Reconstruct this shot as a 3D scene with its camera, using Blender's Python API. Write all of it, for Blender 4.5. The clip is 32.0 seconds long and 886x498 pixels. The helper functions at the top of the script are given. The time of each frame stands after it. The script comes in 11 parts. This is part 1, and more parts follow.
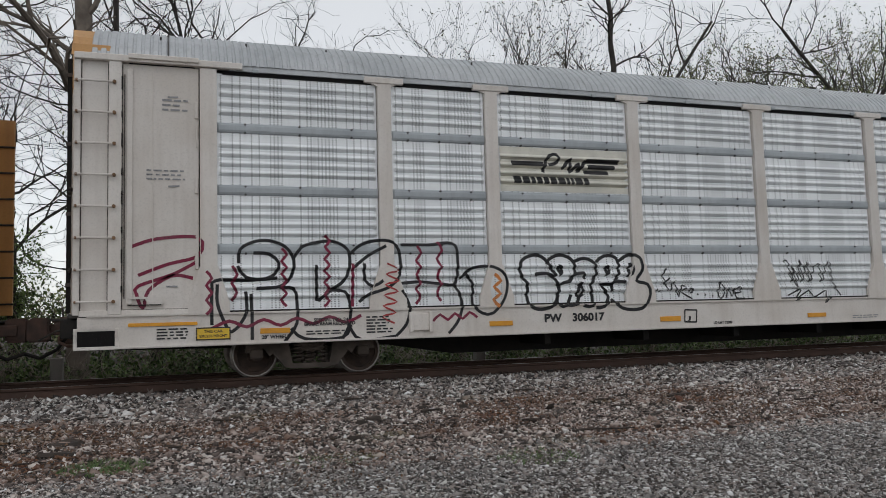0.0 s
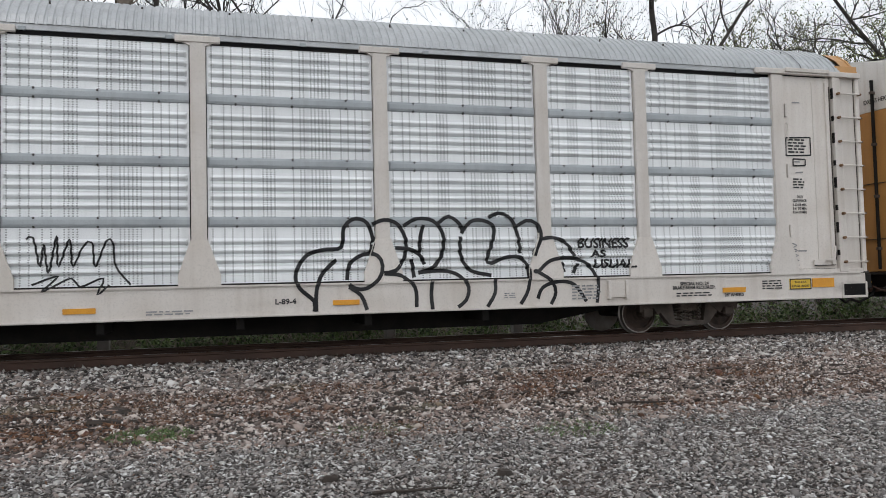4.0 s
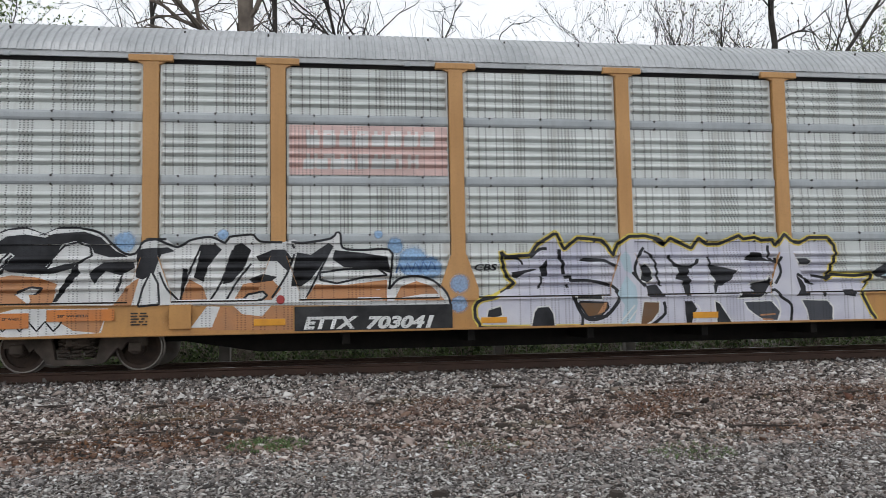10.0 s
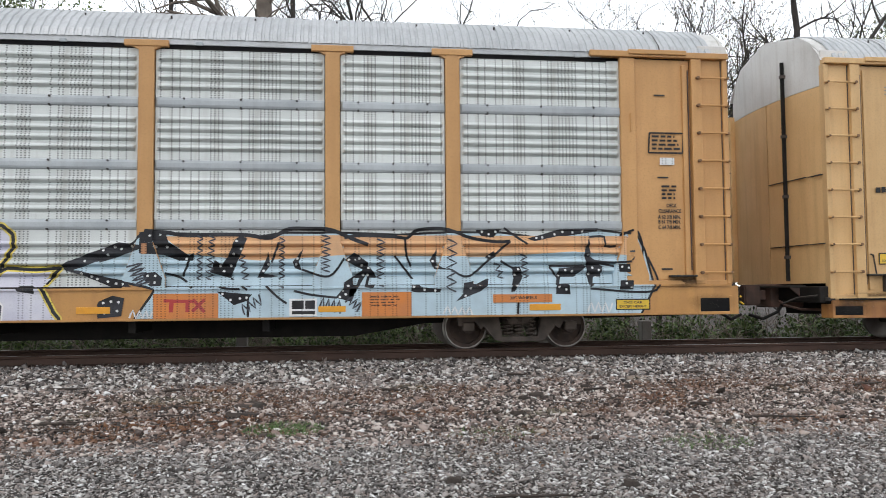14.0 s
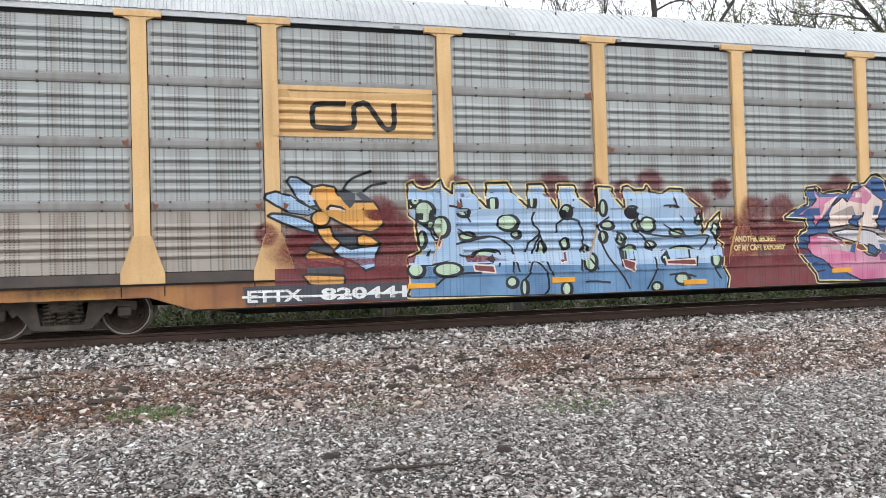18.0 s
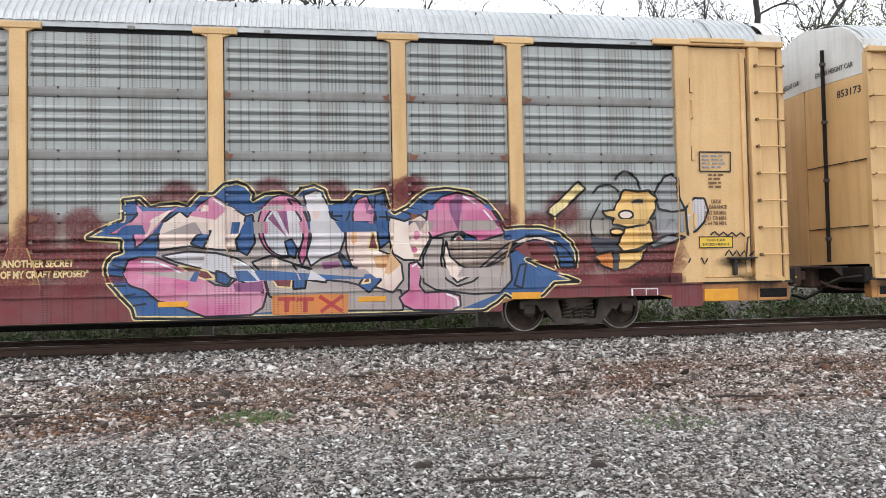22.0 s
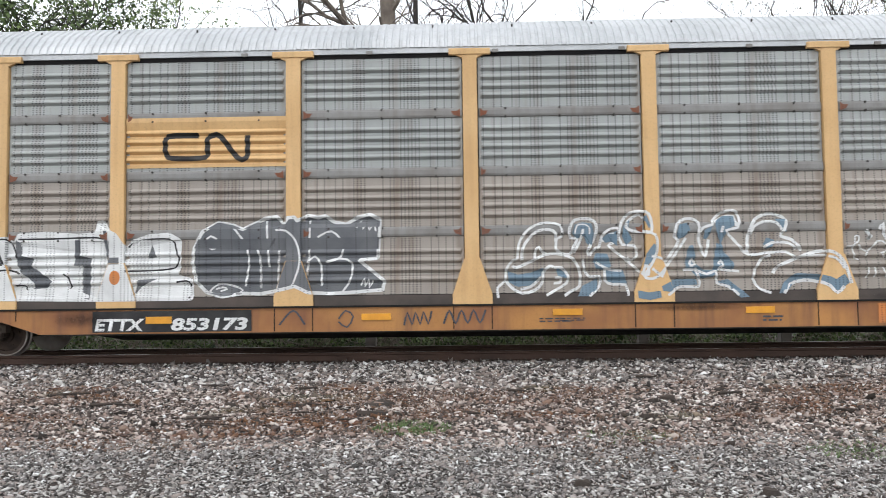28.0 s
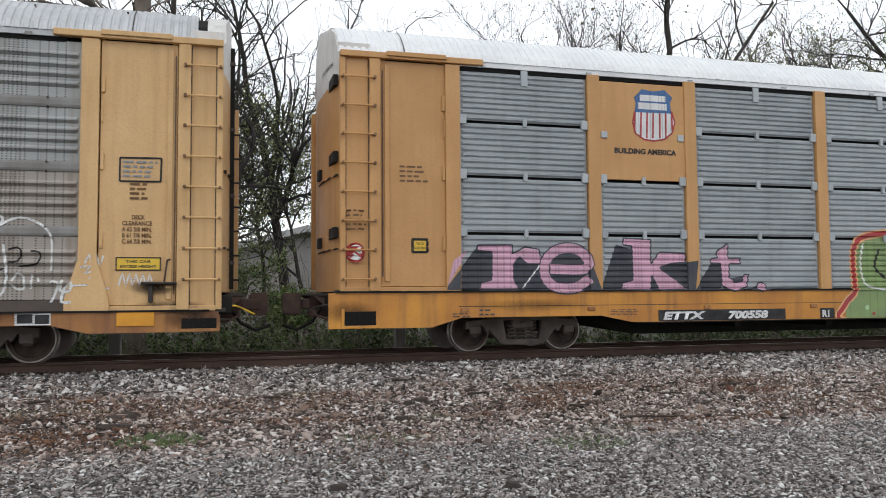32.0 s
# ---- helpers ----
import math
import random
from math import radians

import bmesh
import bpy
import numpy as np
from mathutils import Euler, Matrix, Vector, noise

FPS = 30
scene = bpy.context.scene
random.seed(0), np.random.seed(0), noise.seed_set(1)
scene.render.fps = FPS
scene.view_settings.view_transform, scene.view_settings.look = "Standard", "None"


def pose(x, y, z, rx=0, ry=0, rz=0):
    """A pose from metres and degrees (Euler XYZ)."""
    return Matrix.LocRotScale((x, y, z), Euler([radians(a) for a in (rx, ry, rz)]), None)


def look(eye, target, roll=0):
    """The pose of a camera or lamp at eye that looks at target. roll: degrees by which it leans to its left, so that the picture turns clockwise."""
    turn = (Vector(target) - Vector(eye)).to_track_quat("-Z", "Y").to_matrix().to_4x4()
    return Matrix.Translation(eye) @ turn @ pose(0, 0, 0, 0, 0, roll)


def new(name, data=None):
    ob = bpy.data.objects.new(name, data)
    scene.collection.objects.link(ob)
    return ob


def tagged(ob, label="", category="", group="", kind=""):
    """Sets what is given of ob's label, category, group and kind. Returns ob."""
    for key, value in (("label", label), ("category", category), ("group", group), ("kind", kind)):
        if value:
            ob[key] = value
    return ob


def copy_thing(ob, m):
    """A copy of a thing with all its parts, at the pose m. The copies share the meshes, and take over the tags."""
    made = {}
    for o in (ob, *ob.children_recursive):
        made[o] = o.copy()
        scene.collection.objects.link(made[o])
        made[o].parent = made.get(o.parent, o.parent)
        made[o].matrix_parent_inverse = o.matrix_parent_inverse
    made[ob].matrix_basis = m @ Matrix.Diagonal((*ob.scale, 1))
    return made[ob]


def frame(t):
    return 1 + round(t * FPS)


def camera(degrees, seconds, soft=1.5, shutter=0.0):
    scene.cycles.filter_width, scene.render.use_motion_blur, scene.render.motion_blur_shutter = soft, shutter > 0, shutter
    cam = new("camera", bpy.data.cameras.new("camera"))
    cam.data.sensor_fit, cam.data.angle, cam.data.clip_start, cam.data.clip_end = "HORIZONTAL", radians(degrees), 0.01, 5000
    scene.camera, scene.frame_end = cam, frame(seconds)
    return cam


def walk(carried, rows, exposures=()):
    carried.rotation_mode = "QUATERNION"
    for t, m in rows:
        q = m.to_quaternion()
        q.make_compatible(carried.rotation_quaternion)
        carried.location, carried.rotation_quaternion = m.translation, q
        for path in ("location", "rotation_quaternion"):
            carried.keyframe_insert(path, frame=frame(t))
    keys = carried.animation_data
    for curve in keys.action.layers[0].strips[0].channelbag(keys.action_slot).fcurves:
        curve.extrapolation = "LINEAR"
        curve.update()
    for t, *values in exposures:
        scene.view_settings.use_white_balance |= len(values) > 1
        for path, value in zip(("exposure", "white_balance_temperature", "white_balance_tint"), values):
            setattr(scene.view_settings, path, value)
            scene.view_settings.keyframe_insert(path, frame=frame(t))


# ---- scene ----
cam = camera(57.7, 32.0, soft=0.65, shutter=0.1)
EYE = (0.0, 0.0, 0.95)
# seconds, yaw, pitch, roll of the hand-held view
TURNS = [
    (0.0, -19.03, 4.55, 1.53),
    (0.5, -18.73, 4.32, 1.08),
    (1.0, -19.30, 4.88, 0.55),
    (1.5, -19.42, 4.61, -0.63),
    (2.0, -18.17, 2.92, 1.42),
    (2.5, -17.61, 2.47, 1.58),
    (4.5, -14.77, 2.94, 1.23),
    (5.0, -12.93, 3.31, 1.29),
    (5.5, -14.15, 3.75, 0.93),
    (6.0, -14.92, 4.39, 0.83),
    (6.5, -14.48, 5.08, 0.51),
    (7.0, -13.46, 4.82, 1.05),
    (7.5, -12.20, 4.26, 1.08),
    (8.0, -11.85, 3.94, 1.40),
    (8.5, -12.22, 4.10, 1.49),
    (9.0, -10.04, 4.38, 1.15),
    (9.5, -7.63, 4.16, 1.26),
    (10.0, -8.61, 3.97, 0.98),
    (10.5, -10.16, 3.67, 0.55),
    (11.0, -9.63, 3.65, 0.58),
    (11.5, -6.33, 3.77, 0.73),
    (12.0, -6.21, 3.88, 0.91),
    (12.5, -7.30, 3.19, 0.73),
    (13.0, -7.05, 2.70, 0.75),
    (13.5, -7.28, 2.90, 0.58),
    (15.5, -10.21, 3.46, 0.60),
    (16.0, -14.94, 3.62, 0.80),
    (16.5, -19.88, 3.53, 0.34),
    (17.0, -22.00, 2.31, 0.45),
    (17.5, -19.61, 1.25, 1.26),
    (18.0, -16.42, 1.12, 1.61),
    (18.5, -13.50, 1.53, 1.41),
    (19.0, -12.17, 2.05, 1.36),
    (19.5, -11.70, 1.84, 1.62),
    (20.0, -12.39, 1.76, 1.74),
    (20.5, -13.42, 1.88, 1.60),
    (21.0, -14.02, 2.10, 1.48),
    (21.5, -13.47, 2.28, 1.42),
    (22.0, -9.81, 2.04, 1.12),
    (22.5, -5.31, 1.97, 1.64),
    (23.0, -4.77, 3.14, 0.49),
    (23.5, -6.05, 3.16, 0.60),
    (24.0, -5.80, 2.86, 0.68),
    (24.5, -7.66, 2.82, 1.24),
    (25.0, -9.30, 2.66, 0.98),
    (25.5, -8.02, 2.42, 0.92),
    (27.5, 3.41, 2.86, 0.71),
    (28.0, 1.38, 3.21, 0.70),
    (28.5, -2.29, 3.54, 1.17),
    (29.0, -3.76, 3.25, 1.54),
    (29.5, -3.25, 2.92, 1.31),
    (30.0, -3.05, 3.44, 1.12),
    (30.5, -8.42, 3.93, 0.39),
    (31.0, -14.19, 3.80, 0.89),
    (31.5, -15.48, 3.17, 1.05),
    (32.0, -15.60, 3.41, 0.44),
]
EXPOSURES = ((0, -1.08), (1, -1.05), (2, -0.8), (5, -0.61), (6, -0.84), (7, -0.77), (8, -0.51), (9, -0.62), (11, -0.6), (12, -0.62), (13, -0.12), (16, -0.32), (17, -0.24), (18, 0.28), (19, 0.24), (21, 0.21), (22, 0.18), (23, 0.24), (24, 0.03), (25, -0.04), (28, 0.1), (29, -0.04), (30, 0.08), (31, -0.15), (32, -0.42))
walk(cam, [(t, pose(*EYE, 90 + p, r, y)) for t, y, p, r in TURNS], EXPOSURES)

# seconds and metres the train has rolled
ROLL = [
    (0.0, -20.78),
    (0.5, -19.09),
    (1.0, -17.34),
    (1.5, -15.58),
    (2.0, -13.80),
    (2.5, -12.08),
    (4.5, -5.22),
    (5.0, -3.53),
    (5.5, -1.80),
    (6.0, -0.00),
    (6.5, 1.82),
    (7.0, 3.65),
    (7.5, 5.44),
    (8.0, 7.15),
    (8.5, 8.86),
    (9.0, 10.60),
    (9.5, 12.34),
    (10.0, 14.03),
    (10.5, 15.66),
    (11.0, 17.35),
    (11.5, 19.04),
    (12.0, 20.75),
    (12.5, 22.45),
    (13.0, 24.08),
    (13.5, 25.78),
    (15.5, 32.76),
    (16.0, 34.50),
    (16.5, 36.20),
    (17.0, 37.93),
    (17.5, 39.62),
    (18.0, 41.26),
    (18.5, 42.95),
    (19.0, 44.64),
    (19.5, 46.32),
    (20.0, 47.98),
    (20.5, 49.57),
    (21.0, 51.26),
    (21.5, 53.03),
    (22.0, 54.81),
    (22.5, 56.58),
    (23.0, 58.33),
    (23.5, 60.17),
    (24.0, 62.03),
    (24.5, 63.92),
    (25.0, 65.78),
    (25.5, 67.59),
    (27.5, 74.81),
    (28.0, 76.53),
    (28.5, 78.32),
    (29.0, 80.14),
    (29.5, 82.00),
    (30.0, 83.86),
    (30.5, 85.77),
    (31.0, 87.73),
    (31.5, 89.75),
    (32.0, 91.77),
]

# ---------------------------------------------------------------- light
world = bpy.data.worlds.new("overcast_sky")
scene.world = world
world.use_nodes = True
wn, wl = world.node_tree.nodes, world.node_tree.links
wn.clear()
SUN_EL, SUN_ROT = radians(52), radians(200)
sky = wn.new("ShaderNodeTexSky")
sky.sky_type, sky.sun_disc, sky.sun_elevation, sky.sun_rotation = "NISHITA", False, SUN_EL, SUN_ROT
geo = wn.new("ShaderNodeTexCoord")
sep = wn.new("ShaderNodeSeparateXYZ")
wl.new(geo.outputs["Generated"], sep.inputs[0])
grad = wn.new("ShaderNodeMapRange")
grad.inputs["From Min"].default_value, grad.inputs["From Max"].default_value = 0.0, 1.0
grad.inputs["To Min"].default_value, grad.inputs["To Max"].default_value = 1.85, 1.05
wl.new(sep.outputs["Z"], grad.inputs["Value"])
cloud = wn.new("ShaderNodeTexNoise")
cloud.inputs["Scale"].default_value, cloud.inputs["Detail"].default_value = 2.2, 4.0
wl.new(geo.outputs["Generated"], cloud.inputs["Vector"])
cl = wn.new("ShaderNodeMapRange")
cl.inputs["To Min"].default_value, cl.inputs["To Max"].default_value = 0.92, 1.08
wl.new(cloud.outputs["Fac"], cl.inputs["Value"])
mul = wn.new("ShaderNodeMath")
mul.operation = "MULTIPLY"
wl.new(grad.outputs[0], mul.inputs[0])
wl.new(cl.outputs[0], mul.inputs[1])
veil = wn.new("ShaderNodeVectorMath")
veil.operation = "SCALE"
veil.inputs[0].default_value = (0.985, 0.995, 1.0)
wl.new(mul.outputs[0], veil.inputs["Scale"])
bg_sky, bg_veil, add_bg, w_out = (wn.new("ShaderNodeBackground"), wn.new("ShaderNodeBackground"), wn.new("ShaderNodeAddShader"), wn.new("ShaderNodeOutputWorld"))
bg_sky.inputs["Strength"].default_value = 0.05
bg_veil.inputs["Strength"].default_value = 0.93
wl.new(sky.outputs[0], bg_sky.inputs["Color"])
wl.new(veil.outputs[0], bg_veil.inputs["Color"])
wl.new(bg_sky.outputs[0], add_bg.inputs[0])
wl.new(bg_veil.outputs[0], add_bg.inputs[1])
wl.new(add_bg.outputs[0], w_out.inputs["Surface"])
sun_data = bpy.data.lights.new("sun", "SUN")
sun_data.energy, sun_data.angle, sun_data.color = 0.5, radians(25), (1.0, 0.97, 0.93)
sun = new("sun", sun_data)
sun.matrix_basis = look((0, 0, 30), (10, 30 * math.cos(radians(52)) / 1.3, 30 - 30 * math.sin(radians(52))))


# ---------------------------------------------------------------- materials
def node_mat(name):
    m = bpy.data.materials.new(name)
    m.use_nodes = True
    nt = m.node_tree
    return m, nt.nodes, nt.links, nt.nodes["Principled BSDF"]


def noise_node(n, l, scale, detail=4.0, stretch=None, coord="Object"):
    tc = n.new("ShaderNodeTexCoord")
    src = tc.outputs[coord]
    if stretch:
        mp = n.new("ShaderNodeMapping")
        mp.inputs["Scale"].default_value = stretch
        l.new(src, mp.inputs["Vector"])
        src = mp.outputs[0]
    t = n.new("ShaderNodeTexNoise")
    t.inputs["Scale"].default_value, t.inputs["Detail"].default_value = scale, detail
    l.new(src, t.inputs["Vector"])
    return t.outputs["Fac"]


def ramp(n, l, fac, lo, hi):
    r = n.new("ShaderNodeMapRange")
    r.inputs["From Min"].default_value, r.inputs["From Max"].default_value = lo, hi
    l.new(fac, r.inputs["Value"])
    return r.outputs[0]


def mixed(n, l, fac, a, b):
    """Colour a to b by fac; a and b are colours or sockets."""
    m = n.new("ShaderNodeMix")
    m.data_type = "RGBA"
    if isinstance(fac, float):
        m.inputs[0].default_value = fac
    else:
        l.new(fac, m.inputs[0])
    for k, c in ((6, a), (7, b)):
        if isinstance(c, tuple):
            m.inputs[k].default_value = (*c, 1)
        else:
            l.new(c, m.inputs[k])
    return m.outputs[2]


def math_node(n, l, op, a, b=0.0):
    m = n.new("ShaderNodeMath")
    m.operation = op
    for k, v in ((0, a), (1, b)):
        if isinstance(v, (int, float)):
            m.inputs[k].default_value = v
        else:
            l.new(v, m.inputs[k])
    return m.outputs[0]


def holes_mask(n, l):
    """Mask for rows of small punched slots in uneven columns, not cut but coloured dark."""
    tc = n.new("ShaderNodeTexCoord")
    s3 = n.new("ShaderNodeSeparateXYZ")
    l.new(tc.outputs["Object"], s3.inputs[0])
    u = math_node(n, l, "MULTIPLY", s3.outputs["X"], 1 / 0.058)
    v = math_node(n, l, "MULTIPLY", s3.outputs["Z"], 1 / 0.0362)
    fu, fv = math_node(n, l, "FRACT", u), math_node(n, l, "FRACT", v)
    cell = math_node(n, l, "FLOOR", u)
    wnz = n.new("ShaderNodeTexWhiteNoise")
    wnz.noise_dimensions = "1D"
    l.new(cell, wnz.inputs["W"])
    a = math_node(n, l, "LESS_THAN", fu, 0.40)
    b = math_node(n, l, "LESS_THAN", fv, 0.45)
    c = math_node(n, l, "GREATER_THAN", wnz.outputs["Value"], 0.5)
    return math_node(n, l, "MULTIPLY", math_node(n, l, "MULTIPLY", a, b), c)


def surface(name, base, other, rough=0.5, metal=0.0, grain=40.0, patch=1.6, streak=0.0, streak_col=(0.12, 0.09, 0.07), bump=0.05, holes=0.0, spec=0.5, coord="Object", rnd=0.12):
    """A worn painted, metal or earthy surface: patches, fine grain, runs and relief."""
    m, n, l, p = node_mat(name)
    fine, wide = noise_node(n, l, grain, 5.0, coord=coord), noise_node(n, l, patch, 4.0, coord=coord)
    col = mixed(n, l, ramp(n, l, wide, 0.35, 0.68), base, other)
    col = mixed(n, l, math_node(n, l, "MULTIPLY", ramp(n, l, fine, 0.5, 0.75), 0.35), col, tuple(c * 0.6 for c in base))
    if streak:
        runs = noise_node(n, l, 1.0, 5.0, (7.0, 7.0, 0.55), coord)
        col = mixed(n, l, math_node(n, l, "MULTIPLY", ramp(n, l, runs, 0.48, 0.72), streak), col, streak_col)
    # slots stay uncut: the shade inside them is mixed into the base colour
    if holes:
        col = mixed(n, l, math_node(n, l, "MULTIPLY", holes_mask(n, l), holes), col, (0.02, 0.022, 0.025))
    if rnd:
        oi = n.new("ShaderNodeObjectInfo")
        hs = n.new("ShaderNodeHueSaturation")
        l.new(math_node(n, l, "ADD", math_node(n, l, "MULTIPLY", oi.outputs["Random"], rnd), 1 - rnd / 2), hs.inputs["Value"])
        l.new(col, hs.inputs["Color"])
        col = hs.outputs["Color"]
    l.new(col, p.inputs["Base Color"])
    rr = math_node(n, l, "ADD", math_node(n, l, "MULTIPLY", wide, 0.25), rough - 0.12)
    l.new(rr, p.inputs["Roughness"])
    p.inputs["Metallic"].default_value = metal
    p.inputs["Specular IOR Level"].default_value = spec
    if bump:
        b = n.new("ShaderNodeBump")
        b.inputs["Strength"].default_value, b.inputs["Distance"].default_value = bump, 0.02
        l.new(fine, b.inputs["Height"])
        l.new(b.outputs[0], p.inputs["Normal"])
    return m


def flat_paint(name, c, rough=0.55, holes=0.0, wear=0.75):
    return surface(name, c, tuple(v * wear + 0.25 * (1 - wear) * 0.6 for v in c), rough, grain=60, patch=3.0, bump=0.02, holes=holes, rnd=0.0, spec=0.2)


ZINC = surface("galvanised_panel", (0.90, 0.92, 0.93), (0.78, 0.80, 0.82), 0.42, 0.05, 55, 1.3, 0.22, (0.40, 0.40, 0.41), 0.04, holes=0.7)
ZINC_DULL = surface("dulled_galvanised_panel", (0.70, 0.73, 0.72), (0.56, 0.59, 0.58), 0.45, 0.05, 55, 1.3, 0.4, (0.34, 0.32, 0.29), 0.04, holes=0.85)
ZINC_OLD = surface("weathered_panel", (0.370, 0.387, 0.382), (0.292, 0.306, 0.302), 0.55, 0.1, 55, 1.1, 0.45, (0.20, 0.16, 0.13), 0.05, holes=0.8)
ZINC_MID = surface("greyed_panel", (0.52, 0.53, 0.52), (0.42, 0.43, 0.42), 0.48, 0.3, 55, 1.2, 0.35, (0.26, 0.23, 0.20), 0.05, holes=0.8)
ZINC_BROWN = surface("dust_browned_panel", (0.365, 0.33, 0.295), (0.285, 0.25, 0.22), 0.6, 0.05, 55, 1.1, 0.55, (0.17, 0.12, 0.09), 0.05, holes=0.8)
ZINC_RIB = surface("ribbed_grey_panel", (0.37, 0.40, 0.42), (0.29, 0.32, 0.34), 0.5, 0.2, 60, 1.5, 0.3, (0.22, 0.23, 0.24), 0.04)
BELT = surface("plain_zinc_belt", (0.42, 0.45, 0.47), (0.34, 0.37, 0.39), 0.5, 0.25, 45, 2.0, 0.2, (0.22, 0.22, 0.22), 0.03)
BELT_OLD = surface("old_zinc_belt", (0.255, 0.255, 0.25), (0.20, 0.19, 0.18), 0.6, 0.15, 45, 2.0, 0.35, (0.15, 0.12, 0.10), 0.04)
ROOF = surface("zinc_roof", (0.54, 0.555, 0.57), (0.44, 0.46, 0.475), 0.5, 0.3, 30, 0.9, 0.3, (0.3, 0.3, 0.3), 0.05)
ROOF_WHITE = surface("white_roof", (0.78, 0.80, 0.81), (0.70, 0.72, 0.74), 0.5, 0.0, 30, 0.9, 0.15, (0.45, 0.45, 0.45), 0.03)
YELLOW = surface("ochre_paint", (0.56, 0.305, 0.115), (0.49, 0.26, 0.095), 0.5, 0.0, 35, 1.2, 0.25, (0.33, 0.17, 0.06), 0.03)
YELLOW_PALE = surface("faded_ochre_paint", (0.67, 0.435, 0.205), (0.60, 0.375, 0.165), 0.55, 0.0, 35, 1.2, 0.3, (0.36, 0.20, 0.08), 0.03)
ORANGE = surface("orange_ochre_paint", (0.54, 0.28, 0.085), (0.44, 0.22, 0.07), 0.5, 0.0, 35, 1.2, 0.3, (0.28, 0.13, 0.05), 0.03)
SILL_ORANGE = surface("rust_streaked_orange_paint", (0.60, 0.27, 0.04), (0.42, 0.17, 0.035), 0.55, 0.0, 35, 1.2, 0.5, (0.17, 0.075, 0.04), 0.04)
SILL_RUST = surface("rusty_sill_paint", (0.45, 0.21, 0.058), (0.25, 0.10, 0.042), 0.6, 0.0, 35, 1.1, 0.65, (0.16, 0.07, 0.04), 0.05)
WHITE_CAR = surface("dusty_white_paint", (0.70, 0.66, 0.62), (0.62, 0.57, 0.52), 0.5, 0.0, 35, 1.2, 0.25, (0.42, 0.36, 0.31), 0.03)
END_WHITE = surface("scuffed_white_end", (0.70, 0.70, 0.68), (0.60, 0.59, 0.57), 0.55, 0.0, 35, 1.5, 0.3, (0.35, 0.3, 0.25), 0.04)
# DARK puts the shade of recesses and the closed inside into a near-black colour
DARK = surface("shade_black", (0.010, 0.010, 0.011), (0.018, 0.017, 0.016), 0.8, bump=0.0, spec=0.08)
BLACK = surface("greasy_black", (0.009, 0.0085, 0.008), (0.020, 0.017, 0.015), 0.7, 0.0, 30, 3.0, bump=0.1, spec=0.2)
GRIME = surface("grimy_iron", (0.055, 0.047, 0.041), (0.028, 0.025, 0.023), 0.7, 0.2, 30, 4.0, bump=0.15)
WHEEL_RIM = surface("bright_wheel_tread", (0.34, 0.32, 0.30), (0.24, 0.21, 0.19), 0.4, 0.8, 50, 5.0, bump=0.05)
WHEEL_DISC = surface("rusty_wheel_disc", (0.075, 0.048, 0.036), (0.04, 0.030, 0.026), 0.8, 0.1, 40, 5.0, bump=0.1)
RAIL_M = surface("rusty_rail", (0.085, 0.046, 0.033), (0.062, 0.037, 0.028), 0.75, 0.2, 40, 1.5, bump=0.08)
RAIL_TOP = surface("polished_railhead", (0.36, 0.34, 0.33), (0.28, 0.27, 0.26), 0.35, 0.9, 60, 3.0, bump=0.02)
TIE_M = surface("creosoted_tie", (0.075, 0.055, 0.042), (0.05, 0.04, 0.033), 0.85, grain=25, bump=0.2)
RED_GLASS = surface("amber_reflector", (0.72, 0.33, 0.02), (0.62, 0.27, 0.02), 0.35, grain=80, patch=6, bump=0.0)
SIGN_Y = surface("yellow_decal", (0.75, 0.50, 0.04), (0.68, 0.44, 0.04), 0.45, bump=0.0)
INK = flat_paint("black_stencil", (0.025, 0.025, 0.025), 0.5)
INK_BROWN = flat_paint("brown_stencil", (0.10, 0.055, 0.02), 0.5)
INK_WHITE = flat_paint("white_stencil", (0.80, 0.80, 0.79), 0.5)


# ---------------------------------------------------------------- mesh helpers
def part(name, bm, material, parent=None, label="", smooth=False):
    """Links a bmesh as one mesh object under a thing or a part."""
    me = bpy.data.meshes.new(name)
    bmesh.ops.recalc_face_normals(bm, faces=bm.faces[:])
    bm.to_mesh(me)
    bm.free()
    return part_of(name, me, material, parent, label, smooth)


def part_of(name, me, material, parent=None, label="", smooth=False):
    if material and not me.materials:
        me.materials.append(material)
    if smooth:
        me.polygons.foreach_set("use_smooth", [True] * len(me.polygons))
    ob = new(name, me)
    ob.parent = parent
    if label:
        ob["label"] = label
    return ob


def empty(name, m):
    ob = new(name)
    ob.empty_display_size = 0.3
    ob.matrix_basis = m
    return ob


def box(bm, x0, x1, y0, y1, z0, z1, r=0.0):
    """A block, with its edges bevelled by r."""
    vs = [bm.verts.new((x, y, z)) for x in (x0, x1) for y in (y0, y1) for z in (z0, z1)]
    fs = [bm.faces.new([vs[i] for i in q]) for q in ((0, 1, 3, 2), (4, 6, 7, 5), (0, 4, 5, 1), (2, 3, 7, 6), (0, 2, 6, 4), (1, 5, 7, 3))]
    if r:
        es = {e for f in fs for e in f.edges}
        bmesh.ops.bevel(bm, geom=list(es), offset=r, segments=2, affect="EDGES", profile=0.5)
    return bm


def boxes(*args, r=0.0):
    bm = bmesh.new()
    for a in args:
        box(bm, *a, r=r)
    return bm


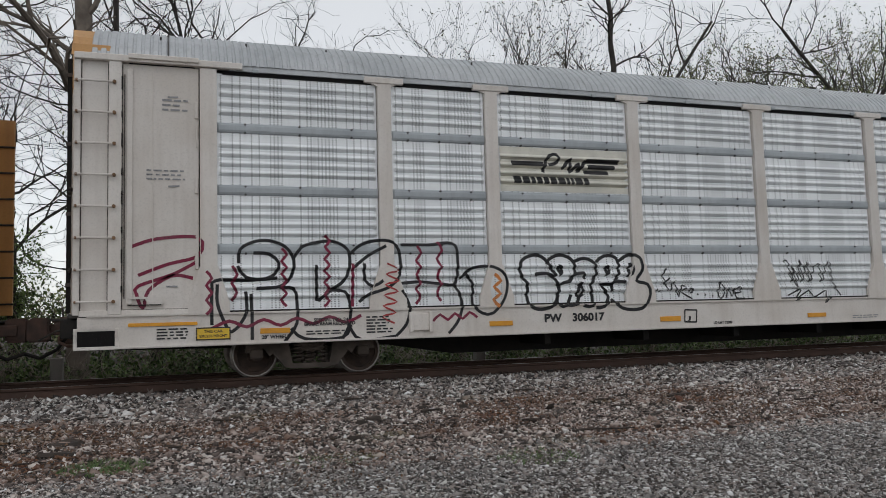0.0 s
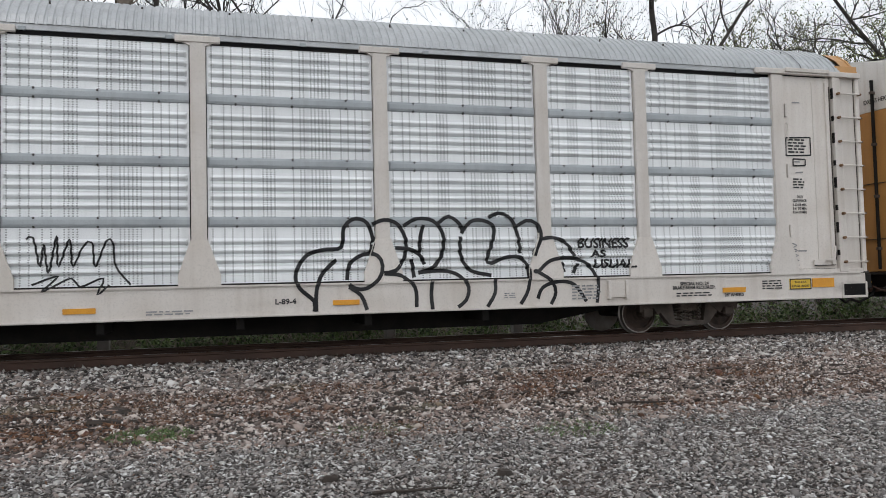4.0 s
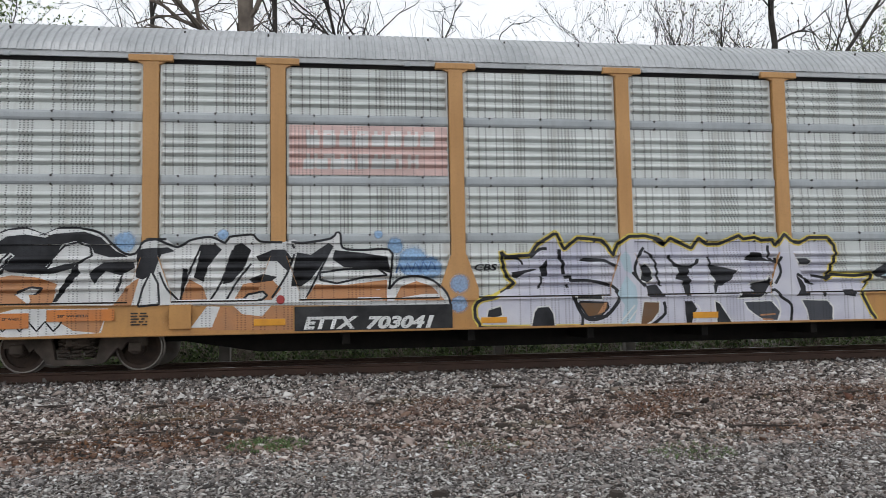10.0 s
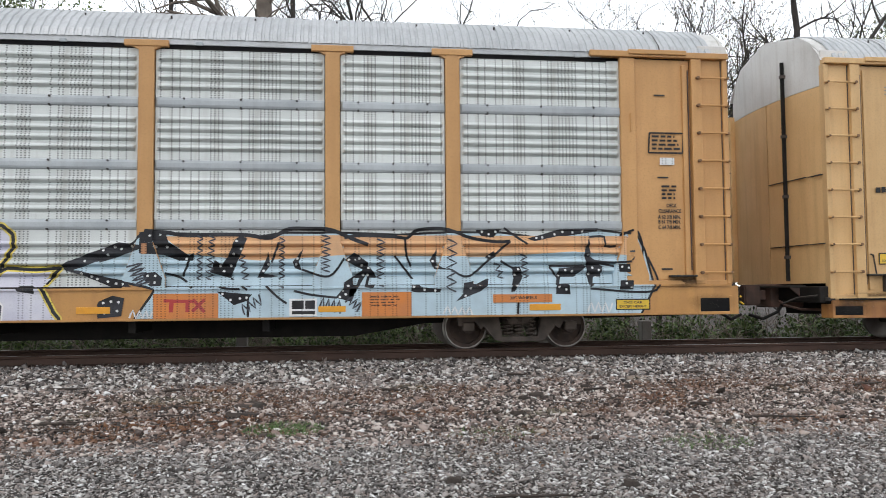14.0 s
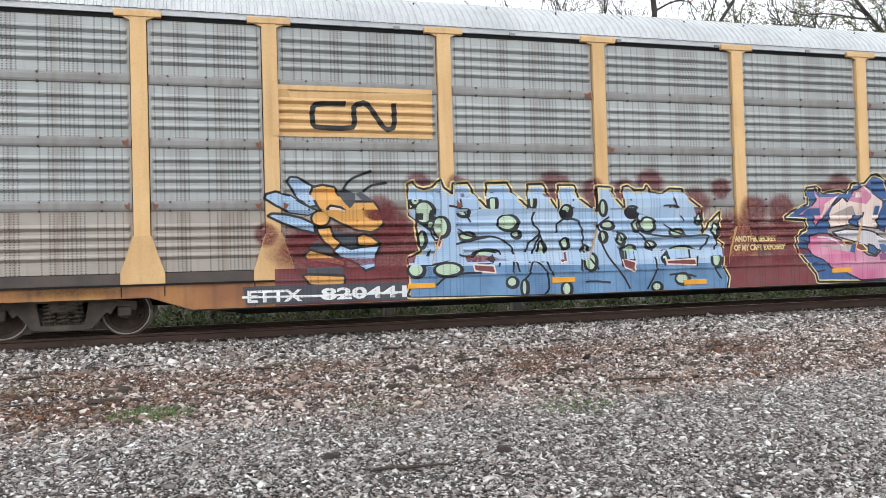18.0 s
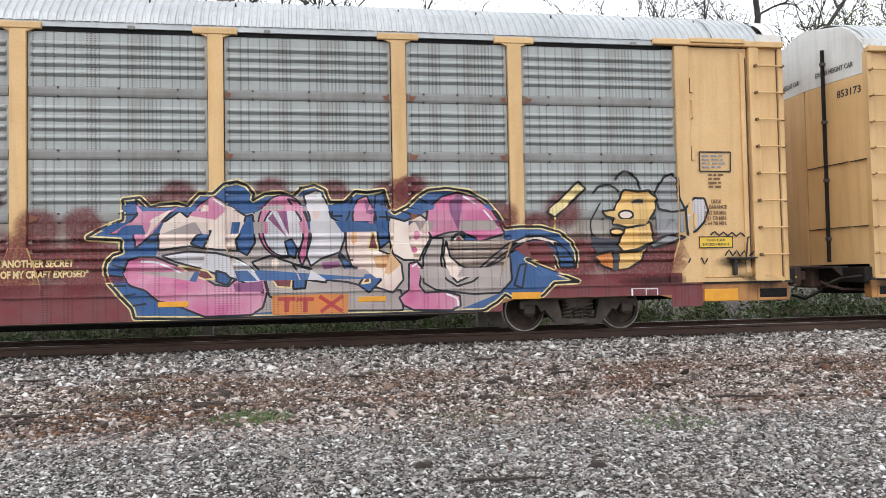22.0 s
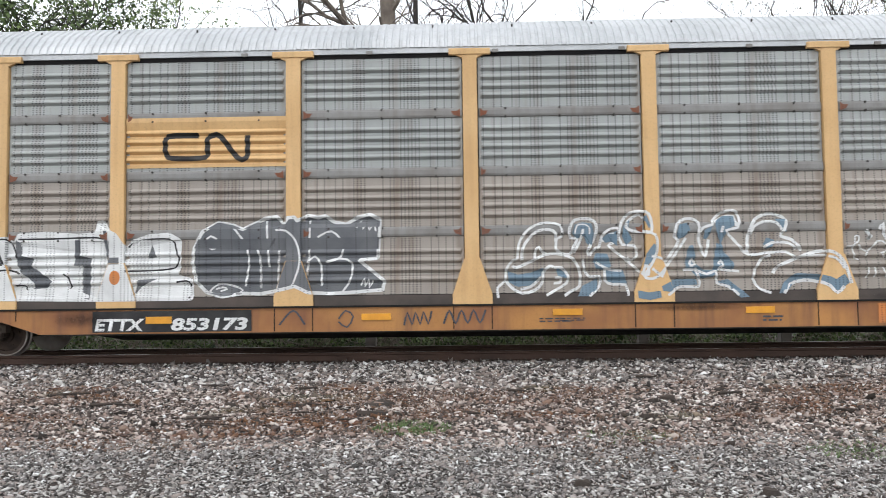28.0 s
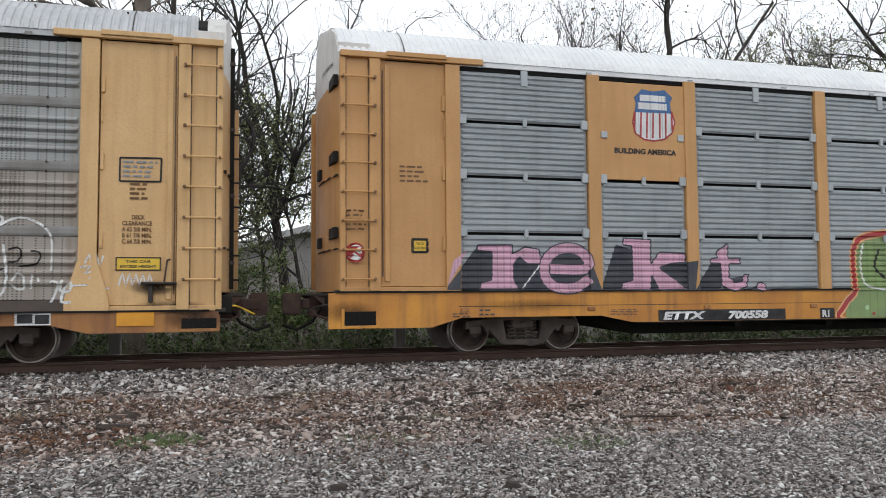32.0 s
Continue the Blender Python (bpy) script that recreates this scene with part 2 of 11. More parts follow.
def prism(bm, pts, y0, y1):
    """A flat outline in x and z, thickened from y0 to y1."""
    a = [bm.verts.new((x, y0, z)) for x, z in pts]
    b = [bm.verts.new((x, y1, z)) for x, z in pts]
    bm.faces.new(a)
    bm.faces.new(b[::-1])
    for i in range(len(pts)):
        j = (i + 1) % len(pts)
        bm.faces.new((a[j], a[i], b[i], b[j]))
    return bm


def rod(bm, a, b, r, sides=8, r2=None):
    """A round bar from a to b."""
    a, b = Vector(a), Vector(b)
    d = (b - a).normalized()
    u = d.orthogonal().normalized()
    w = d.cross(u)
    rings = []
    for c, rr in ((a, r), (b, r if r2 is None else r2)):
        rings.append([bm.verts.new(c + rr * (math.cos(k * 2 * math.pi / sides) * u + math.sin(k * 2 * math.pi / sides) * w)) for k in range(sides)])
    for k in range(sides):
        q = (k + 1) % sides
        bm.faces.new((rings[0][k], rings[0][q], rings[1][q], rings[1][k]))
    bm.faces.new(rings[0][::-1])
    bm.faces.new(rings[1])
    return bm


def lathe(bm, prof, sides=28):
    """Turns a profile of (radius, y) round the y axis."""
    rings = []
    for rr, y in prof:
        rings.append([bm.verts.new((rr * math.cos(k * 2 * math.pi / sides), y, rr * math.sin(k * 2 * math.pi / sides))) for k in range(sides)])
    for a, b in zip(rings, rings[1:]):
        for k in range(sides):
            q = (k + 1) % sides
            bm.faces.new((a[k], a[q], b[q], b[k]))
    bm.faces.new(rings[0])
    bm.faces.new(rings[-1][::-1])
    return bm


def tube(bm, pts, r, sides=6):
    """A bent round bar through the points."""
    for a, b in zip(pts, pts[1:]):
        rod(bm, a, b, r, sides)
    return bm

# ---------------------------------------------------------------- the rail cars
RUST_BOLT = surface("rusty_bolt", (0.22, 0.125, 0.065), (0.14, 0.08, 0.045), 0.8, bump=0.1)
RUST_IRON = surface("rust_brown_iron", (0.115, 0.062, 0.046), (0.06, 0.042, 0.036), 0.8, 0.0, 30, 5.0, 0.3, (0.03, 0.025, 0.022), 0.15)
TRUCK_IRON = surface("dusty_brown_iron", (0.118, 0.092, 0.076), (0.066, 0.053, 0.045), 0.8, 0.0, 30, 5.0, 0.3, (0.05, 0.04, 0.035), 0.15)
SKIRT = surface("grimy_brown_skirt", (0.085, 0.065, 0.055), (0.05, 0.042, 0.038), 0.7, 0.0, 30, 2.0, bump=0.1)
HALF_W = 1.6
CAR_Y = 14.2
POSTS = (-11.70, -8.93, -7.03, -4.22, -1.41, 1.41, 4.22, 7.03, 8.93, 11.84)
# heights by car style: panels, belts between them, top of the side sill, its bottom edge, that edge over a truck
SECTIONS = {"A": ((1.06, 1.93), (2.09, 2.84), (3.00, 3.81), (3.97, 4.74)), "C": ((0.955, 1.86), (2.02, 2.80), (2.96, 3.74), (3.90, 4.73))}
BELTS = {"A": ((1.93, 2.09), (2.84, 3.00), (3.81, 3.97)), "C": ((1.86, 2.02), (2.80, 2.96), (3.74, 3.90))}
SILL_TOP = {"A": 1.02, "B": 1.02, "C": 0.76}
SILL_LOW = {"A": (0.58, 0.58), "B": (0.49, 0.61), "C": (0.385, 0.585)}
# how far the fittings of each end stand off, and the first post
ENDS = {"white_rail_car": (0.05, 0.10, -11.71), "orange_rail_car": (0.0, -0.05, -11.78), "maroon_painted_rail_car": (0.09, 0.08, -11.67), "weathered_rail_car": (0.20, 0.08, -11.63), "white_roofed_rail_car": (0.30, 0.06, -11.48)}


def posts_of(name):
    return (ENDS.get(name, (0, 0, -11.7))[2],) + POSTS[1:]


RIB_STEP = 0.146


def rib_profile(h, style):
    """Outward push of a panel by height: (z, push) pairs from its foot."""
    if style == "B":
        n, out = 9, [(0.0, 0.0)]
        for k in range(n):
            z = h * (k + 0.08) / n
            out += [(z, 0.0), (z + 0.25 * h / n, 0.028), (z + 0.6 * h / n, 0.028), (z + 0.85 * h / n, 0.0)]
        return out + [(h, 0.0)]
    mid, out, k2 = h / 2, [(0.0, 0.0)], 0.75 if style == "C" else 1.0
    for k in range(4):
        z = mid + (k - 1.5) * RIB_STEP
        out += [(z - 0.068, 0.0), (z - 0.060, -0.030 * k2), (z - 0.046, -0.034 * k2), (z - 0.006, 0.034 * k2), (z + 0.012, 0.036 * k2), (z + 0.050, 0.0)]
    return out + [(h, 0.0)]


def push_at(prof, z):
    for (a, p), (b, q) in zip(prof, prof[1:]):
        if a <= z <= b and b > a:
            return p + (q - p) * (z - a) / (b - a)
    return 0.0


PANEL_MESH = {}


def panel_mesh(w, h, style, mat):
    """A ribbed sheet panel, its ribs dying out short of its edges."""
    key = (round(w, 2), round(h, 3), style, mat.name)
    if key in PANEL_MESH:
        return PANEL_MESH[key]
    bm = bmesh.new()
    prof = rib_profile(h, style)
    cols = ((-w / 2, 0.0), (-w / 2 + 0.025, 0.0), (-w / 2 + 0.06, 1.0), (w / 2 - 0.06, 1.0), (w / 2 - 0.025, 0.0), (w / 2, 0.0))
    grid = [[bm.verts.new((x, -p * k, z)) for z, p in prof] for x, k in cols]
    back = [[bm.verts.new((x, 0.035, z)) for z in (0.0, h)] for x in (-w / 2, w / 2)]
    for a, b in zip(grid, grid[1:]):
        for i in range(len(prof) - 1):
            bm.faces.new((a[i], b[i], b[i + 1], a[i + 1]))
    bm.faces.new((back[0][0], back[0][1], back[1][1], back[1][0]))
    bm.faces.new([g[-1] for g in grid] + [back[1][1], back[0][1]])
    bm.faces.new([g[0] for g in grid] + [back[1][0], back[0][0]])
    bm.faces.new(grid[0] + [back[0][1], back[0][0]])
    bm.faces.new(grid[-1] + [back[1][1], back[1][0]])
    me = bpy.data.meshes.new("panel")
    bmesh.ops.recalc_face_normals(bm, faces=bm.faces[:])
    bm.to_mesh(me)
    bm.free()
    me.materials.append(mat)
    PANEL_MESH[key] = me
    return me


def belt_mesh(w, h, mat):
    key = ("belt", round(w, 2), round(h, 3), mat.name)
    if key in PANEL_MESH:
        return PANEL_MESH[key]
    bm = bmesh.new()
    pts = ((0.0, 0.0), (-0.02, 0.012), (-0.03, 0.045), (-0.03, h - 0.045), (-0.02, h - 0.012), (0.0, h))
    a = [bm.verts.new((-w / 2, y, z)) for y, z in pts]
    c = [bm.verts.new((-w / 2 + 0.03, y, z)) for y, z in pts]
    b = [bm.verts.new((w / 2, y, z)) for y, z in pts]
    for v in a:
        v.co.y *= 0.4
    for i in range(len(pts)):
        j = (i + 1) % len(pts)
        bm.faces.new((a[i], a[j], c[j], c[i]))
        bm.faces.new((c[i], c[j], b[j], b[i]))
    bm.faces.new(a)
    bm.faces.new(b)
    plain = len(bm.faces)
    for k in range(1, 4):
        for z in (h - 0.022, 0.008):
            rod(bm, (-w / 2 + w * (k - 0.5) / 3, 0.0, z), (-w / 2 + w * (k - 0.5) / 3, -0.045, z), 0.017, 6)
    for i, f in enumerate(bm.faces):
        f.material_index = int(i >= plain)
    me = bpy.data.meshes.new("belt")
    bmesh.ops.recalc_face_normals(bm, faces=bm.faces[:])
    bm.to_mesh(me)
    bm.free()
    me.materials.append(mat)
    me.materials.append(GRIME)
    PANEL_MESH[key] = me
    return me


# roof outline from the near eave to the ridge: inset from the side, height
ROOF_LINE = ((-0.015, 4.875), (0.05, 5.00), (0.28, 5.24), (0.60, 5.45), (1.0, 5.58), (1.6, 5.63))


def roof_mesh(x0, x1, amp, mat):
    prof = [(-HALF_W + d, z) for d, z in ROOF_LINE]
    prof += [(-y, z) for y, z in prof[-2::-1]]
    pitch = 0.121
    n = 4 * max(1, round((x1 - x0) / pitch))
    verts, faces = [], []
    wave, cut = (0.0, 1.0, 1.0, 0.0), (0.0, 0.10, 0.62, 0.74)
    for i in range(n + 1):
        x = x0 + (x1 - x0) * (i // 4 + cut[i % 4]) / (n // 4)
        k = amp * wave[i % 4]
        for y, z in prof:
            verts.append((x, y * (1 + k / HALF_W * 0.8), z + (k if z > 4.9 else 0.0)))
    m = len(prof)
    for i in range(n):
        for j in range(m - 1):
            faces.append((i * m + j, (i + 1) * m + j, (i + 1) * m + j + 1, i * m + j + 1))
    me = bpy.data.meshes.new("roof")
    me.from_pydata(verts, [], faces)
    me.materials.append(mat)
    return me


def end_profile(z):
    """Half the width of the end wall at height z."""
    if z <= 4.87:
        return HALF_W - 0.04
    pts = [(HALF_W - d, h) for d, h in ROOF_LINE]
    for (a, p), (b, q) in zip(pts, pts[1:]):
        if p <= z <= q:
            return a + (b - a) * (z - p) / (q - p)
    return 0.0


def end_door(car, s, name, y0, y1, z0, z1, mat, label=""):
    """A bowed end sheet between two sides and two heights."""
    bm = bmesh.new()
    zs = [z0 + (z1 - z0) * k / 6 for k in range(7)]
    rows = []
    for z in zs:
        lim = end_profile(z)
        row = []
        for k in range(5):
            y = y0 + (y1 - y0) * k / 4
            y = max(-lim, min(lim, y))
            row.append(bm.verts.new((s * (13.62 + 0.16 * (1 - (y / HALF_W) ** 2)), y, z)))
        rows.append(row)
    for a, b in zip(rows, rows[1:]):
        for k in range(4):
            bm.faces.new((a[k], a[k + 1], b[k + 1], b[k]))
    bmesh.ops.remove_doubles(bm, verts=bm.verts[:], dist=0.001)
    r = bmesh.ops.extrude_face_region(bm, geom=bm.faces[:])
    bmesh.ops.translate(bm, verts=[v for v in r["geom"] if isinstance(v, bmesh.types.BMVert)], vec=(-s * 0.05, 0, 0))
    return part(name, bm, mat, car, label)


def wheel_parts(truck, x, keyed):
    """A wheelset: axle with two wheels, turned about its axle."""
    ws = part("wheelset", rod(bmesh.new(), (0, -0.98, 0), (0, 0.98, 0), 0.075, 12), GRIME, truck)
    ws.location = (x, 0, 0.356)
    for s in (-1, 1):
        bm = lathe(bmesh.new(), [(0.13, s * 0.84), (0.13, s * 0.80), (0.27, s * 0.755), (0.275, s * 0.795), (0.334, s * 0.797), (0.334, s * 0.72), (0.13, s * 0.70)])
        for k in range(5):
            a = k * 2 * math.pi / 5
            rod(bm, (0.2 * math.cos(a), s * 0.765, 0.2 * math.sin(a)), (0.2 * math.cos(a), s * 0.79, 0.2 * math.sin(a)), 0.018, 6)
        part("wheel_disc", bm, WHEEL_DISC, ws)
        part("wheel_rim", lathe(bmesh.new(), [(0.332, s * 0.715), (0.332, s * 0.80), (0.350, s * 0.80), (0.356, s * 0.79), (0.357, s * 0.715), (0.382, s * 0.705), (0.382, s * 0.68), (0.33, s * 0.675)], 36), WHEEL_RIM, ws, "bright worn wheel tread")
        bm = lathe(bmesh.new(), [(0.10, s * 0.90), (0.105, s * 1.06), (0.085, s * 1.09), (0.05, s * 1.095)], 16)
        part("bearing_cap", bm, WHEEL_DISC, ws)
    keyed.append(ws)
    return ws


def truck_parts(car, x, keyed):
    """A two-axle truck with cast side frames and coil springs."""
    truck = part("truck_bolster", boxes((-0.2, 0.2, -1.12, 1.12, 0.40, 0.62), r=0.03), TRUCK_IRON, car, "grimy cast-iron truck bolster")
    truck.location = (x, 0, 0)
    h = 0.8636
    for s in (-1, 1):
        y0, y1 = sorted((s * 0.98, s * 1.13))
        bm = bmesh.new()
        arch = [(-h - 0.17, 0.40), (-h - 0.17, 0.53), (-h + 0.1, 0.56), (-0.36, 0.63), (0.36, 0.63), (h - 0.1, 0.56), (h + 0.17, 0.53), (h + 0.17, 0.40), (h + 0.1, 0.40), (h + 0.1, 0.46), (h - 0.12, 0.46), (h - 0.2, 0.34), (0.45, 0.50), (0.33, 0.54), (-0.33, 0.54), (-0.45, 0.50), (-h + 0.2, 0.34), (-h + 0.12, 0.46), (-h - 0.1, 0.46), (-h - 0.1, 0.40)]
        prism(bm, arch, y0, y1)
        prism(bm, [(-0.50, 0.50), (-0.36, 0.54), (-0.30, 0.21), (0.30, 0.21), (0.36, 0.54), (0.50, 0.50), (0.62, 0.40), (0.42, 0.16), (0.30, 0.13), (-0.30, 0.13), (-0.42, 0.16), (-0.62, 0.40)][::-1], y0 + 0.01, y1 - 0.01)
        part("side_frame", bm, TRUCK_IRON, truck, "grimy cast-steel side frame")
        for k in (-0.19, 0.0, 0.19):
            bm = bmesh.new()
            turns, seg = 5, 10
            pts = [(k + 0.075 * math.cos(2 * math.pi * i / seg), s * 1.05 + 0.075 * math.sin(2 * math.pi * i / seg), 0.225 + 0.30 * i / (turns * seg)) for i in range(turns * seg + 1)]
            tube(bm, pts, 0.017, 5)
            part("coil_spring", bm, TRUCK_IRON, truck)
        for k in (-h, h):
            part("axle_box", boxes((k - 0.10, k + 0.10, y0 - 0.01, y1 + 0.01, 0.31, 0.455), r=0.02), TRUCK_IRON, truck)
    for k in (-h, h):
        wheel_parts(truck, k, keyed)
    return truck


def rail_car(name, label, cx, paint, sill_mat, panel_mat, belt_mat, roof_mat, style="A", end_low=None, keyed=None):
    """A covered three-deck automobile carrier; x along the car, its near side at -y, z up from the rail."""
    car = tagged(empty(name, pose(cx, CAR_Y, 0)), label, "rail car", "auto carrier train")
    end_low = end_low or paint
    F = -HALF_W
    cap = END_WHITE if paint is not WHITE_CAR else YELLOW
    # closed near-black block: the shade behind and between the panels is its colour
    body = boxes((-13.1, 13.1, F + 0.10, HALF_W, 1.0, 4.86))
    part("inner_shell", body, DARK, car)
    part("far_side_wall", boxes((-13.3, 13.3, HALF_W, HALF_W + 0.04, 1.0, 4.86)), panel_mat, car)
    flat, arched = style == "B", style != "A"
    deck, base = SILL_TOP[style], SILL_TOP[style] + 0.01
    posts = posts_of(name)
    # side panels and belts, bay by bay
    for i, (a, b) in enumerate(zip(posts, posts[1:])):
        w, c = b - a - 0.255, (a + b) / 2
        if flat:
            cuts = (1.06, 2.02, 2.97, 3.89, 4.76)
            for z0, z1 in zip(cuts, cuts[1:]):
                if i in (1, 7) and z0 > 2.9:
                    continue
                ob = part_of("side_panel", panel_mesh(w, z1 - z0 - 0.05, style, panel_mat), None, car)
                ob.location = (c, F + 0.03, z0)
            for z in cuts[1:4]:
                if i in (1, 7) and z > 3:
                    continue
                for x in (-w / 2 + 0.05, w / 2 - 0.05):
                    part("bracket", boxes((c + x - 0.06, c + x + 0.06, F - 0.03, F + 0.02, z - 0.08, z + 0.08), r=0.01), BELT, car)
                part("clip", boxes((c - 0.035, c + 0.035, F - 0.03, F + 0.02, z - 0.09, z + 0.06), r=0.008), BELT, car)
            if i not in (1, 7):
                part("panel_strap", boxes((c - 0.06, c + 0.06, F - 0.025, F + 0.02, 4.5, 4.77), r=0.008), BELT, car)
            if i in (1, 7):
                part("plain_plate", boxes((a + 0.1, b - 0.1, F - 0.005, F + 0.04, 2.97, 4.70), r=0.006), paint, car, "plain yellow steel plate")
                for z in (3.75,):
                    for x in (a + 0.2, b - 0.2):
                        part("bracket", boxes((x - 0.06, x + 0.06, F - 0.03, F + 0.0, z - 0.06, z + 0.06), r=0.01), BELT, car)
            continue
        for z0, z1 in SECTIONS[style]:
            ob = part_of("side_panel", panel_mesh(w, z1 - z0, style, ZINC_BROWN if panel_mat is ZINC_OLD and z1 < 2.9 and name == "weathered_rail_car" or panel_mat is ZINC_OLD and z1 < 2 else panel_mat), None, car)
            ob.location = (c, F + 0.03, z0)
        for z0, z1 in BELTS[style]:
            ob = part_of("belt", belt_mesh(w, z1 - z0, belt_mat), None, car)
            ob.location = (c, F + 0.03, z0)
    if not flat:
        dark = belt_mat is BELT_OLD
        part("bottom_skirt", boxes((-11.7, 11.7, F - 0.01, F + 0.04, base + 0.02, 0.945 if dark else 1.075)), BLACK if not dark else SKIRT, car)
    # posts with head plates and spread feet
    for i, x in enumerate(posts):
        wide = 0.115 if i not in (0, 9) else 0.125
        part("post", boxes((x - wide, x + wide, F - 0.035, F + 0.06, base, 4.79), r=0.008), paint, car)
        if flat:
            continue
        if i not in (0, 9):
            part("post_head", boxes((x - 0.33, x + 0.33, F - 0.05, F + 0.05, 4.74, 4.84), r=0.01), paint, car)
            for k in (-0.17, 0.17):
                part("head_gusset", prism(bmesh.new(), [(x + k * 0.66, 4.69), (x + k * 1.3, 4.74), (x + k * 0.66, 4.74)], F - 0.03, F + 0.03), paint, car)
        ft = 0.31 if i not in (0, 9) else 0.30
        part("post_foot", prism(bmesh.new(), [(x - ft, base + 0.005), (x + ft, base + 0.005), (x + ft, base + 0.17), (x + wide + 0.01, 1.74 if style == "A" else 1.50), (x - wide - 0.01, 1.74 if style == "A" else 1.50), (x - ft, base + 0.17)], F - 0.045, F + 0.02), paint, car)
        if style == "C" and i not in (0, 9):
            foot = 0.60 if abs(abs(x) - 10.1) < 1.6 else 0.40
            part("sill_plate", boxes((x - 0.29, x + 0.29, F - 0.0225, F + 0.01, foot, deck - 0.005)), sill_mat, car)
            for k in (-0.3, 0.3):
                part("sill_joint", boxes((x + k - 0.008, x + k + 0.008, F - 0.0232, F + 0.01, foot, deck - 0.005)), BLACK, car)
    # eave rail and roof
    part("eave_rail", boxes((-11.4, 11.4, F - 0.005, F + 0.06, 4.785, 4.90), r=0.006), roof_mat, car)
    part_of("roof", roof_mesh(-13.36, 13.34, 0.011 if flat else 0.018, roof_mat), None, car)
    # solid dark bar in the slot below the eave, its shade given as colour
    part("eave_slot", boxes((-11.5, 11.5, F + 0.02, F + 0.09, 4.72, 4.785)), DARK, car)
    for x in (-12.3, 12.4):
        seam = part_of("roof_seam", roof_mesh(x, x + 0.018, 0.0, GRIME), None, car)
        seam.scale = (1, 1.018, 1.005)
    for k in range(0 if flat else 20):
        x = -12.4 + 1.3 * k
        part("roof_rivet", rod(bmesh.new(), (x, F + 0.40, 5.30), (x, F + 0.385, 5.365), 0.015, 6), GRIME, car)
    for k in range(12):
        x = -11 + 2 * k
        part("eave_lug", boxes((x - 0.05, x + 0.05, F - 0.03, F + 0.0, 4.77, 4.83), r=0.008), belt_mat, car)
    # side sill with a raised bottom edge over each truck
    low, arch = SILL_LOW[style]
    out = 0.55 if style == "A" else 0.46
    T = 10.1
    line = [(-13.52, out)]
    for k in (-1, 1):
        bend = [(k * (T + 1.75), out), (k * (T + 1.25), arch), (k * (T - 1.25), arch), (k * (T - 1.85), low)] if arched else []
        line += bend if k < 0 else bend[::-1]
    line += [(13.68, out), (13.68, deck), (-13.52, deck)]
    part("side_sill", prism(bmesh.new(), line, F - 0.02, F + 0.03), sill_mat, car, "stained steel side sill")
    span = 8.2 if arched else 13.0
    part("sill_lip", boxes((-13.4, 13.55, F - 0.05, F + 0.05, deck, deck + 0.03), (-span, span, F - 0.045, F + 0.05, low - 0.02, low)), BLACK if sill_mat in (SILL_RUST, SILL_ORANGE) else sill_mat, car)
    if flat:
        part("sill_joint", boxes((-11.4, 11.4, F - 0.0212, F + 0.01, 0.785, 0.795)), GRIME, car)
        for k in range(11):
            x = -11.3 + 2.26 * k
            part("sill_bracket", boxes((x - 0.07, x + 0.07, F - 0.045, F + 0.01, 0.70, 0.77), r=0.01), SILL_RUST, car, "rusty bracket on the sill")
    part("center_sill", prism(bmesh.new(), [(-8.6, 0.42), (-7.4, 0.22), (7.4, 0.22), (8.6, 0.42), (13.2, 0.5), (13.2, 0.98), (-13.2, 0.98), (-13.2, 0.5)], -0.35, 0.35), BLACK, car)
    part("underframe", boxes((-13.0, 13.0, F + 0.06, HALF_W - 0.06, 0.62, 1.0)), BLACK, car)
    for k in range(-3, 4):
        part("cross_bearer", boxes((k * 2.0 - 0.06, k * 2.0 + 0.06, F + 0.2, HALF_W - 0.2, 0.36, 0.66), r=0.01), BLACK, car)
    # the two ends: doors, ladders, pockets, couplers
    for s in (-1, 1):
        fixed = set(car.children)

        def X(a, b):
            return tuple(sorted((s * a, s * b)))
        part("side_door", boxes((*X(11.9, 12.98), F + 0.02, F + 0.07, base + 0.09, 4.79), r=0.01), paint, car, "smooth steel corner door")
        part("door_edge", boxes((*X(12.84, 12.92), F - 0.015, F + 0.03, base + 0.17, 4.7), r=0.008), paint, car)
        part("door_sill", boxes((*X(11.7, 13.55), F - 0.02, F + 0.08, base, base + 0.085), r=0.008), paint, car)
        for k in range(3):
            part("door_hinge", boxes((*X(11.91, 11.96), F - 0.02, F + 0.02, 1.7 + k * 1.15, 1.95 + k * 1.15), r=0.008), paint, car)
        if paint is WHITE_CAR:
            part("door_fold", boxes((*X(12.55, 12.565), F + 0.008, F + 0.03, base + 0.15, 4.70), r=0.003), paint, car)
        part("door_gap", boxes((*X(12.945, 12.96), F + 0.004, F + 0.03, base + 0.25, 4.62)), SKIRT, car)
        for k in range(9 if paint is WHITE_CAR else 0):
            z = base + 0.34 + k * 0.43
            if z < 4.5:
                part("door_slot", boxes((*X(12.975, 12.995), F - 0.052, F + 0.0, z, z + (0.20 if k % 2 else 0.10))), BLACK, car)
        part("hinge_loop", tube(bmesh.new(), [(s * 11.93, F + 0.0, 3.55), (s * 11.93, F - 0.05, 3.57), (s * 11.93, F - 0.05, 3.85), (s * 11.93, F + 0.0, 3.87)], 0.012, 6), paint, car)
        for z in (2.9, 1.72):
            part("end_seam", boxes((*X(13.655, 13.70), F + 0.06, F + 0.45, z, z + 0.014), (*X(13.72, 13.757), F + 0.45, F + 0.9, z, z + 0.014), (*X(13.75, 13.795), F + 0.9, -0.03, z, z + 0.014)), GRIME, car)
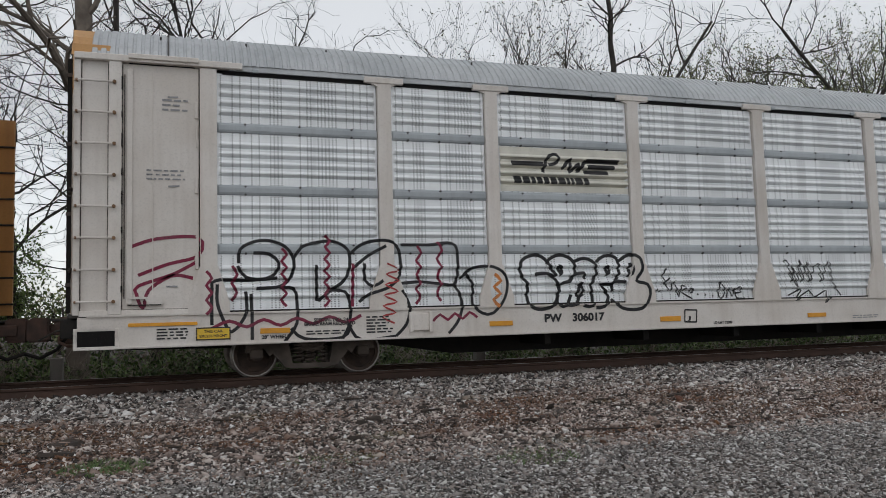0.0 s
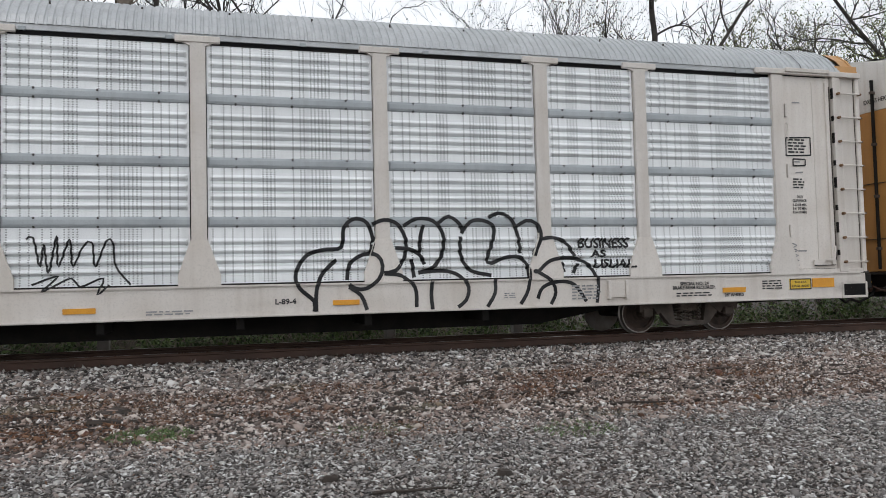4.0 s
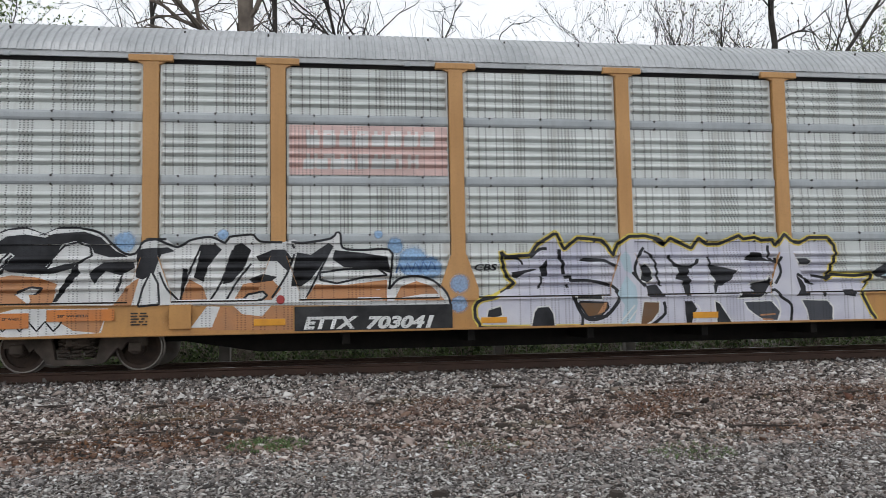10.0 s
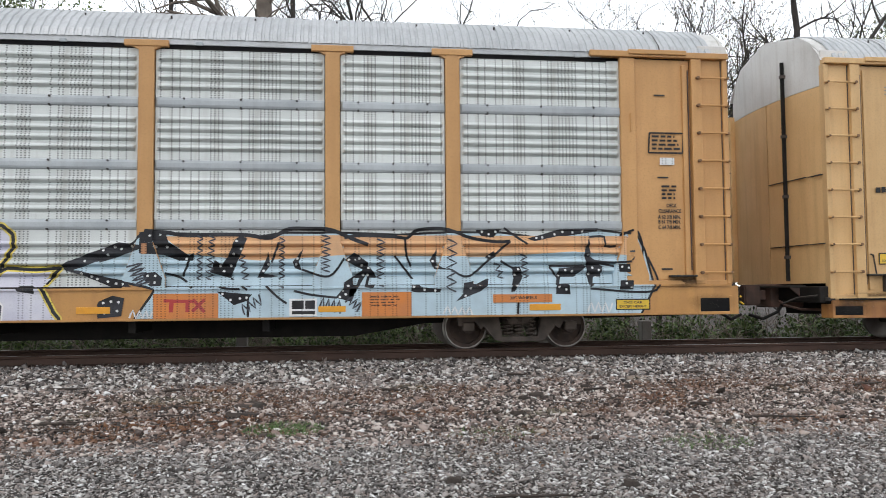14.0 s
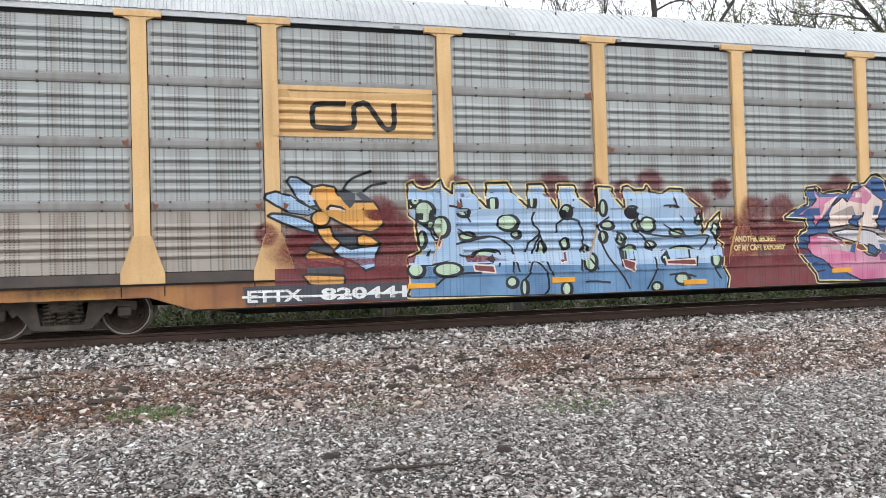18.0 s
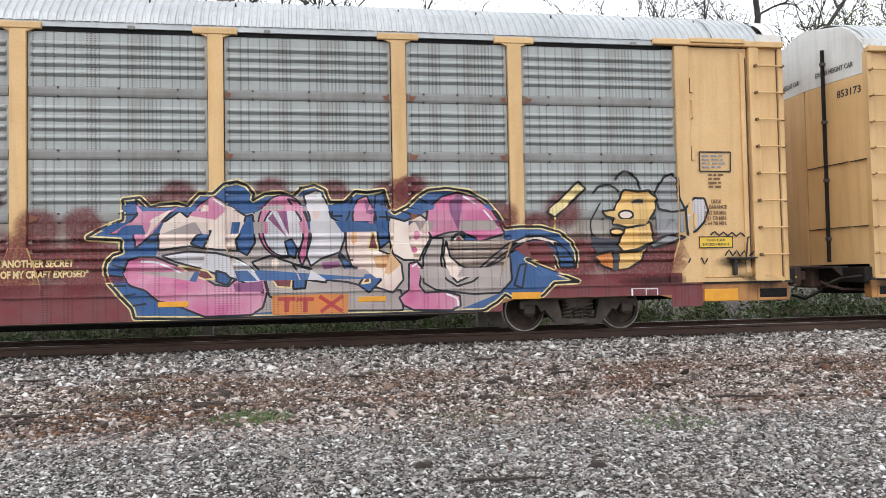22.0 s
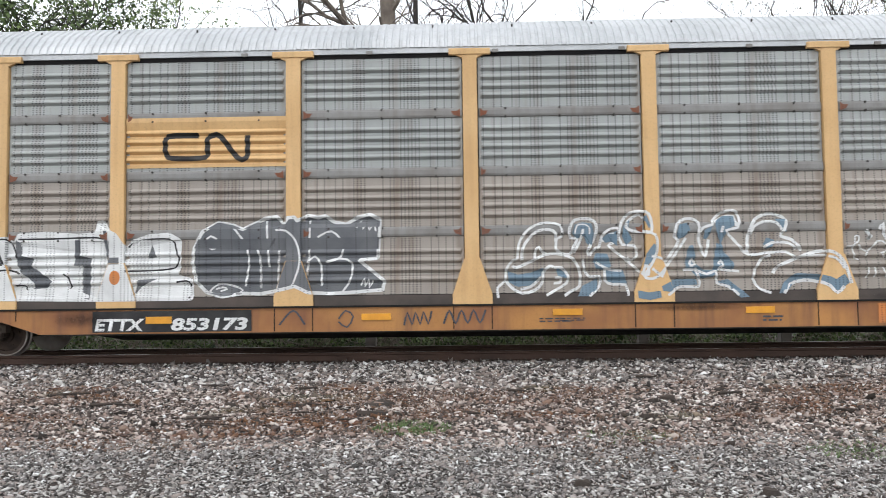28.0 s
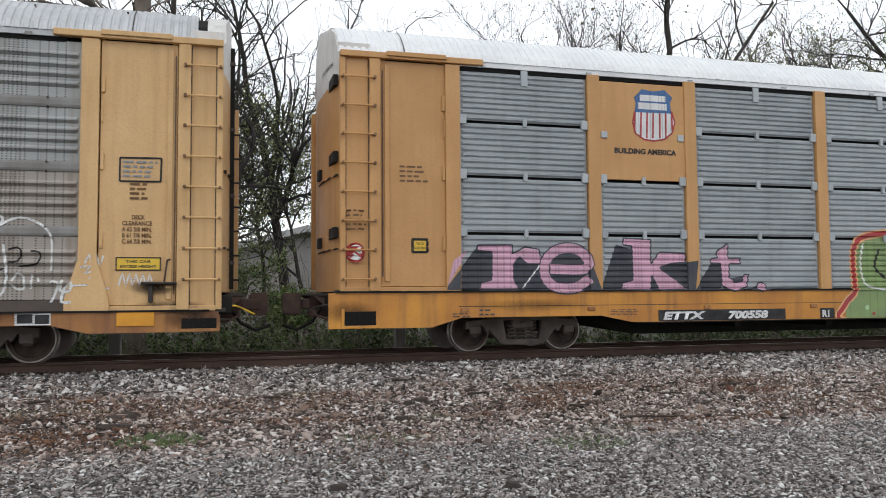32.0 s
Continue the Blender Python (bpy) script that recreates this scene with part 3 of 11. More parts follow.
        part("header_beam", boxes((*X(11.25, 13.64), F - 0.07, F + 0.08, 4.80, 4.90), (*X(11.9, 12.9), F - 0.10, F + 0.05, 4.84, 4.92), r=0.012), paint, car)
        # thin near-black strip painting the shade that the header beam throws on the door
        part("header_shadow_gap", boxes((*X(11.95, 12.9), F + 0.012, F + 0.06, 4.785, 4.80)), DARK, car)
        part("corner_post", boxes((*X(12.99, 13.17), F - 0.05, F + 0.06, base + 0.02, 4.80), r=0.012), paint, car)
        part("end_post", boxes((*X(13.55, 13.64), F - 0.02, F + 0.12, base + 0.02, 4.80), r=0.01), paint, car)
        part("ladder_panel", boxes((*X(13.17, 13.55), F + 0.03, F + 0.08, base + 0.02, 4.80)), paint, car)
        for k in range(8):
            z = 1.24 + k * 0.462
            bm = tube(bmesh.new(), [(s * 13.09, F - 0.02, z), (s * 13.09, F - 0.085, z), (s * 13.62, F - 0.085, z), (s * 13.62, F - 0.02, z)], 0.016, 6)
            rung = part("ladder_rung", bm, paint, car)
            part("rung_bolt", rod(bmesh.new(), (s * 13.09, F - 0.045, z), (s * 13.09, F - 0.108, z), 0.026, 8), RUST_BOLT, rung, "rusty bolt head")
            part("rung_bolt", rod(bmesh.new(), (s * 13.60, F - 0.02, z), (s * 13.60, F - 0.10, z), 0.020, 8), RUST_BOLT, rung, "rusty bolt head")
        part("ladder_seam", boxes((*X(13.17, 13.185), F + 0.022, F + 0.05, base + 0.03, 4.79), (*X(13.535, 13.55), F + 0.022, F + 0.05, base + 0.03, 4.79)), SKIRT, car)
        part("step_pocket", boxes((*X(13.06, 13.58), F - 0.03, F + 0.3, out, out + 0.05), (*X(13.02, 13.07), F - 0.03, F + 0.3, out, min(deck - 0.06, out + 0.31)), (*X(13.57, 13.62), F - 0.03, F + 0.3, out, min(deck - 0.06, out + 0.31)), r=0.008), sill_mat, car)
        # flat dark plate instead of a hollow; the pocket's shade is its colour
        part("pocket_shadow", boxes((*X(13.07, 13.57), F - 0.026, F + 0.02, out + 0.05, min(deck - 0.10, out + 0.27))), DARK, car)
        # end doors with a white upper part
        end_door(car, s, "end_door", -HALF_W, -0.02, 1.05, 4.44, end_low)
        end_door(car, s, "end_door", 0.02, HALF_W, 1.05, 4.44, end_low)
        end_door(car, s, "end_cap", -HALF_W, HALF_W, 4.45, 5.62, cap, "scuffed upper end sheet in another colour")
        # sunken black sheet closes the roof gap and carries its shade as colour
        part_of("roof_gap", roof_mesh(*X(13.2, 13.43), 0.0, BLACK), None, car, "black sheet for the shade in the gap between roof and end sheet").scale = (1, 0.965, 0.992)
        part_of("roof_end_hood", roof_mesh(*X(13.40, 13.68), 0.0, cap), None, car).scale = (1, 0.99, 0.998)
        part("end_rim", boxes((*X(13.15, 13.66), F + 0.03, F + 0.06, 4.9, 5.05), r=0.01), cap, car)
        if not flat:
            part("door_seam_bar", boxes((*X(13.76, 13.83), -0.62, -0.585, 1.1, 5.1), r=0.008), BLACK, car, "black upright locking bar")
        for z in () if flat else (1.5, 2.6, 3.7, 4.8):
            part("bar_guide", boxes((*X(13.74, 13.84), -0.64, -0.565, z, z + 0.06), r=0.008), SKIRT, car)
        part("far_door_pocket", boxes((*X(13.4, 13.74 if s < 0 else 13.95), HALF_W - 0.10, HALF_W + 0.02, 1.1, 4.55), r=0.015), end_low, car)
        if s > 0:
            for k in range(7):
                part("far_ladder_rung", rod(bmesh.new(), (13.5, HALF_W - 0.12, 1.3 + k * 0.46), (13.97, HALF_W - 0.12, 1.3 + k * 0.46), 0.018, 6), GRIME, car)
        if flat and s < 0:
            for y0, y1, z0 in ((-1.5, -0.95, 4.36), (-1.5, -0.95, 3.12), (-1.5, -0.95, 1.9), (-0.42, -0.08, 2.98), (-0.42, -0.08, 1.8)):
                bulge = 13.63 + 0.16 * (1 - ((y0 + y1) / 2 / HALF_W) ** 2)
                part("black_patch", boxes((*X(bulge - 0.04, bulge + 0.035), y0, y1, z0, z0 + 0.17)), BLACK, car, "painted-out black bar")
        part("end_sill", boxes((*X(13.1, 13.8), F + 0.05, HALF_W - 0.05, 0.72, 1.0), r=0.02), BLACK, car, "greasy black end sill")
        part("end_platform", boxes((*X(13.7, 14.0), -1.0, 1.0, 0.98, 1.02), r=0.008), GRIME, car, "narrow steel end platform")
        for y in (-0.95, 0.95):
            part("platform_bracket", prism(bmesh.new(), [(s * 13.7, 0.80), (s * 13.76, 0.80), (s * 13.98, 0.98), (s * 13.7, 0.98)], y - 0.02, y + 0.02), RUST_IRON, car)
        part("brake_pipe", tube(bmesh.new(), [(s * 13.2, -0.9, 0.58), (s * 13.75, -0.9, 0.60), (s * 13.9, -0.7, 0.66), (s * 13.92, -0.5, 0.74)], 0.024, 6), RUST_IRON, car)
        part("draft_box", boxes((*X(13.3, 13.95), -0.28, 0.28, 0.62, 1.05), r=0.03), RUST_IRON, car)
        part("coupler_shank", boxes((*X(13.9, 14.28), -0.09, 0.09, 0.76, 0.94), r=0.02), RUST_IRON, car)
        bm = prism(bmesh.new(), [(14.1 * s, 0.66), (14.42 * s, 0.66), (14.42 * s, 1.04), (14.1 * s, 1.04)], -0.2 if s < 0 else -0.04, 0.04 if s < 0 else 0.2)
        bmesh.ops.bevel(bm, geom=bm.edges[:], offset=0.03, segments=2, affect="EDGES")
        part("coupler_knuckle", bm, RUST_IRON, car)
        bm = tube(bmesh.new(), [(13.7 * s, -0.45, 0.9), (13.95 * s, -0.5, 0.55), (14.2 * s, -0.42, 0.42), (14.43 * s, -0.35, 0.5)], 0.028, 7)
        part("air_hose", bm, BLACK, car)
        bm = tube(bmesh.new(), [(13.3 * s, F + 0.1, 0.86), (13.85 * s, F + 0.12, 0.84), (13.95 * s, F + 0.5, 0.8), (14.15 * s, F + 0.6, 0.7)], 0.016, 6)
        part("uncoupling_lever", bm, GRIME if s < 0 else SIGN_Y, car)
        part("end_ledge", boxes((*X(13.2, 13.7), F + 0.0, F + 0.3, base - 0.02, base + 0.04), r=0.01), GRIME, car)
        if style == "C":
            part("door_step", boxes((*X(12.5, 13.0), F - 0.12, F + 0.05, 1.17, 1.20), (*X(12.6, 12.66), F - 0.06, F + 0.05, 0.9, 1.17), r=0.008), GRIME, car)
            part("door_latch", tube(bmesh.new(), [(12.90 * s, F - 0.03, 1.54), (12.86 * s, F - 0.05, 1.52), (12.82 * s, F - 0.06, 1.20)], 0.014, 6), GRIME, car)
        elif style == "A" and paint is WHITE_CAR:
            lip = [(s * 12.42, base + 0.16), (s * 12.62, base + 0.16), (s * 12.66, base + 0.24), (s * 12.90, base + 0.24), (s * 12.94, base + 0.52), (s * 12.90, base + 0.52), (s * 12.86, base + 0.28), (s * 12.42, base + 0.26)]
            part("door_latch", prism(bmesh.new(), lip, F - 0.03, F + 0.0), paint, car)
            part("latch_edge", boxes((*X(12.44, 12.9), F - 0.035, F + 0.0, base + 0.145, base + 0.16)), BLACK, car)
        elif s > 0:
            part("door_step", boxes((*X(12.55, 13.0), F - 0.10, F + 0.05, 1.17, 1.20), r=0.008), GRIME, car)
        for ob in car.children:
            if ob not in fixed:
                ob.location.x += ENDS.get(name, (0.1, 0.06))[0 if s < 0 else 1]
        truck_parts(car, s * T, keyed)
    return car


WHEELS = []
CARS = {}


def make_cars():
    spec = (
        ("brown_rail_car", "brown-ochre automobile carrier with zinc sides at the front", -37.3, ORANGE, ORANGE, ZINC_MID, BELT, ROOF, "A", None),
        ("white_rail_car", "dusty white automobile carrier with bright zinc sides and black scrawls", -8.44, WHITE_CAR, WHITE_CAR, ZINC, BELT, ROOF, "A", WHITE_CAR),
        ("orange_rail_car", "orange automobile carrier with zinc sides and large spray-painted lettering", 20.42, YELLOW, ORANGE, ZINC_DULL, BELT, ROOF, "A", ORANGE),
        ("maroon_painted_rail_car", "ochre automobile carrier with weathered sides, blue and pink spray lettering", 49.3, YELLOW_PALE, SILL_RUST, ZINC_OLD, BELT_OLD, ROOF, "C", YELLOW_PALE),
        ("weathered_rail_car", "ochre automobile carrier with brown weathered sides and white spray paint", 78.1, YELLOW_PALE, SILL_RUST, ZINC_OLD, BELT_OLD, ROOF, "C", YELLOW_PALE),
        ("white_roofed_rail_car", "ochre automobile carrier with white roof and fine ribbed grey panels", 106.95, YELLOW, SILL_ORANGE, ZINC_RIB, BELT, ROOF_WHITE, "B", ORANGE),
    )
    for nm, lab, cx, pt, sm, pm, bmt, rm, st, el in spec:
        wheels = []
        CARS[nm] = (rail_car(nm, lab, cx, pt, sm, pm, bmt, rm, st, el, wheels), cx)
        WHEELS.extend(wheels)


make_cars()

# ---------------------------------------------------------------- ground and track
RAIL_Y = (14.2 - 0.7525, 14.2 + 0.7525)


def ground_z(x, y):
    """Height of the ground: the near yard, the rise to the ballast, the bed and the bank behind."""
    if y < 4:
        z = -0.66
    elif y < 9:
        z = -0.66 + 0.22 * (y - 4) / 5
    elif y < 12.9:
        z = -0.44 + 0.26 * ((y - 9) / 3.9) ** 1.2
    elif y < 15.5:
        z = -0.18
    elif y < 18:
        z = -0.18 - 0.45 * (y - 15.5) / 2.5
    else:
        z = -0.63
    return z + (0.02 * noise.noise((x * 0.9, y * 0.9, 0)) + 0.03 * noise.noise((x * 0.25, y * 0.25, 3)) if y < 12.6 or y > 15.8 else 0.0)


def ground_material():
    m, n, l, p = node_mat("gravel_ground")
    tc = n.new("ShaderNodeTexCoord")
    vor = n.new("ShaderNodeTexVoronoi")
    vor.inputs["Scale"].default_value = 26.0
    l.new(tc.outputs["Object"], vor.inputs["Vector"])
    hs = n.new("ShaderNodeSeparateColor")
    l.new(vor.outputs["Color"], hs.inputs[0])
    stone = mixed(n, l, hs.outputs[0], (0.012, 0.010, 0.009), (0.070, 0.060, 0.053))
    soil = noise_node(n, l, 0.7, 5.0)
    fine = noise_node(n, l, 9.0, 5.0)
    col = mixed(n, l, math_node(n, l, "MULTIPLY", ramp(n, l, soil, 0.42, 0.62), 0.75), stone, (0.06, 0.038, 0.028))
    col = mixed(n, l, math_node(n, l, "MULTIPLY", ramp(n, l, fine, 0.5, 0.7), 0.5), col, (0.05, 0.042, 0.036))
    l.new(col, p.inputs["Base Color"])
    p.inputs["Roughness"].default_value = 0.9
    b = n.new("ShaderNodeBump")
    b.inputs["Strength"].default_value, b.inputs["Distance"].default_value = 0.8, 0.03
    l.new(vor.outputs["Distance"], b.inputs["Height"])
    l.new(b.outputs[0], p.inputs["Normal"])
    return m


def make_ground():
    xs = [-900, -300, -120, -60] + [-40 + 0.8 * k for k in range(101)] + [60, 120, 300, 900]
    ys = [-400, -120, -40, -12, -4, 0, 2, 4] + [4 + 0.3 * k for k in range(1, 30)] + [12.75, 13, 13.5, 14.2, 15, 15.5, 16, 17, 18, 19, 21, 24, 30, 45, 80, 200, 900]
    verts = [(x, y, ground_z(x, y)) for x in xs for y in ys]
    m = len(ys)
    faces = [(i * m + j, (i + 1) * m + j, (i + 1) * m + j + 1, i * m + j + 1) for i in range(len(xs) - 1) for j in range(m - 1)]
    me = bpy.data.meshes.new("ground")
    me.from_pydata(verts, [], faces)
    me.materials.append(ground_material())
    me.polygons.foreach_set("use_smooth", [True] * len(me.polygons))
    tagged(new("ground", me), "stony brown and grey earth beside the track", "ground", kind="structure")


def stone_material(name, shades, brown, spread=1.0):
    """Stones of many shades; rusty leaf litter and soil lie between the road gravel and the ballast."""
    m, n, l, p = node_mat(name)
    g = n.new("ShaderNodeNewGeometry")
    tc = n.new("ShaderNodeTexCoord")
    r = g.outputs["Random Per Island"]
    cr = n.new("ShaderNodeValToRGB")
    e = cr.color_ramp.elements
    e[0].position, e[0].color = 0.0, (*shades[0], 1)
    e[1].position, e[1].color = 1.0, (*shades[-1], 1)
    for k, c in enumerate(shades[1:-1]):
        e.new((0.16, 0.40, 0.58, 0.74, 0.92)[k]).color = (*c, 1)
    l.new(r, cr.inputs[0])
    sep3 = n.new("ShaderNodeSeparateXYZ")
    l.new(tc.outputs["Object"], sep3.inputs[0])
    wob = noise_node(n, l, 0.55, 4.0)
    yy = math_node(n, l, "ADD", sep3.outputs["Y"], math_node(n, l, "MULTIPLY", math_node(n, l, "SUBTRACT", wob, 0.5), 3.0))
    band = math_node(n, l, "MULTIPLY", ramp(n, l, yy, 6.9, 8.2), math_node(n, l, "SUBTRACT", 1.0, ramp(n, l, yy, 11.0, 12.4)))
    blot = ramp(n, l, noise_node(n, l, 1.15, 6.0, (0.5, 1.3, 1.0)), 0.47, 0.66)
    rnd2 = math_node(n, l, "FRACT", math_node(n, l, "MULTIPLY", r, 37.0))
    rnd3 = math_node(n, l, "FRACT", math_node(n, l, "MULTIPLY", r, 91.0))
    fac = math_node(n, l, "MULTIPLY", math_node(n, l, "MULTIPLY", band, blot), math_node(n, l, "MULTIPLY", math_node(n, l, "ADD", math_node(n, l, "MULTIPLY", math_node(n, l, "GREATER_THAN", rnd2, 0.50), 0.88), 0.06), brown))
    tint = mixed(n, l, rnd3, (0.105, 0.043, 0.027), (0.215, 0.110, 0.056))
    col = mixed(n, l, fac, cr.outputs[0], tint)
    moss = math_node(n, l, "MULTIPLY", ramp(n, l, noise_node(n, l, 0.8, 5.0, (0.7, 1.6, 1.0)), 0.60, 0.72), math_node(n, l, "MULTIPLY", rnd2, 0.55 * brown))
    col = mixed(n, l, moss, col, (0.14, 0.14, 0.055))
    l.new(col, p.inputs["Base Color"])
    p.inputs["Roughness"].default_value = 0.85
    p.inputs["Specular IOR Level"].default_value = 0.3
    return m


def scatter_stones(name, label, n, area, size, mat, seed, flat=0.62):
    """Many small angular stones lying flat, as one piece of ground cover."""
    rng = np.random.default_rng(seed)
    shape = np.array([(1, 0.1, 0), (-1, -0.1, 0.1), (0.15, 0.8, -0.1), (-0.2, -0.85, 0.05), (0.25, -0.1, 0.75), (-0.1, 0.15, -0.7)], float)
    tri = np.array([(0, 2, 4), (2, 1, 4), (1, 3, 4), (3, 0, 4), (2, 0, 5), (1, 2, 5), (3, 1, 5), (0, 3, 5)])
    x0, x1, y0, y1 = area
    y = np.sqrt(rng.uniform(y0 * y0, y1 * y1, n))
    x = rng.uniform(-0.68 * y - 0.3, 1.36 * y + 0.3) if x0 is None else rng.uniform(x0, x1, n)
    s = size * np.exp(rng.normal(-0.08, 0.36, n))
    z = np.array([ground_z(a, b) for a, b in zip(x, y)])
    q = np.stack([rng.normal(0, 1, n), rng.normal(0, 0.20, n), rng.normal(0, 0.20, n), rng.normal(0, 1, n)], 1)
    q /= np.linalg.norm(q, axis=1)[:, None]
    w, i, j, k = q.T
    R = np.stack([1 - 2 * (j * j + k * k), 2 * (i * j - k * w), 2 * (i * k + j * w), 2 * (i * j + k * w), 1 - 2 * (i * i + k * k), 2 * (j * k - i * w), 2 * (i * k - j * w), 2 * (j * k + i * w), 1 - 2 * (i * i + j * j)], 1).reshape(n, 3, 3)
    jit = shape[None] + rng.normal(0, 0.20, (n, len(shape), 3))
    v = np.einsum("nab,nvb->nva", R, jit * np.stack([rng.uniform(0.85, 1.4, n), rng.uniform(0.65, 1.1, n), flat * rng.uniform(0.6, 1.3, n)], 1)[:, None, :]) * s[:, None, None]
    v += np.stack([x, y, z + s * 0.25], 1)[:, None, :]
    me = bpy.data.meshes.new(name)
    nv, nt_ = n * len(shape), n * len(tri)
    me.vertices.add(nv)
    me.vertices.foreach_set("co", v.reshape(-1))
    me.loops.add(nt_ * 3)
    me.polygons.add(nt_)
    idx = (tri[None] + (np.arange(n) * len(shape))[:, None, None]).reshape(-1)
    me.loops.foreach_set("vertex_index", idx.astype(np.int32))
    me.polygons.foreach_set("loop_start", np.arange(0, nt_ * 3, 3, dtype=np.int32))
    me.update(calc_edges=True)
    me.materials.append(mat)
    return tagged(new(name, me), label, "gravel", kind="stuff")


def make_rail(y, name):
    prof = [(-0.075, -0.172), (0.075, -0.172), (0.075, -0.162), (0.012, -0.14), (0.009, -0.05), (0.034, -0.038), (0.036, -0.008), (0.028, 0.0), (-0.028, 0.0), (-0.036, -0.008), (-0.034, -0.038), (-0.009, -0.05), (-0.012, -0.14), (-0.075, -0.162)]
    bm = bmesh.new()
    a = [bm.verts.new((-90, y + u, w)) for u, w in prof]
    b = [bm.verts.new((110, y + u, w)) for u, w in prof]
    for i in range(len(prof)):
        j = (i + 1) % len(prof)
        bm.faces.new((a[i], a[j], b[j], b[i]))
    ob = part(name, bm, RAIL_M)
    ob.data.materials.append(RAIL_TOP)
    for f in ob.data.polygons:
        if f.normal.z > 0.9 and f.center.z > -0.01:
            f.material_index = 1
    tagged(ob, "rust-brown steel rail with a polished head", "rail", "track rails", kind="structure")


STONE = stone_material("ballast_stone", ((0.025, 0.022, 0.021), (0.091, 0.080, 0.076), (0.227, 0.207, 0.196), (0.287, 0.229, 0.197), (0.451, 0.420, 0.395), (0.644, 0.616, 0.587), (0.800, 0.800, 0.800)), 0.6)
STONE_MID = stone_material("leafy_stone", ((0.023, 0.019, 0.016), (0.085, 0.068, 0.061), (0.222, 0.182, 0.164), (0.296, 0.216, 0.180), (0.451, 0.386, 0.349), (0.683, 0.610, 0.560), (0.800, 0.800, 0.800)), 1.0)
STONE_ROAD = stone_material("road_stone", ((0.059, 0.055, 0.052), (0.139, 0.127, 0.122), (0.258, 0.241, 0.229), (0.306, 0.257, 0.231), (0.414, 0.397, 0.380), (0.570, 0.552, 0.525), (0.800, 0.800, 0.800)), 0.4)


def make_track():
    make_ground()
    for y in RAIL_Y:
        make_rail(y, "rail")
    tie = part("railroad_tie", boxes((-0.11, 0.11, -1.3, 1.3, -0.36, -0.17), r=0.012), TIE_M)
    tagged(tie, "dark creosoted wooden railroad tie", "tie", "track ties")
    tie.matrix_basis = pose(-14, 14.2, 0)
    for y in (-0.7525, 0.7525):
        plate = part("tie_plate", boxes((-0.10, 0.10, y - 0.19, y + 0.19, -0.172, -0.155), r=0.004), RAIL_M, tie, "rusty steel tie plate")
        for sx, sy in ((-0.06, -0.10), (0.05, 0.10), (0.06, -0.10), (-0.05, 0.10)):
            part("spike", boxes((sx - 0.012, sx + 0.012, y + sy - 0.025, y + sy + 0.025, -0.16, -0.118), r=0.004), TIE_M, plate)
        for x in (-0.1325, 0.1325):
            part("rail_anchor", boxes((x - 0.0175, x + 0.0175, y - 0.11, y + 0.11, -0.185, -0.135), r=0.008), TIE_M, tie, "dark spring rail anchor")
    for k in range(1, 72):
        copy_thing(tie, pose(-14 + 0.52 * k, 14.2, random.uniform(-0.01, 0), 0, 0, random.uniform(-1, 1)))
    scatter_stones("ballast", "light grey crushed stone ballast beside the rails", 60000, (None, None, 10.9, 14.6), 0.0285, STONE, 1, 0.7)
    scatter_stones("leafy_gravel", "grey stones mixed with rust-brown leaf litter", 66000, (None, None, 7.6, 11.3), 0.0230, STONE_MID, 2)
    scatter_stones("road_gravel", "fine grey gravel of the yard road", 100000, (None, None, 3.9, 8.1), 0.0175, STONE_ROAD, 3, 0.5)


make_track()

# ---------------------------------------------------------------- trees, bushes and the shed behind the track
BARK = surface("grey_bark", (0.060, 0.052, 0.046), (0.038, 0.033, 0.030), 0.9, 0.0, 30, 2.5, 0.3, (0.03, 0.027, 0.025), 0.35, coord="Object")
BARK_PALE = surface("mottled_pale_bark", (0.20, 0.165, 0.135), (0.11, 0.09, 0.075), 0.9, 0.0, 18, 3.5, 0.3, (0.05, 0.045, 0.04), 0.35)


def leaf_material(name, a, b):
    m, n, l, p = node_mat(name)
    g = n.new("ShaderNodeNewGeometry")
    l.new(mixed(n, l, g.outputs["Random Per Island"], a, b), p.inputs["Base Color"])
    p.inputs["Roughness"].default_value = 0.6
    return m


LEAF = leaf_material("spring_leaf", (0.020, 0.042, 0.012), (0.16, 0.23, 0.07))
LEAF_FRESH = leaf_material("fresh_leaf", (0.08, 0.13, 0.03), (0.26, 0.34, 0.12))
BUD = leaf_material("reddish_bud", (0.07, 0.06, 0.03), (0.18, 0.17, 0.08))
LEAF_OLIVE = leaf_material("olive_leaf", (0.10, 0.125, 0.04), (0.30, 0.32, 0.14))
TWIG = surface("dry_twig", (0.30, 0.25, 0.20), (0.19, 0.16, 0.13), 0.9, bump=0.0)


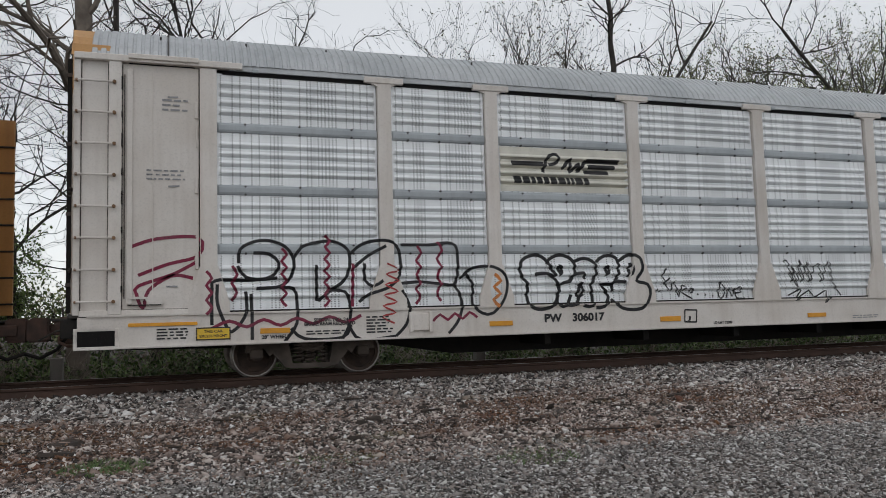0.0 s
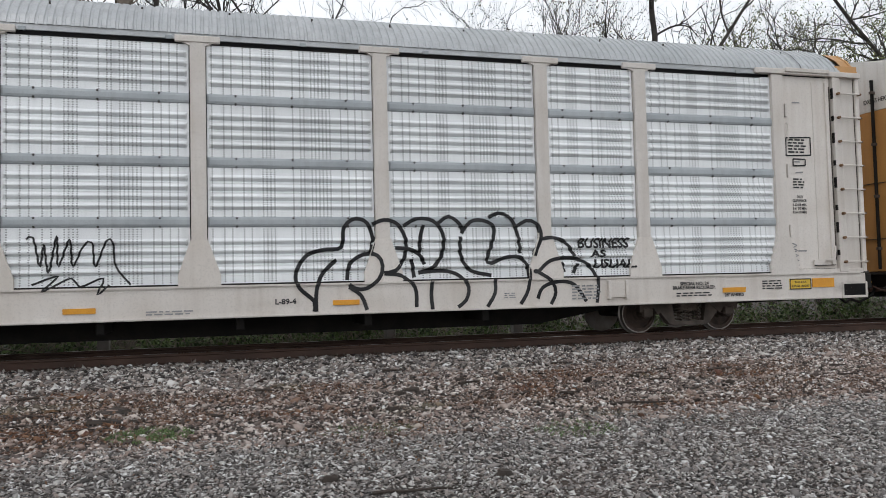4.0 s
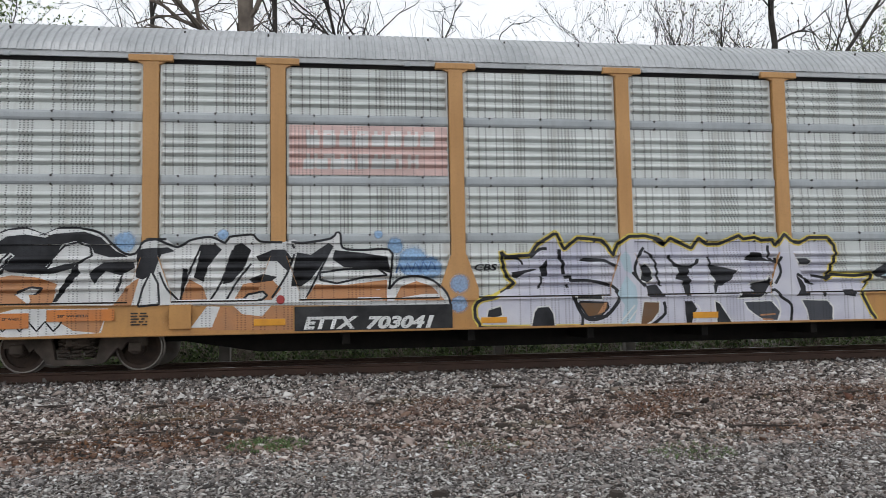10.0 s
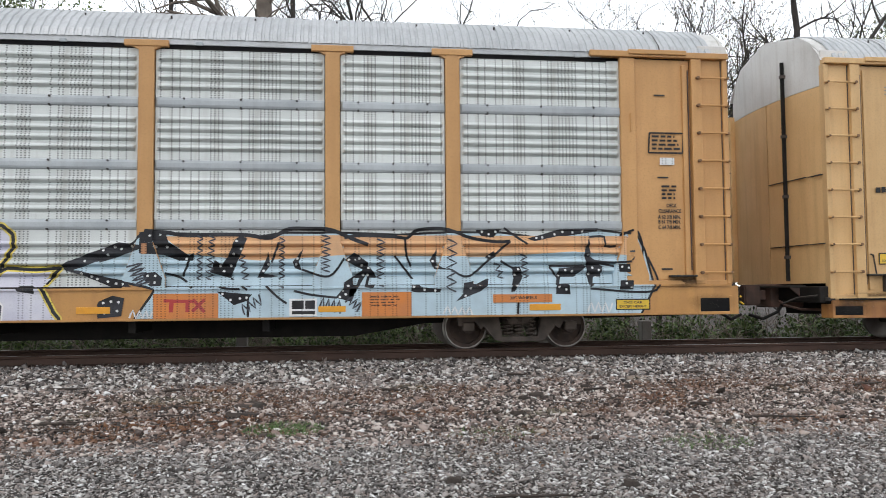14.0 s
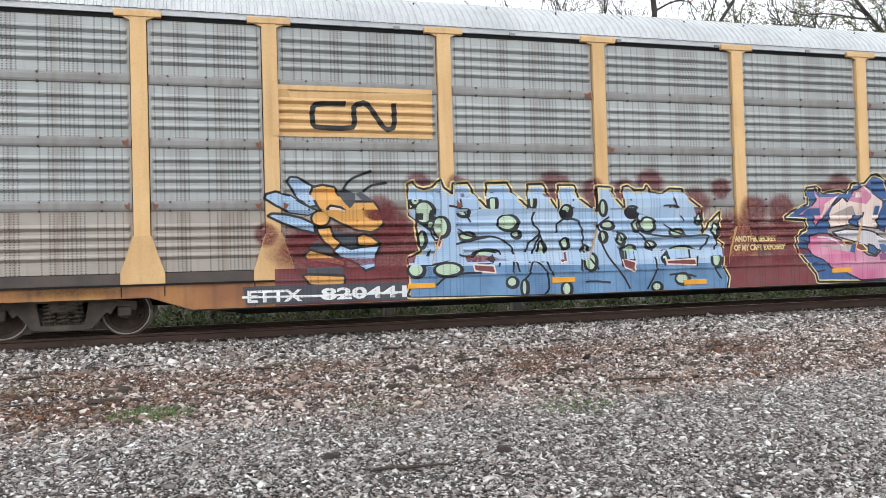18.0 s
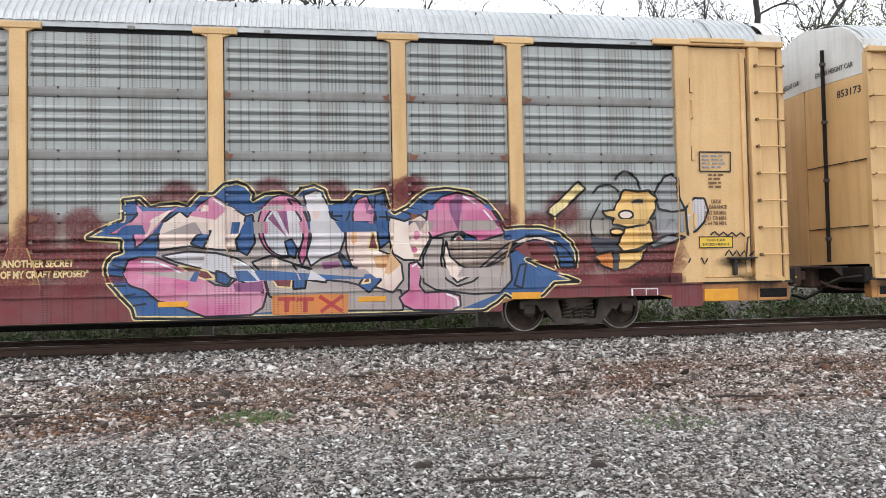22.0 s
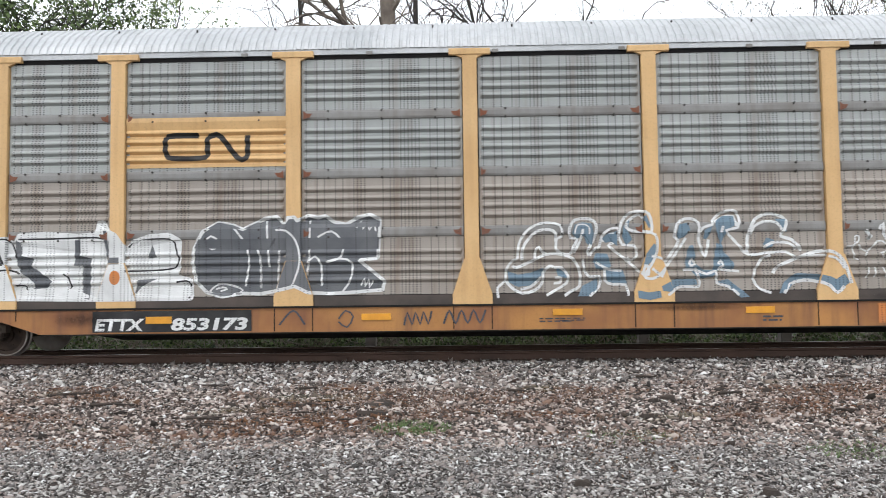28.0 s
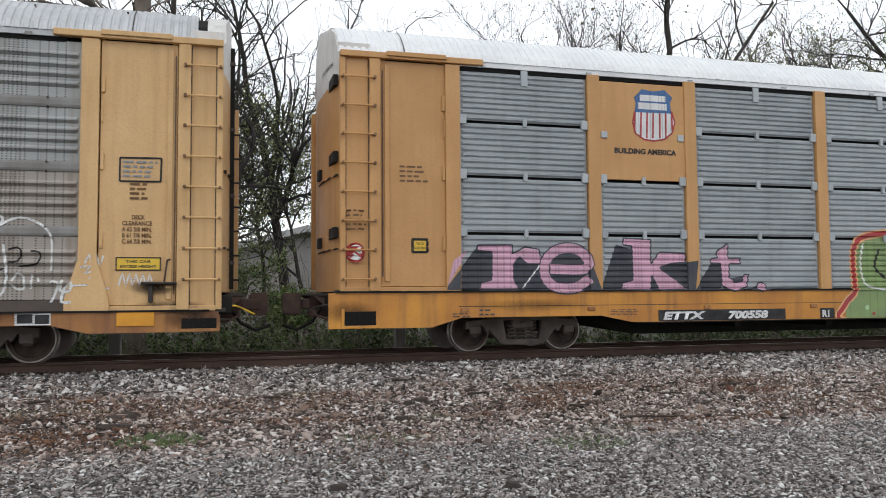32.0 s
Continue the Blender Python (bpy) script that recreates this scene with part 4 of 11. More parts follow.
class Growth:
    """Collects branch tubes and leaves of one plant."""

    def __init__(self, seed):
        self.v, self.f, self.bv, self.bf, self.lv, self.lf = [], [], [], [], [], []
        self.r = random.Random(seed)

    def limb(self, a, b, ra, rb, sides, fine=False):
        d = (b - a).normalized()
        u = d.orthogonal().normalized()
        w = d.cross(u)
        vs, fs = (self.bv, self.bf) if fine else (self.v, self.f)
        n = len(vs)
        for c, rr in ((a, ra), (b, rb)):
            for k in range(sides):
                q = 2 * math.pi * k / sides
                vs.append(c + rr * (math.cos(q) * u + math.sin(q) * w))
        for k in range(sides):
            j = (k + 1) % sides
            fs.append((n + k, n + j, n + sides + j, n + sides + k))

    def leaf(self, p, s):
        r = self.r
        u = Vector((r.gauss(0, 1), r.gauss(0, 1), r.gauss(0, 1))).normalized()
        w = u.cross(Vector((r.gauss(0, 1), r.gauss(0, 1), r.gauss(0, 1)))).normalized()
        n = len(self.lv)
        self.lv += [p, p + u * s * 0.5 + w * s * 0.3, p + u * s, p + u * s * 0.5 - w * s * 0.3]
        self.lf.append((n, n + 1, n + 2, n + 3))

    def branch(self, a, d, length, rad, level, depth, spread, leaf, leaf_n, up=0.15):
        """A bent limb that forks into finer ones."""
        r = self.r
        segs = 5 if level < 2 else 4 if level < 4 else 3
        sides = (8, 6, 5, 4, 3, 3, 3)[min(level, 6)]
        p, step = a.copy(), length / segs
        for i in range(segs):
            wob = 0.10 + 0.06 * level if level < 1 else 0.15 + 0.06 * level
            d = (d + Vector((r.gauss(0, wob), r.gauss(0, wob), r.gauss(0, wob) + up * 0.3))).normalized()
            q = p + d * step
            r0, r1 = rad * (1 - 0.5 * i / segs), rad * (1 - 0.5 * (i + 1) / segs)
            self.limb(p, q, max(r0, 0.005), max(r1, 0.004), sides, level > 0)
            p = q
            if level < depth and (level > 0 or i >= 2):
                for _ in range(2 if r.random() < (0.8 if level == 0 else 0.15) else (1 if r.random() < 0.85 else 0)):
                    o = Vector((r.gauss(0, 1), r.gauss(0, 1), r.gauss(0, 0.6)))
                    o = (o - d * o.dot(d)).normalized()
                    nd = (d * math.cos(spread) + o * math.sin(spread) + Vector((0, 0, up))).normalized()
                    self.branch(p, nd, length * r.uniform(0.48, 0.72), r1 * r.uniform(0.55, 0.80), level + 1, depth, spread * r.uniform(0.85, 1.15), leaf, leaf_n, up)
            if leaf and level >= depth - 1:
                for _ in range(leaf_n):
                    self.leaf(p + Vector((r.gauss(0, 0.06), r.gauss(0, 0.06), r.gauss(0, 0.06))), leaf * r.uniform(0.6, 1.3))
        if level < 2 and level < depth:
            self.branch(p, d, length * 0.6, rad * 0.5, level + 1, depth, spread, leaf, leaf_n, up)

    def make(self, name, bark, leaf_mat, base, label, category="tree", group="trees behind the track"):
        thing = tagged(empty(name, Matrix.Translation(base)), label, category, group)
        me = bpy.data.meshes.new("trunk")
        me.from_pydata(self.v, [], self.f)
        part_of("trunk", me, bark, thing, smooth=True)
        me = bpy.data.meshes.new("branches")
        me.from_pydata(self.bv, [], self.bf)
        tagged(part_of("branchwork", me, bark, thing), kind="stuff")
        if self.lf:
            me = bpy.data.meshes.new("crown")
            me.from_pydata(self.lv, [], self.lf)
            part_of("crown", me, leaf_mat, thing)
        return thing


def at(az, y):
    return Vector((y * math.tan(radians(az)), y, ground_z(0, y) - 0.05))


def tree(name, az, y, h, rad, seed, label, lean=(0, 0), depth=4, spread=0.7, leaf=0.0, leaf_n=1, bark=None, leaf_mat=None, up=0.15):
    g = Growth(seed)
    g.branch(Vector((0, 0, 0)), Vector((lean[0], lean[1], 1)).normalized(), h, rad, 0, depth, spread, leaf, leaf_n, up)
    return g.make(name, bark or BARK, leaf_mat or BUD, at(az, y), label)


def tall_trunk(az, y, h, r0, r1, seed, name, label, bark, lean=0.0, sub=2, first=3.5, depth=3, bend=0.0, reach=(1.4, 3.4), stout=(0.25, 0.5)):
    """A tall bare trunk that carries side limbs high up."""
    g = Growth(seed)
    p, n = Vector((0, 0, 0)), 14
    for i in range(n):
        q = Vector((lean * h * ((i + 1) / n) + bend * max(0.0, h * (i + 1) / n - 7) + g.r.gauss(0, 0.035), g.r.gauss(0, 0.03), h * (i + 1) / n))
        a, b = r0 + (r1 - r0) * i / n, r0 + (r1 - r0) * (i + 1) / n
        g.limb(p, q, a * (1.35 if i == 0 else 1), b, 12)
        p = q
        if q.z > first:
            for _ in range(sub):
                t = g.r.uniform(0, 2 * math.pi)
                g.branch(p, Vector((math.cos(t), math.sin(t), g.r.uniform(0.2, 0.9))).normalized(), g.r.uniform(*reach), b * g.r.uniform(*stout), 1, depth, 0.6, 0.0, 0)
    return g.make(name, bark, BUD, at(az, y), label)


def make_trees():
    tall_trunk(-5.2, 19.0, 13, 0.25, 0.15, 11, "tall_tree", "tall straight tree with mottled grey-brown bark", BARK_PALE, 0.0, 1, 6.0)
    tall_trunk(-3.7, 20.5, 12, 0.11, 0.05, 12, "slender_tree", "slender bare tree leaning beside a thick trunk", BARK, 0.02, 2, 2.0, 3)
    tall_trunk(-8.8, 21.0, 5.0, 0.13, 0.09, 13, "broken_tree", "broken leaning bare trunk", BARK, -0.05, 1, 3.0, 2)
    tall_trunk(-11.4, 22.0, 12, 0.08, 0.05, 14, "slender_tree", "thin bare tree among bushes", BARK, 0.0, 2, 2.5, 3)
    tree("spreading_tree", -0.7, 23.5, 5.6, 0.20, 21, "spreading bare tree forked low", (0.05, 0), 4, 0.75, 0.0, 0, up=0.12)
    tree("spreading_tree", 4.5, 26.0, 6.8, 0.19, 37, "bare tree with long arching twigs", (0.05, 0), 4, 0.7, 0.0, 0, up=0.12)
    tree("spreading_tree", 8.6, 25.0, 6.6, 0.21, 22, "bare tree with long fine twigs", (0.2, 0), 4, 0.75, 0.0, 0, up=0.08)
    tree("budding_tree", 13.5, 33.0, 6.8, 0.13, 31, "small bare tree with fine twigs", (0.0, 0), 4, 0.6, 0.0, 0)
    tree("budding_tree", 20.2, 27.0, 6.0, 0.11, 23, "young tree with opening brown buds", (-0.1, 0), 4, 0.42, 0.075, 1, leaf_mat=BUD, up=0.25)
    tree("budding_tree", 22.4, 26.0, 6.2, 0.12, 24, "young tree with opening brown buds", (0.02, 0), 4, 0.42, 0.085, 1, leaf_mat=BUD, up=0.22)
    tree("budding_tree", 27.3, 27.5, 5.6, 0.10, 25, "young tree with opening brown buds", (0.05, 0), 4, 0.42, 0.075, 1, leaf_mat=BUD, up=0.2)
    tall_trunk(31.6, 24.5, 13, 0.19, 0.08, 26, "dark_trunk_tree", "dark upright trunk with short bare branches", BARK, 0.0, 1, 4.0, 3, 0.0, (1.0, 2.4), (0.3, 0.55))
    tall_trunk(32.2, 25.0, 12.5, 0.13, 0.05, 27, "leaning_tree", "dark bare tree leaning over the track", BARK, 0.0, 1, 5.0, 3, 0.75, (1.4, 3.2), (0.5, 0.85))
    tree("leaning_tree", 35.6, 27.5, 6.8, 0.18, 38, "dark bare tree with crooked limbs", (0.1, 0), 4, 0.7, 0.07, 1, leaf_mat=LEAF_OLIVE)
    tree("leafing_tree", 38.5, 27.0, 6.2, 0.20, 28, "dense tree with small olive leaves", (0.05, 0), 4, 0.75, 0.10, 4, leaf_mat=LEAF_OLIVE)
    tree("leafing_tree", 41.5, 29.0, 6.2, 0.18, 29, "dense tree with small olive leaves", (-0.05, 0), 4, 0.75, 0.10, 4, leaf_mat=LEAF_OLIVE)
    tall_trunk(49.0, 25.0, 12.5, 0.16, 0.06, 30, "leaning_tree", "dark bare tree with crooked limbs", BARK, 0.0, 2, 5.0, 3, -1.0, (1.4, 3.4), (0.5, 0.8))
    tree("leafing_tree", 46.0, 29.5, 6.8, 0.16, 39, "tree with small olive leaves", (0.0, 0), 4, 0.65, 0.08, 1, leaf_mat=LEAF_OLIVE)
    tree("leafing_tree", 51.5, 27.0, 7.0, 0.18, 40, "tree with small olive leaves", (-0.05, 0), 4, 0.7, 0.09, 4, leaf_mat=LEAF_OLIVE)
    tree("leafing_tree", 44.0, 27.0, 6.6, 0.17, 41, "tree with small olive leaves", (0.05, 0), 4, 0.7, 0.09, 4, leaf_mat=LEAF_OLIVE)
    for az, y, h, seed in ((15.5, 25.5, 4.2, 51), (-2.6, 26.0, 4.6, 55), (9.5, 27.0, 4.0, 56), (37.0, 25.0, 4.6, 57), (40.0, 25.5, 4.8, 52), (43.0, 25.0, 4.4, 53), (46.5, 26.0, 5.0, 54), (6.4, 24.5, 3.8, 58), (3.0, 27.0, 4.4, 59)):
        tree("small_leafing_tree", az, y, h, 0.09, seed, "small twiggy tree just coming into leaf", (0, 0), 4, 0.6, 0.10, 2, leaf_mat=LEAF_OLIVE)
    for az, y, h, seed in ((5.7, 20.5, 0.9, 61), (1.4, 22.0, 1.8, 63), (18.6, 22.0, 2.0, 64), (20.4, 23.0, 2.2, 65), (12.8, 22.5, 1.6, 66), (-10.2, 20.5, 1.7, 67), (-9.0, 21.5, 1.3, 68), (-17.6, 21.5, 2.3, 69), (-19.5, 23.0, 2.4, 70)):
        tree("leafy_bush", az, y, h, 0.05, seed, "tall bush with small fresh green leaves", (0, 0), 4, 0.7, 0.085, 2, leaf_mat=LEAF_FRESH)
    tree("leafing_tree", -16.5, 25.0, 5.6, 0.13, 33, "small tree with fresh green leaves", (0, 0), 4, 0.65, 0.10, 4, leaf_mat=LEAF_FRESH)
    tree("leafing_tree", -29.0, 21.0, 6.0, 0.16, 34, "small tree with fresh green leaves", (0.05, 0), 4, 0.6, 0.12, 4, leaf_mat=LEAF)
    tree("budding_tree", -22.5, 27.0, 6.2, 0.13, 35, "bare tree behind the bushes", (0, 0), 4, 0.6, 0.0, 0)
    tree("spreading_tree", -14.0, 29.0, 6.6, 0.18, 36, "bare tree behind the bushes", (0.1, 0), 4, 0.7, 0.0, 0)


def make_bushes():
    r = random.Random(5)
    clumps = []
    for k in range(230):
        x = -15 + 40 * (k + r.random()) / 230
        clumps.append((x, r.uniform(16.8, 20.0), r.uniform(0.55, 1.25), r.uniform(0.35, 0.9)))
    for az, y, h, w in ((-7.5, 19.6, 2.6, 1.0), (-9.5, 20, 2.2, 1.0), (-1.5, 20.5, 2.7, 0.9), (0.6, 21, 3.4, 0.9), (2.2, 21, 2.8, 1.0), (3.6, 21.0, 2.6, 0.8), (5.0, 21.5, 1.9, 0.6), (9.6, 21.0, 1.9, 0.7), (12, 20, 2.2, 1.0), (-13, 21, 2.3, 1.2), (17, 20, 1.8, 1.2), (26, 20, 1.9, 1.4), (35, 20, 2.0, 1.5), (-3.0, 21.5, 2.0, 0.7), (7.0, 21.0, 2.3, 0.8), (19.0, 21.0, 2.4, 1.0)):
        clumps.append((y * math.tan(radians(az)), y, h, w))
    lv, lf, tv, tf = [], [], [], []
    g = Growth(77)
    for x, y, h, w in clumps:
        z0 = ground_z(x, y)
        n = int(230 * (0.4 + h * w))
        for _ in range(n):
            t, q = r.uniform(0, 2 * math.pi), r.random() ** 0.5
            u = r.random()
            s = w * (1 - 0.55 * u) * q
            g.leaf(Vector((x + s * math.cos(t), y + s * math.sin(t), z0 + h * u * (1 - 0.3 * q) + 0.05)), r.uniform(0.05, 0.13))
        for _ in range(int(4 + 5 * h)):
            t = r.uniform(0, 2 * math.pi)
            d = Vector((math.cos(t) * 0.6, math.sin(t) * 0.6, r.uniform(0.2, 1.2))).normalized()
            g.branch(Vector((x + r.uniform(-w, w) * 0.7, y + r.uniform(-0.4, 0.4), z0)), d, h * r.uniform(0.6, 1.1), r.uniform(0.008, 0.02), 4, 5, 0.6, 0, 0, 0.0)
    me = bpy.data.meshes.new("bush_leaves")
    me.from_pydata(g.lv, [], g.lf)
    me.materials.append(LEAF)
    tagged(new("undergrowth_leaves", me), "fresh green spring undergrowth along the bank", "undergrowth", kind="stuff")
    me = bpy.data.meshes.new("bush_twigs")
    me.from_pydata(g.bv, [], g.bf)
    me.materials.append(TWIG)
    tagged(new("undergrowth_twigs", me), "pale dead stems and twigs in the undergrowth", "undergrowth", kind="stuff")


def make_far_wood():
    """A hazy belt of far trees that closes the view."""
    g = Growth(99)
    r = g.r
    for k in range(36):
        x, y = -50 + 110 * (k + r.random()) / 36, r.uniform(42, 60)
        g.branch(Vector((x, y, -0.7)), Vector((r.gauss(0, 0.05), 0, 1)), r.uniform(1.8, 2.7), r.uniform(0.08, 0.16), 1, 4, 0.6, 0.2, 1)
    me = bpy.data.meshes.new("far_wood_limbs")
    me.from_pydata(g.bv, [], g.bf)
    me.materials.append(BARK)
    tagged(new("far_wood_branches", me), "bare branches of the far wood", "wood", kind="stuff")
    me = bpy.data.meshes.new("far_wood_leaves")
    me.from_pydata(g.lv, [], g.lf)
    me.materials.append(LEAF_OLIVE)
    tagged(new("far_wood_leaves", me), "small olive leaves of the far wood", "wood", kind="stuff")


SHED_WALL = surface("pale_grey_siding", (0.50, 0.48, 0.47), (0.44, 0.42, 0.41), 0.8, 0.0, 20, 1.0, 0.2, (0.35, 0.33, 0.31), 0.03)
SHED_ROOF = surface("white_metal_roof", (0.78, 0.79, 0.80), (0.70, 0.71, 0.72), 0.45, 0.0, 20, 1.0, bump=0.02)


def make_shed():
    shed = tagged(empty("shed", pose(3.6, 34, -0.62)), "pale grey gabled shed with a white metal roof", "shed")
    part("wall", prism(bmesh.new(), [(-3.0, 0), (3.1, 0), (3.1, 3.55), (0, 4.35), (-3.0, 3.55)], 0, 6), SHED_WALL, shed)
    for s in (-1, 1):
        bm = bmesh.new()
        pts = [(0, 4.62), (s * 3.4, 3.72), (s * 3.4, 3.45), (0, 4.35)]
        prism(bm, pts, -0.35, 6.3)
        part("roof", bm, SHED_ROOF, shed)
    for k in range(1, 9):
        part("siding_seam", boxes((-3.0 + k * 0.68, -2.985 + k * 0.68, -0.012, 0.002, 0, 3.5)), SHED_WALL, shed)


def marker_posts():
    conc = surface("weathered_post", (0.26, 0.24, 0.22), (0.19, 0.18, 0.16), 0.9, bump=0.1)
    post = None
    for az, h in ((12.5, 0.75), (-6.5, 0.7), (21.5, 0.75)):
        p = at(az, 16.7)
        if post is None:
            post = part("short_post", boxes((-0.11, 0.11, -0.11, 0.11, 0, 0.75), r=0.02), conc)
            tagged(post, "short weathered grey post beside the track", "post", "short trackside posts")
            post.matrix_basis = Matrix.Translation(p)
        else:
            copy_thing(post, Matrix.Translation(p))


GRASS = leaf_material("short_grass", (0.075, 0.13, 0.04), (0.17, 0.24, 0.09))
WOOD_DARK = surface("wet_dark_wood", (0.05, 0.036, 0.028), (0.03, 0.024, 0.02), 0.8, 0.0, 30, 4.0, bump=0.3)
DEAD_LEAF = leaf_material("dead_leaf", (0.10, 0.05, 0.03), (0.20, 0.11, 0.06))


def grass_patch(x, y, rx, ry, n, seed):
    r = random.Random(seed)
    v, f = [], []
    for _ in range(n):
        t, q = r.uniform(0, 2 * math.pi), r.random() ** 0.6
        a, b = x + rx * q * math.cos(t), y + ry * q * math.sin(t)
        z = ground_z(a, b)
        h, w, ang = r.uniform(0.02, 0.052), r.uniform(0.005, 0.010), r.uniform(0, 6.28)
        lx, ly = r.gauss(0, 0.03), r.gauss(0, 0.03)
        k = len(v)
        v += [(a - w * math.cos(ang), b - w * math.sin(ang), z), (a + w * math.cos(ang), b + w * math.sin(ang), z), (a + lx, b + ly, z + h)]
        f.append((k, k + 1, k + 2))
    me = bpy.data.meshes.new("grass_patch")
    me.from_pydata(v, [], f)
    me.materials.append(GRASS)
    tagged(new("grass_patch", me), "small patch of short green grass in the gravel", "grass", "grass patches", kind="stuff")


def stick(x, y, length, rad, turn, seed, name="fallen_stick", label="dark wet fallen stick lying on the gravel"):
    r = random.Random(seed)
    bm = bmesh.new()
    pts, p, a = [], Vector((-length / 2, 0, rad * 0.9)), 0.0
    for k in range(6):
        pts.append(p.copy())
        a += r.gauss(0, 0.16)
        p = p + Vector((math.cos(a), math.sin(a), 0)) * length / 5
        p.z = rad * 0.9 + r.uniform(0, 0.012)
    for i, (c, d) in enumerate(zip(pts, pts[1:])):
        rod(bm, c, d, rad * (1 - 0.1 * i), 6, rad * (1 - 0.1 * (i + 1)))
    if length > 0.4:
        rod(bm, pts[2], pts[2] + Vector((length * 0.22, length * 0.14, 0.01)), rad * 0.5, 5, rad * 0.25)
    ob = part(name, bm, WOOD_DARK)
    tagged(ob, label, "stick", "fallen wood")
    ob.matrix_basis = pose(x, y, ground_z(x, y) + 0.012, 0, 0, turn)


def bark_slab(x, y, w, d, turn, seed):
    r = random.Random(seed)
    bm = bmesh.new()
    pts = [(w / 2 * math.cos(t) * r.uniform(0.7, 1.1), d / 2 * math.sin(t) * r.uniform(0.6, 1.1)) for t in [k * math.pi / 5 for k in range(10)]]
    lo = [bm.verts.new((a, b, 0)) for a, b in pts]
    hi = [bm.verts.new((a * 0.85, b * 0.8, r.uniform(0.02, 0.055))) for a, b in pts]
    bm.faces.new(lo)
    bm.faces.new(hi[::-1])
    for i in range(10):
        j = (i + 1) % 10
        bm.faces.new((lo[i], lo[j], hi[j], hi[i]))
    ob = part("bark_slab", bm, WOOD_DARK)
    tagged(ob, "rotten dark slab of bark on the gravel", "bark", "fallen wood")
    ob.matrix_basis = pose(x, y, ground_z(x, y) + 0.012, 0, 0, turn)


def dead_leaves():
    r = random.Random(8)
    g = Growth(8)
    for _ in range(14000):
        y = min(max(r.gauss(9.5, 1.2), 6.5), 12.2)
        x = r.uniform(-0.7, 1.15) * y
        if noise.noise((x * 0.45, y * 1.2, 7)) < 0.12:
            continue
        g.leaf(Vector((x, y, ground_z(x, y) + r.uniform(0.015, 0.04))), r.uniform(0.02, 0.042))
    me = bpy.data.meshes.new("dead_leaves")
    me.from_pydata(g.lv, [], g.lf)
    me.materials.append(DEAD_LEAF)
    tagged(new("dead_leaves", me), "rust-brown dead leaves scattered over the gravel", "leaf litter", kind="stuff")


def make_floor_clutter():
    grass_patch(-0.55, 8.5, 0.42, 0.34, 900, 1)
    grass_patch(3.55, 7.45, 0.44, 0.34, 300, 2)
    grass_patch(1.5, 8.0, 0.5, 0.3, 90, 3)
    bark_slab(-1.02, 9.85, 0.42, 0.34, 20, 1)
    bark_slab(-1.0, 9.3, 0.55, 0.16, -4, 2)
    bark_slab(2.28, 9.8, 0.14, 0.12, 0, 3)
    bark_slab(2.25, 6.05, 0.15, 0.12, 10, 4)
    bark_slab(0.9, 6.3, 0.16, 0.10, 10, 9)
    stick(4.75, 8.4, 0.75, 0.016, 14, 5)
    stick(1.45, 5.85, 0.60, 0.016, -6, 6)
    for k, (x, y, ln, t) in enumerate(((-3.5, 11.2, 0.5, 8), (-4.3, 9.9, 0.6, 3), (-2.9, 9.0, 0.4, -5), (-5.2, 10.6, 0.5, 12), (2.6, 11.6, 0.3, 0), (5.2, 11.3, 0.4, -8), (7.2, 10.2, 0.5, 5), (-2.1, 10.9, 0.25, 30), (0.7, 10.6, 0.25, -20), (6.0, 9.0, 0.4, 20), (3.3, 10.3, 0.3, 40))):
        stick(x, y, ln, 0.022, t, 40 + k)
    r = random.Random(31)
    for k in range(26):
        y = r.uniform(8.6, 12.0)
        stick(r.uniform(-0.5, 1.05) * y, y, r.uniform(0.12, 0.34), r.uniform(0.010, 0.018), r.uniform(-35, 35), 80 + k, "fallen_twig", "short dark twig on the gravel")
    for k in range(10):
        y = r.uniform(8.8, 11.2)
        bark_slab(r.uniform(-0.5, 1.0) * y, y, r.uniform(0.12, 0.26), r.uniform(0.07, 0.13), r.uniform(-30, 30), 120 + k)
    dead_leaves()


make_trees()
make_bushes()
make_far_wood()
make_shed()
marker_posts()
make_floor_clutter()

import collections

# ---------------------------------------------------------------- paint on the car sides
STYLE = {"white_roofed_rail_car": "B", "maroon_painted_rail_car": "C", "weathered_rail_car": "C"}


def side_face(x, z, style, posts=POSTS):
    """How far out (-y) the near side of a car stands at a place on it."""
    F = -HALF_W
    deck = SILL_TOP[style]
    if z < deck:
        return F - 0.02
    if z < deck + 0.03:
        return F - 0.05
    ax = abs(x)
    if ax > 11.9:
        return F - 0.05 if 12.99 < ax < 13.17 else F + 0.02
    for p in posts:
        d = abs(x - p)
        knee, top = deck + 0.18, 1.74 if style == "A" else 1.50
        if style != "B" and z < top and d < 0.31 - (0.19 * (z - knee) / (top - knee) if z > knee else 0):
            return F - 0.045
        if d < 0.117:
            return F - 0.035
    if style == "B":
        cuts = (1.06, 2.02, 2.97, 3.89, 4.76)
        for z0, z1 in zip(cuts, cuts[1:]):
            if z0 <= z < z1:
                if z0 > 2.9 and (-8.93 < x < -7.03 or 7.03 < x < 8.93):
                    return F - 0.005
                return F + 0.03 - push_at(rib_profile(z1 - z0 - 0.05, "B"), z - z0)
        return F
    if style == "C" and z < 0.95:
        return F - 0.01
    for z0, z1 in SECTIONS[style]:
        if z0 <= z <= z1:
            return F + 0.03 - push_at(rib_profile(z1 - z0, style), z - z0)
    return F


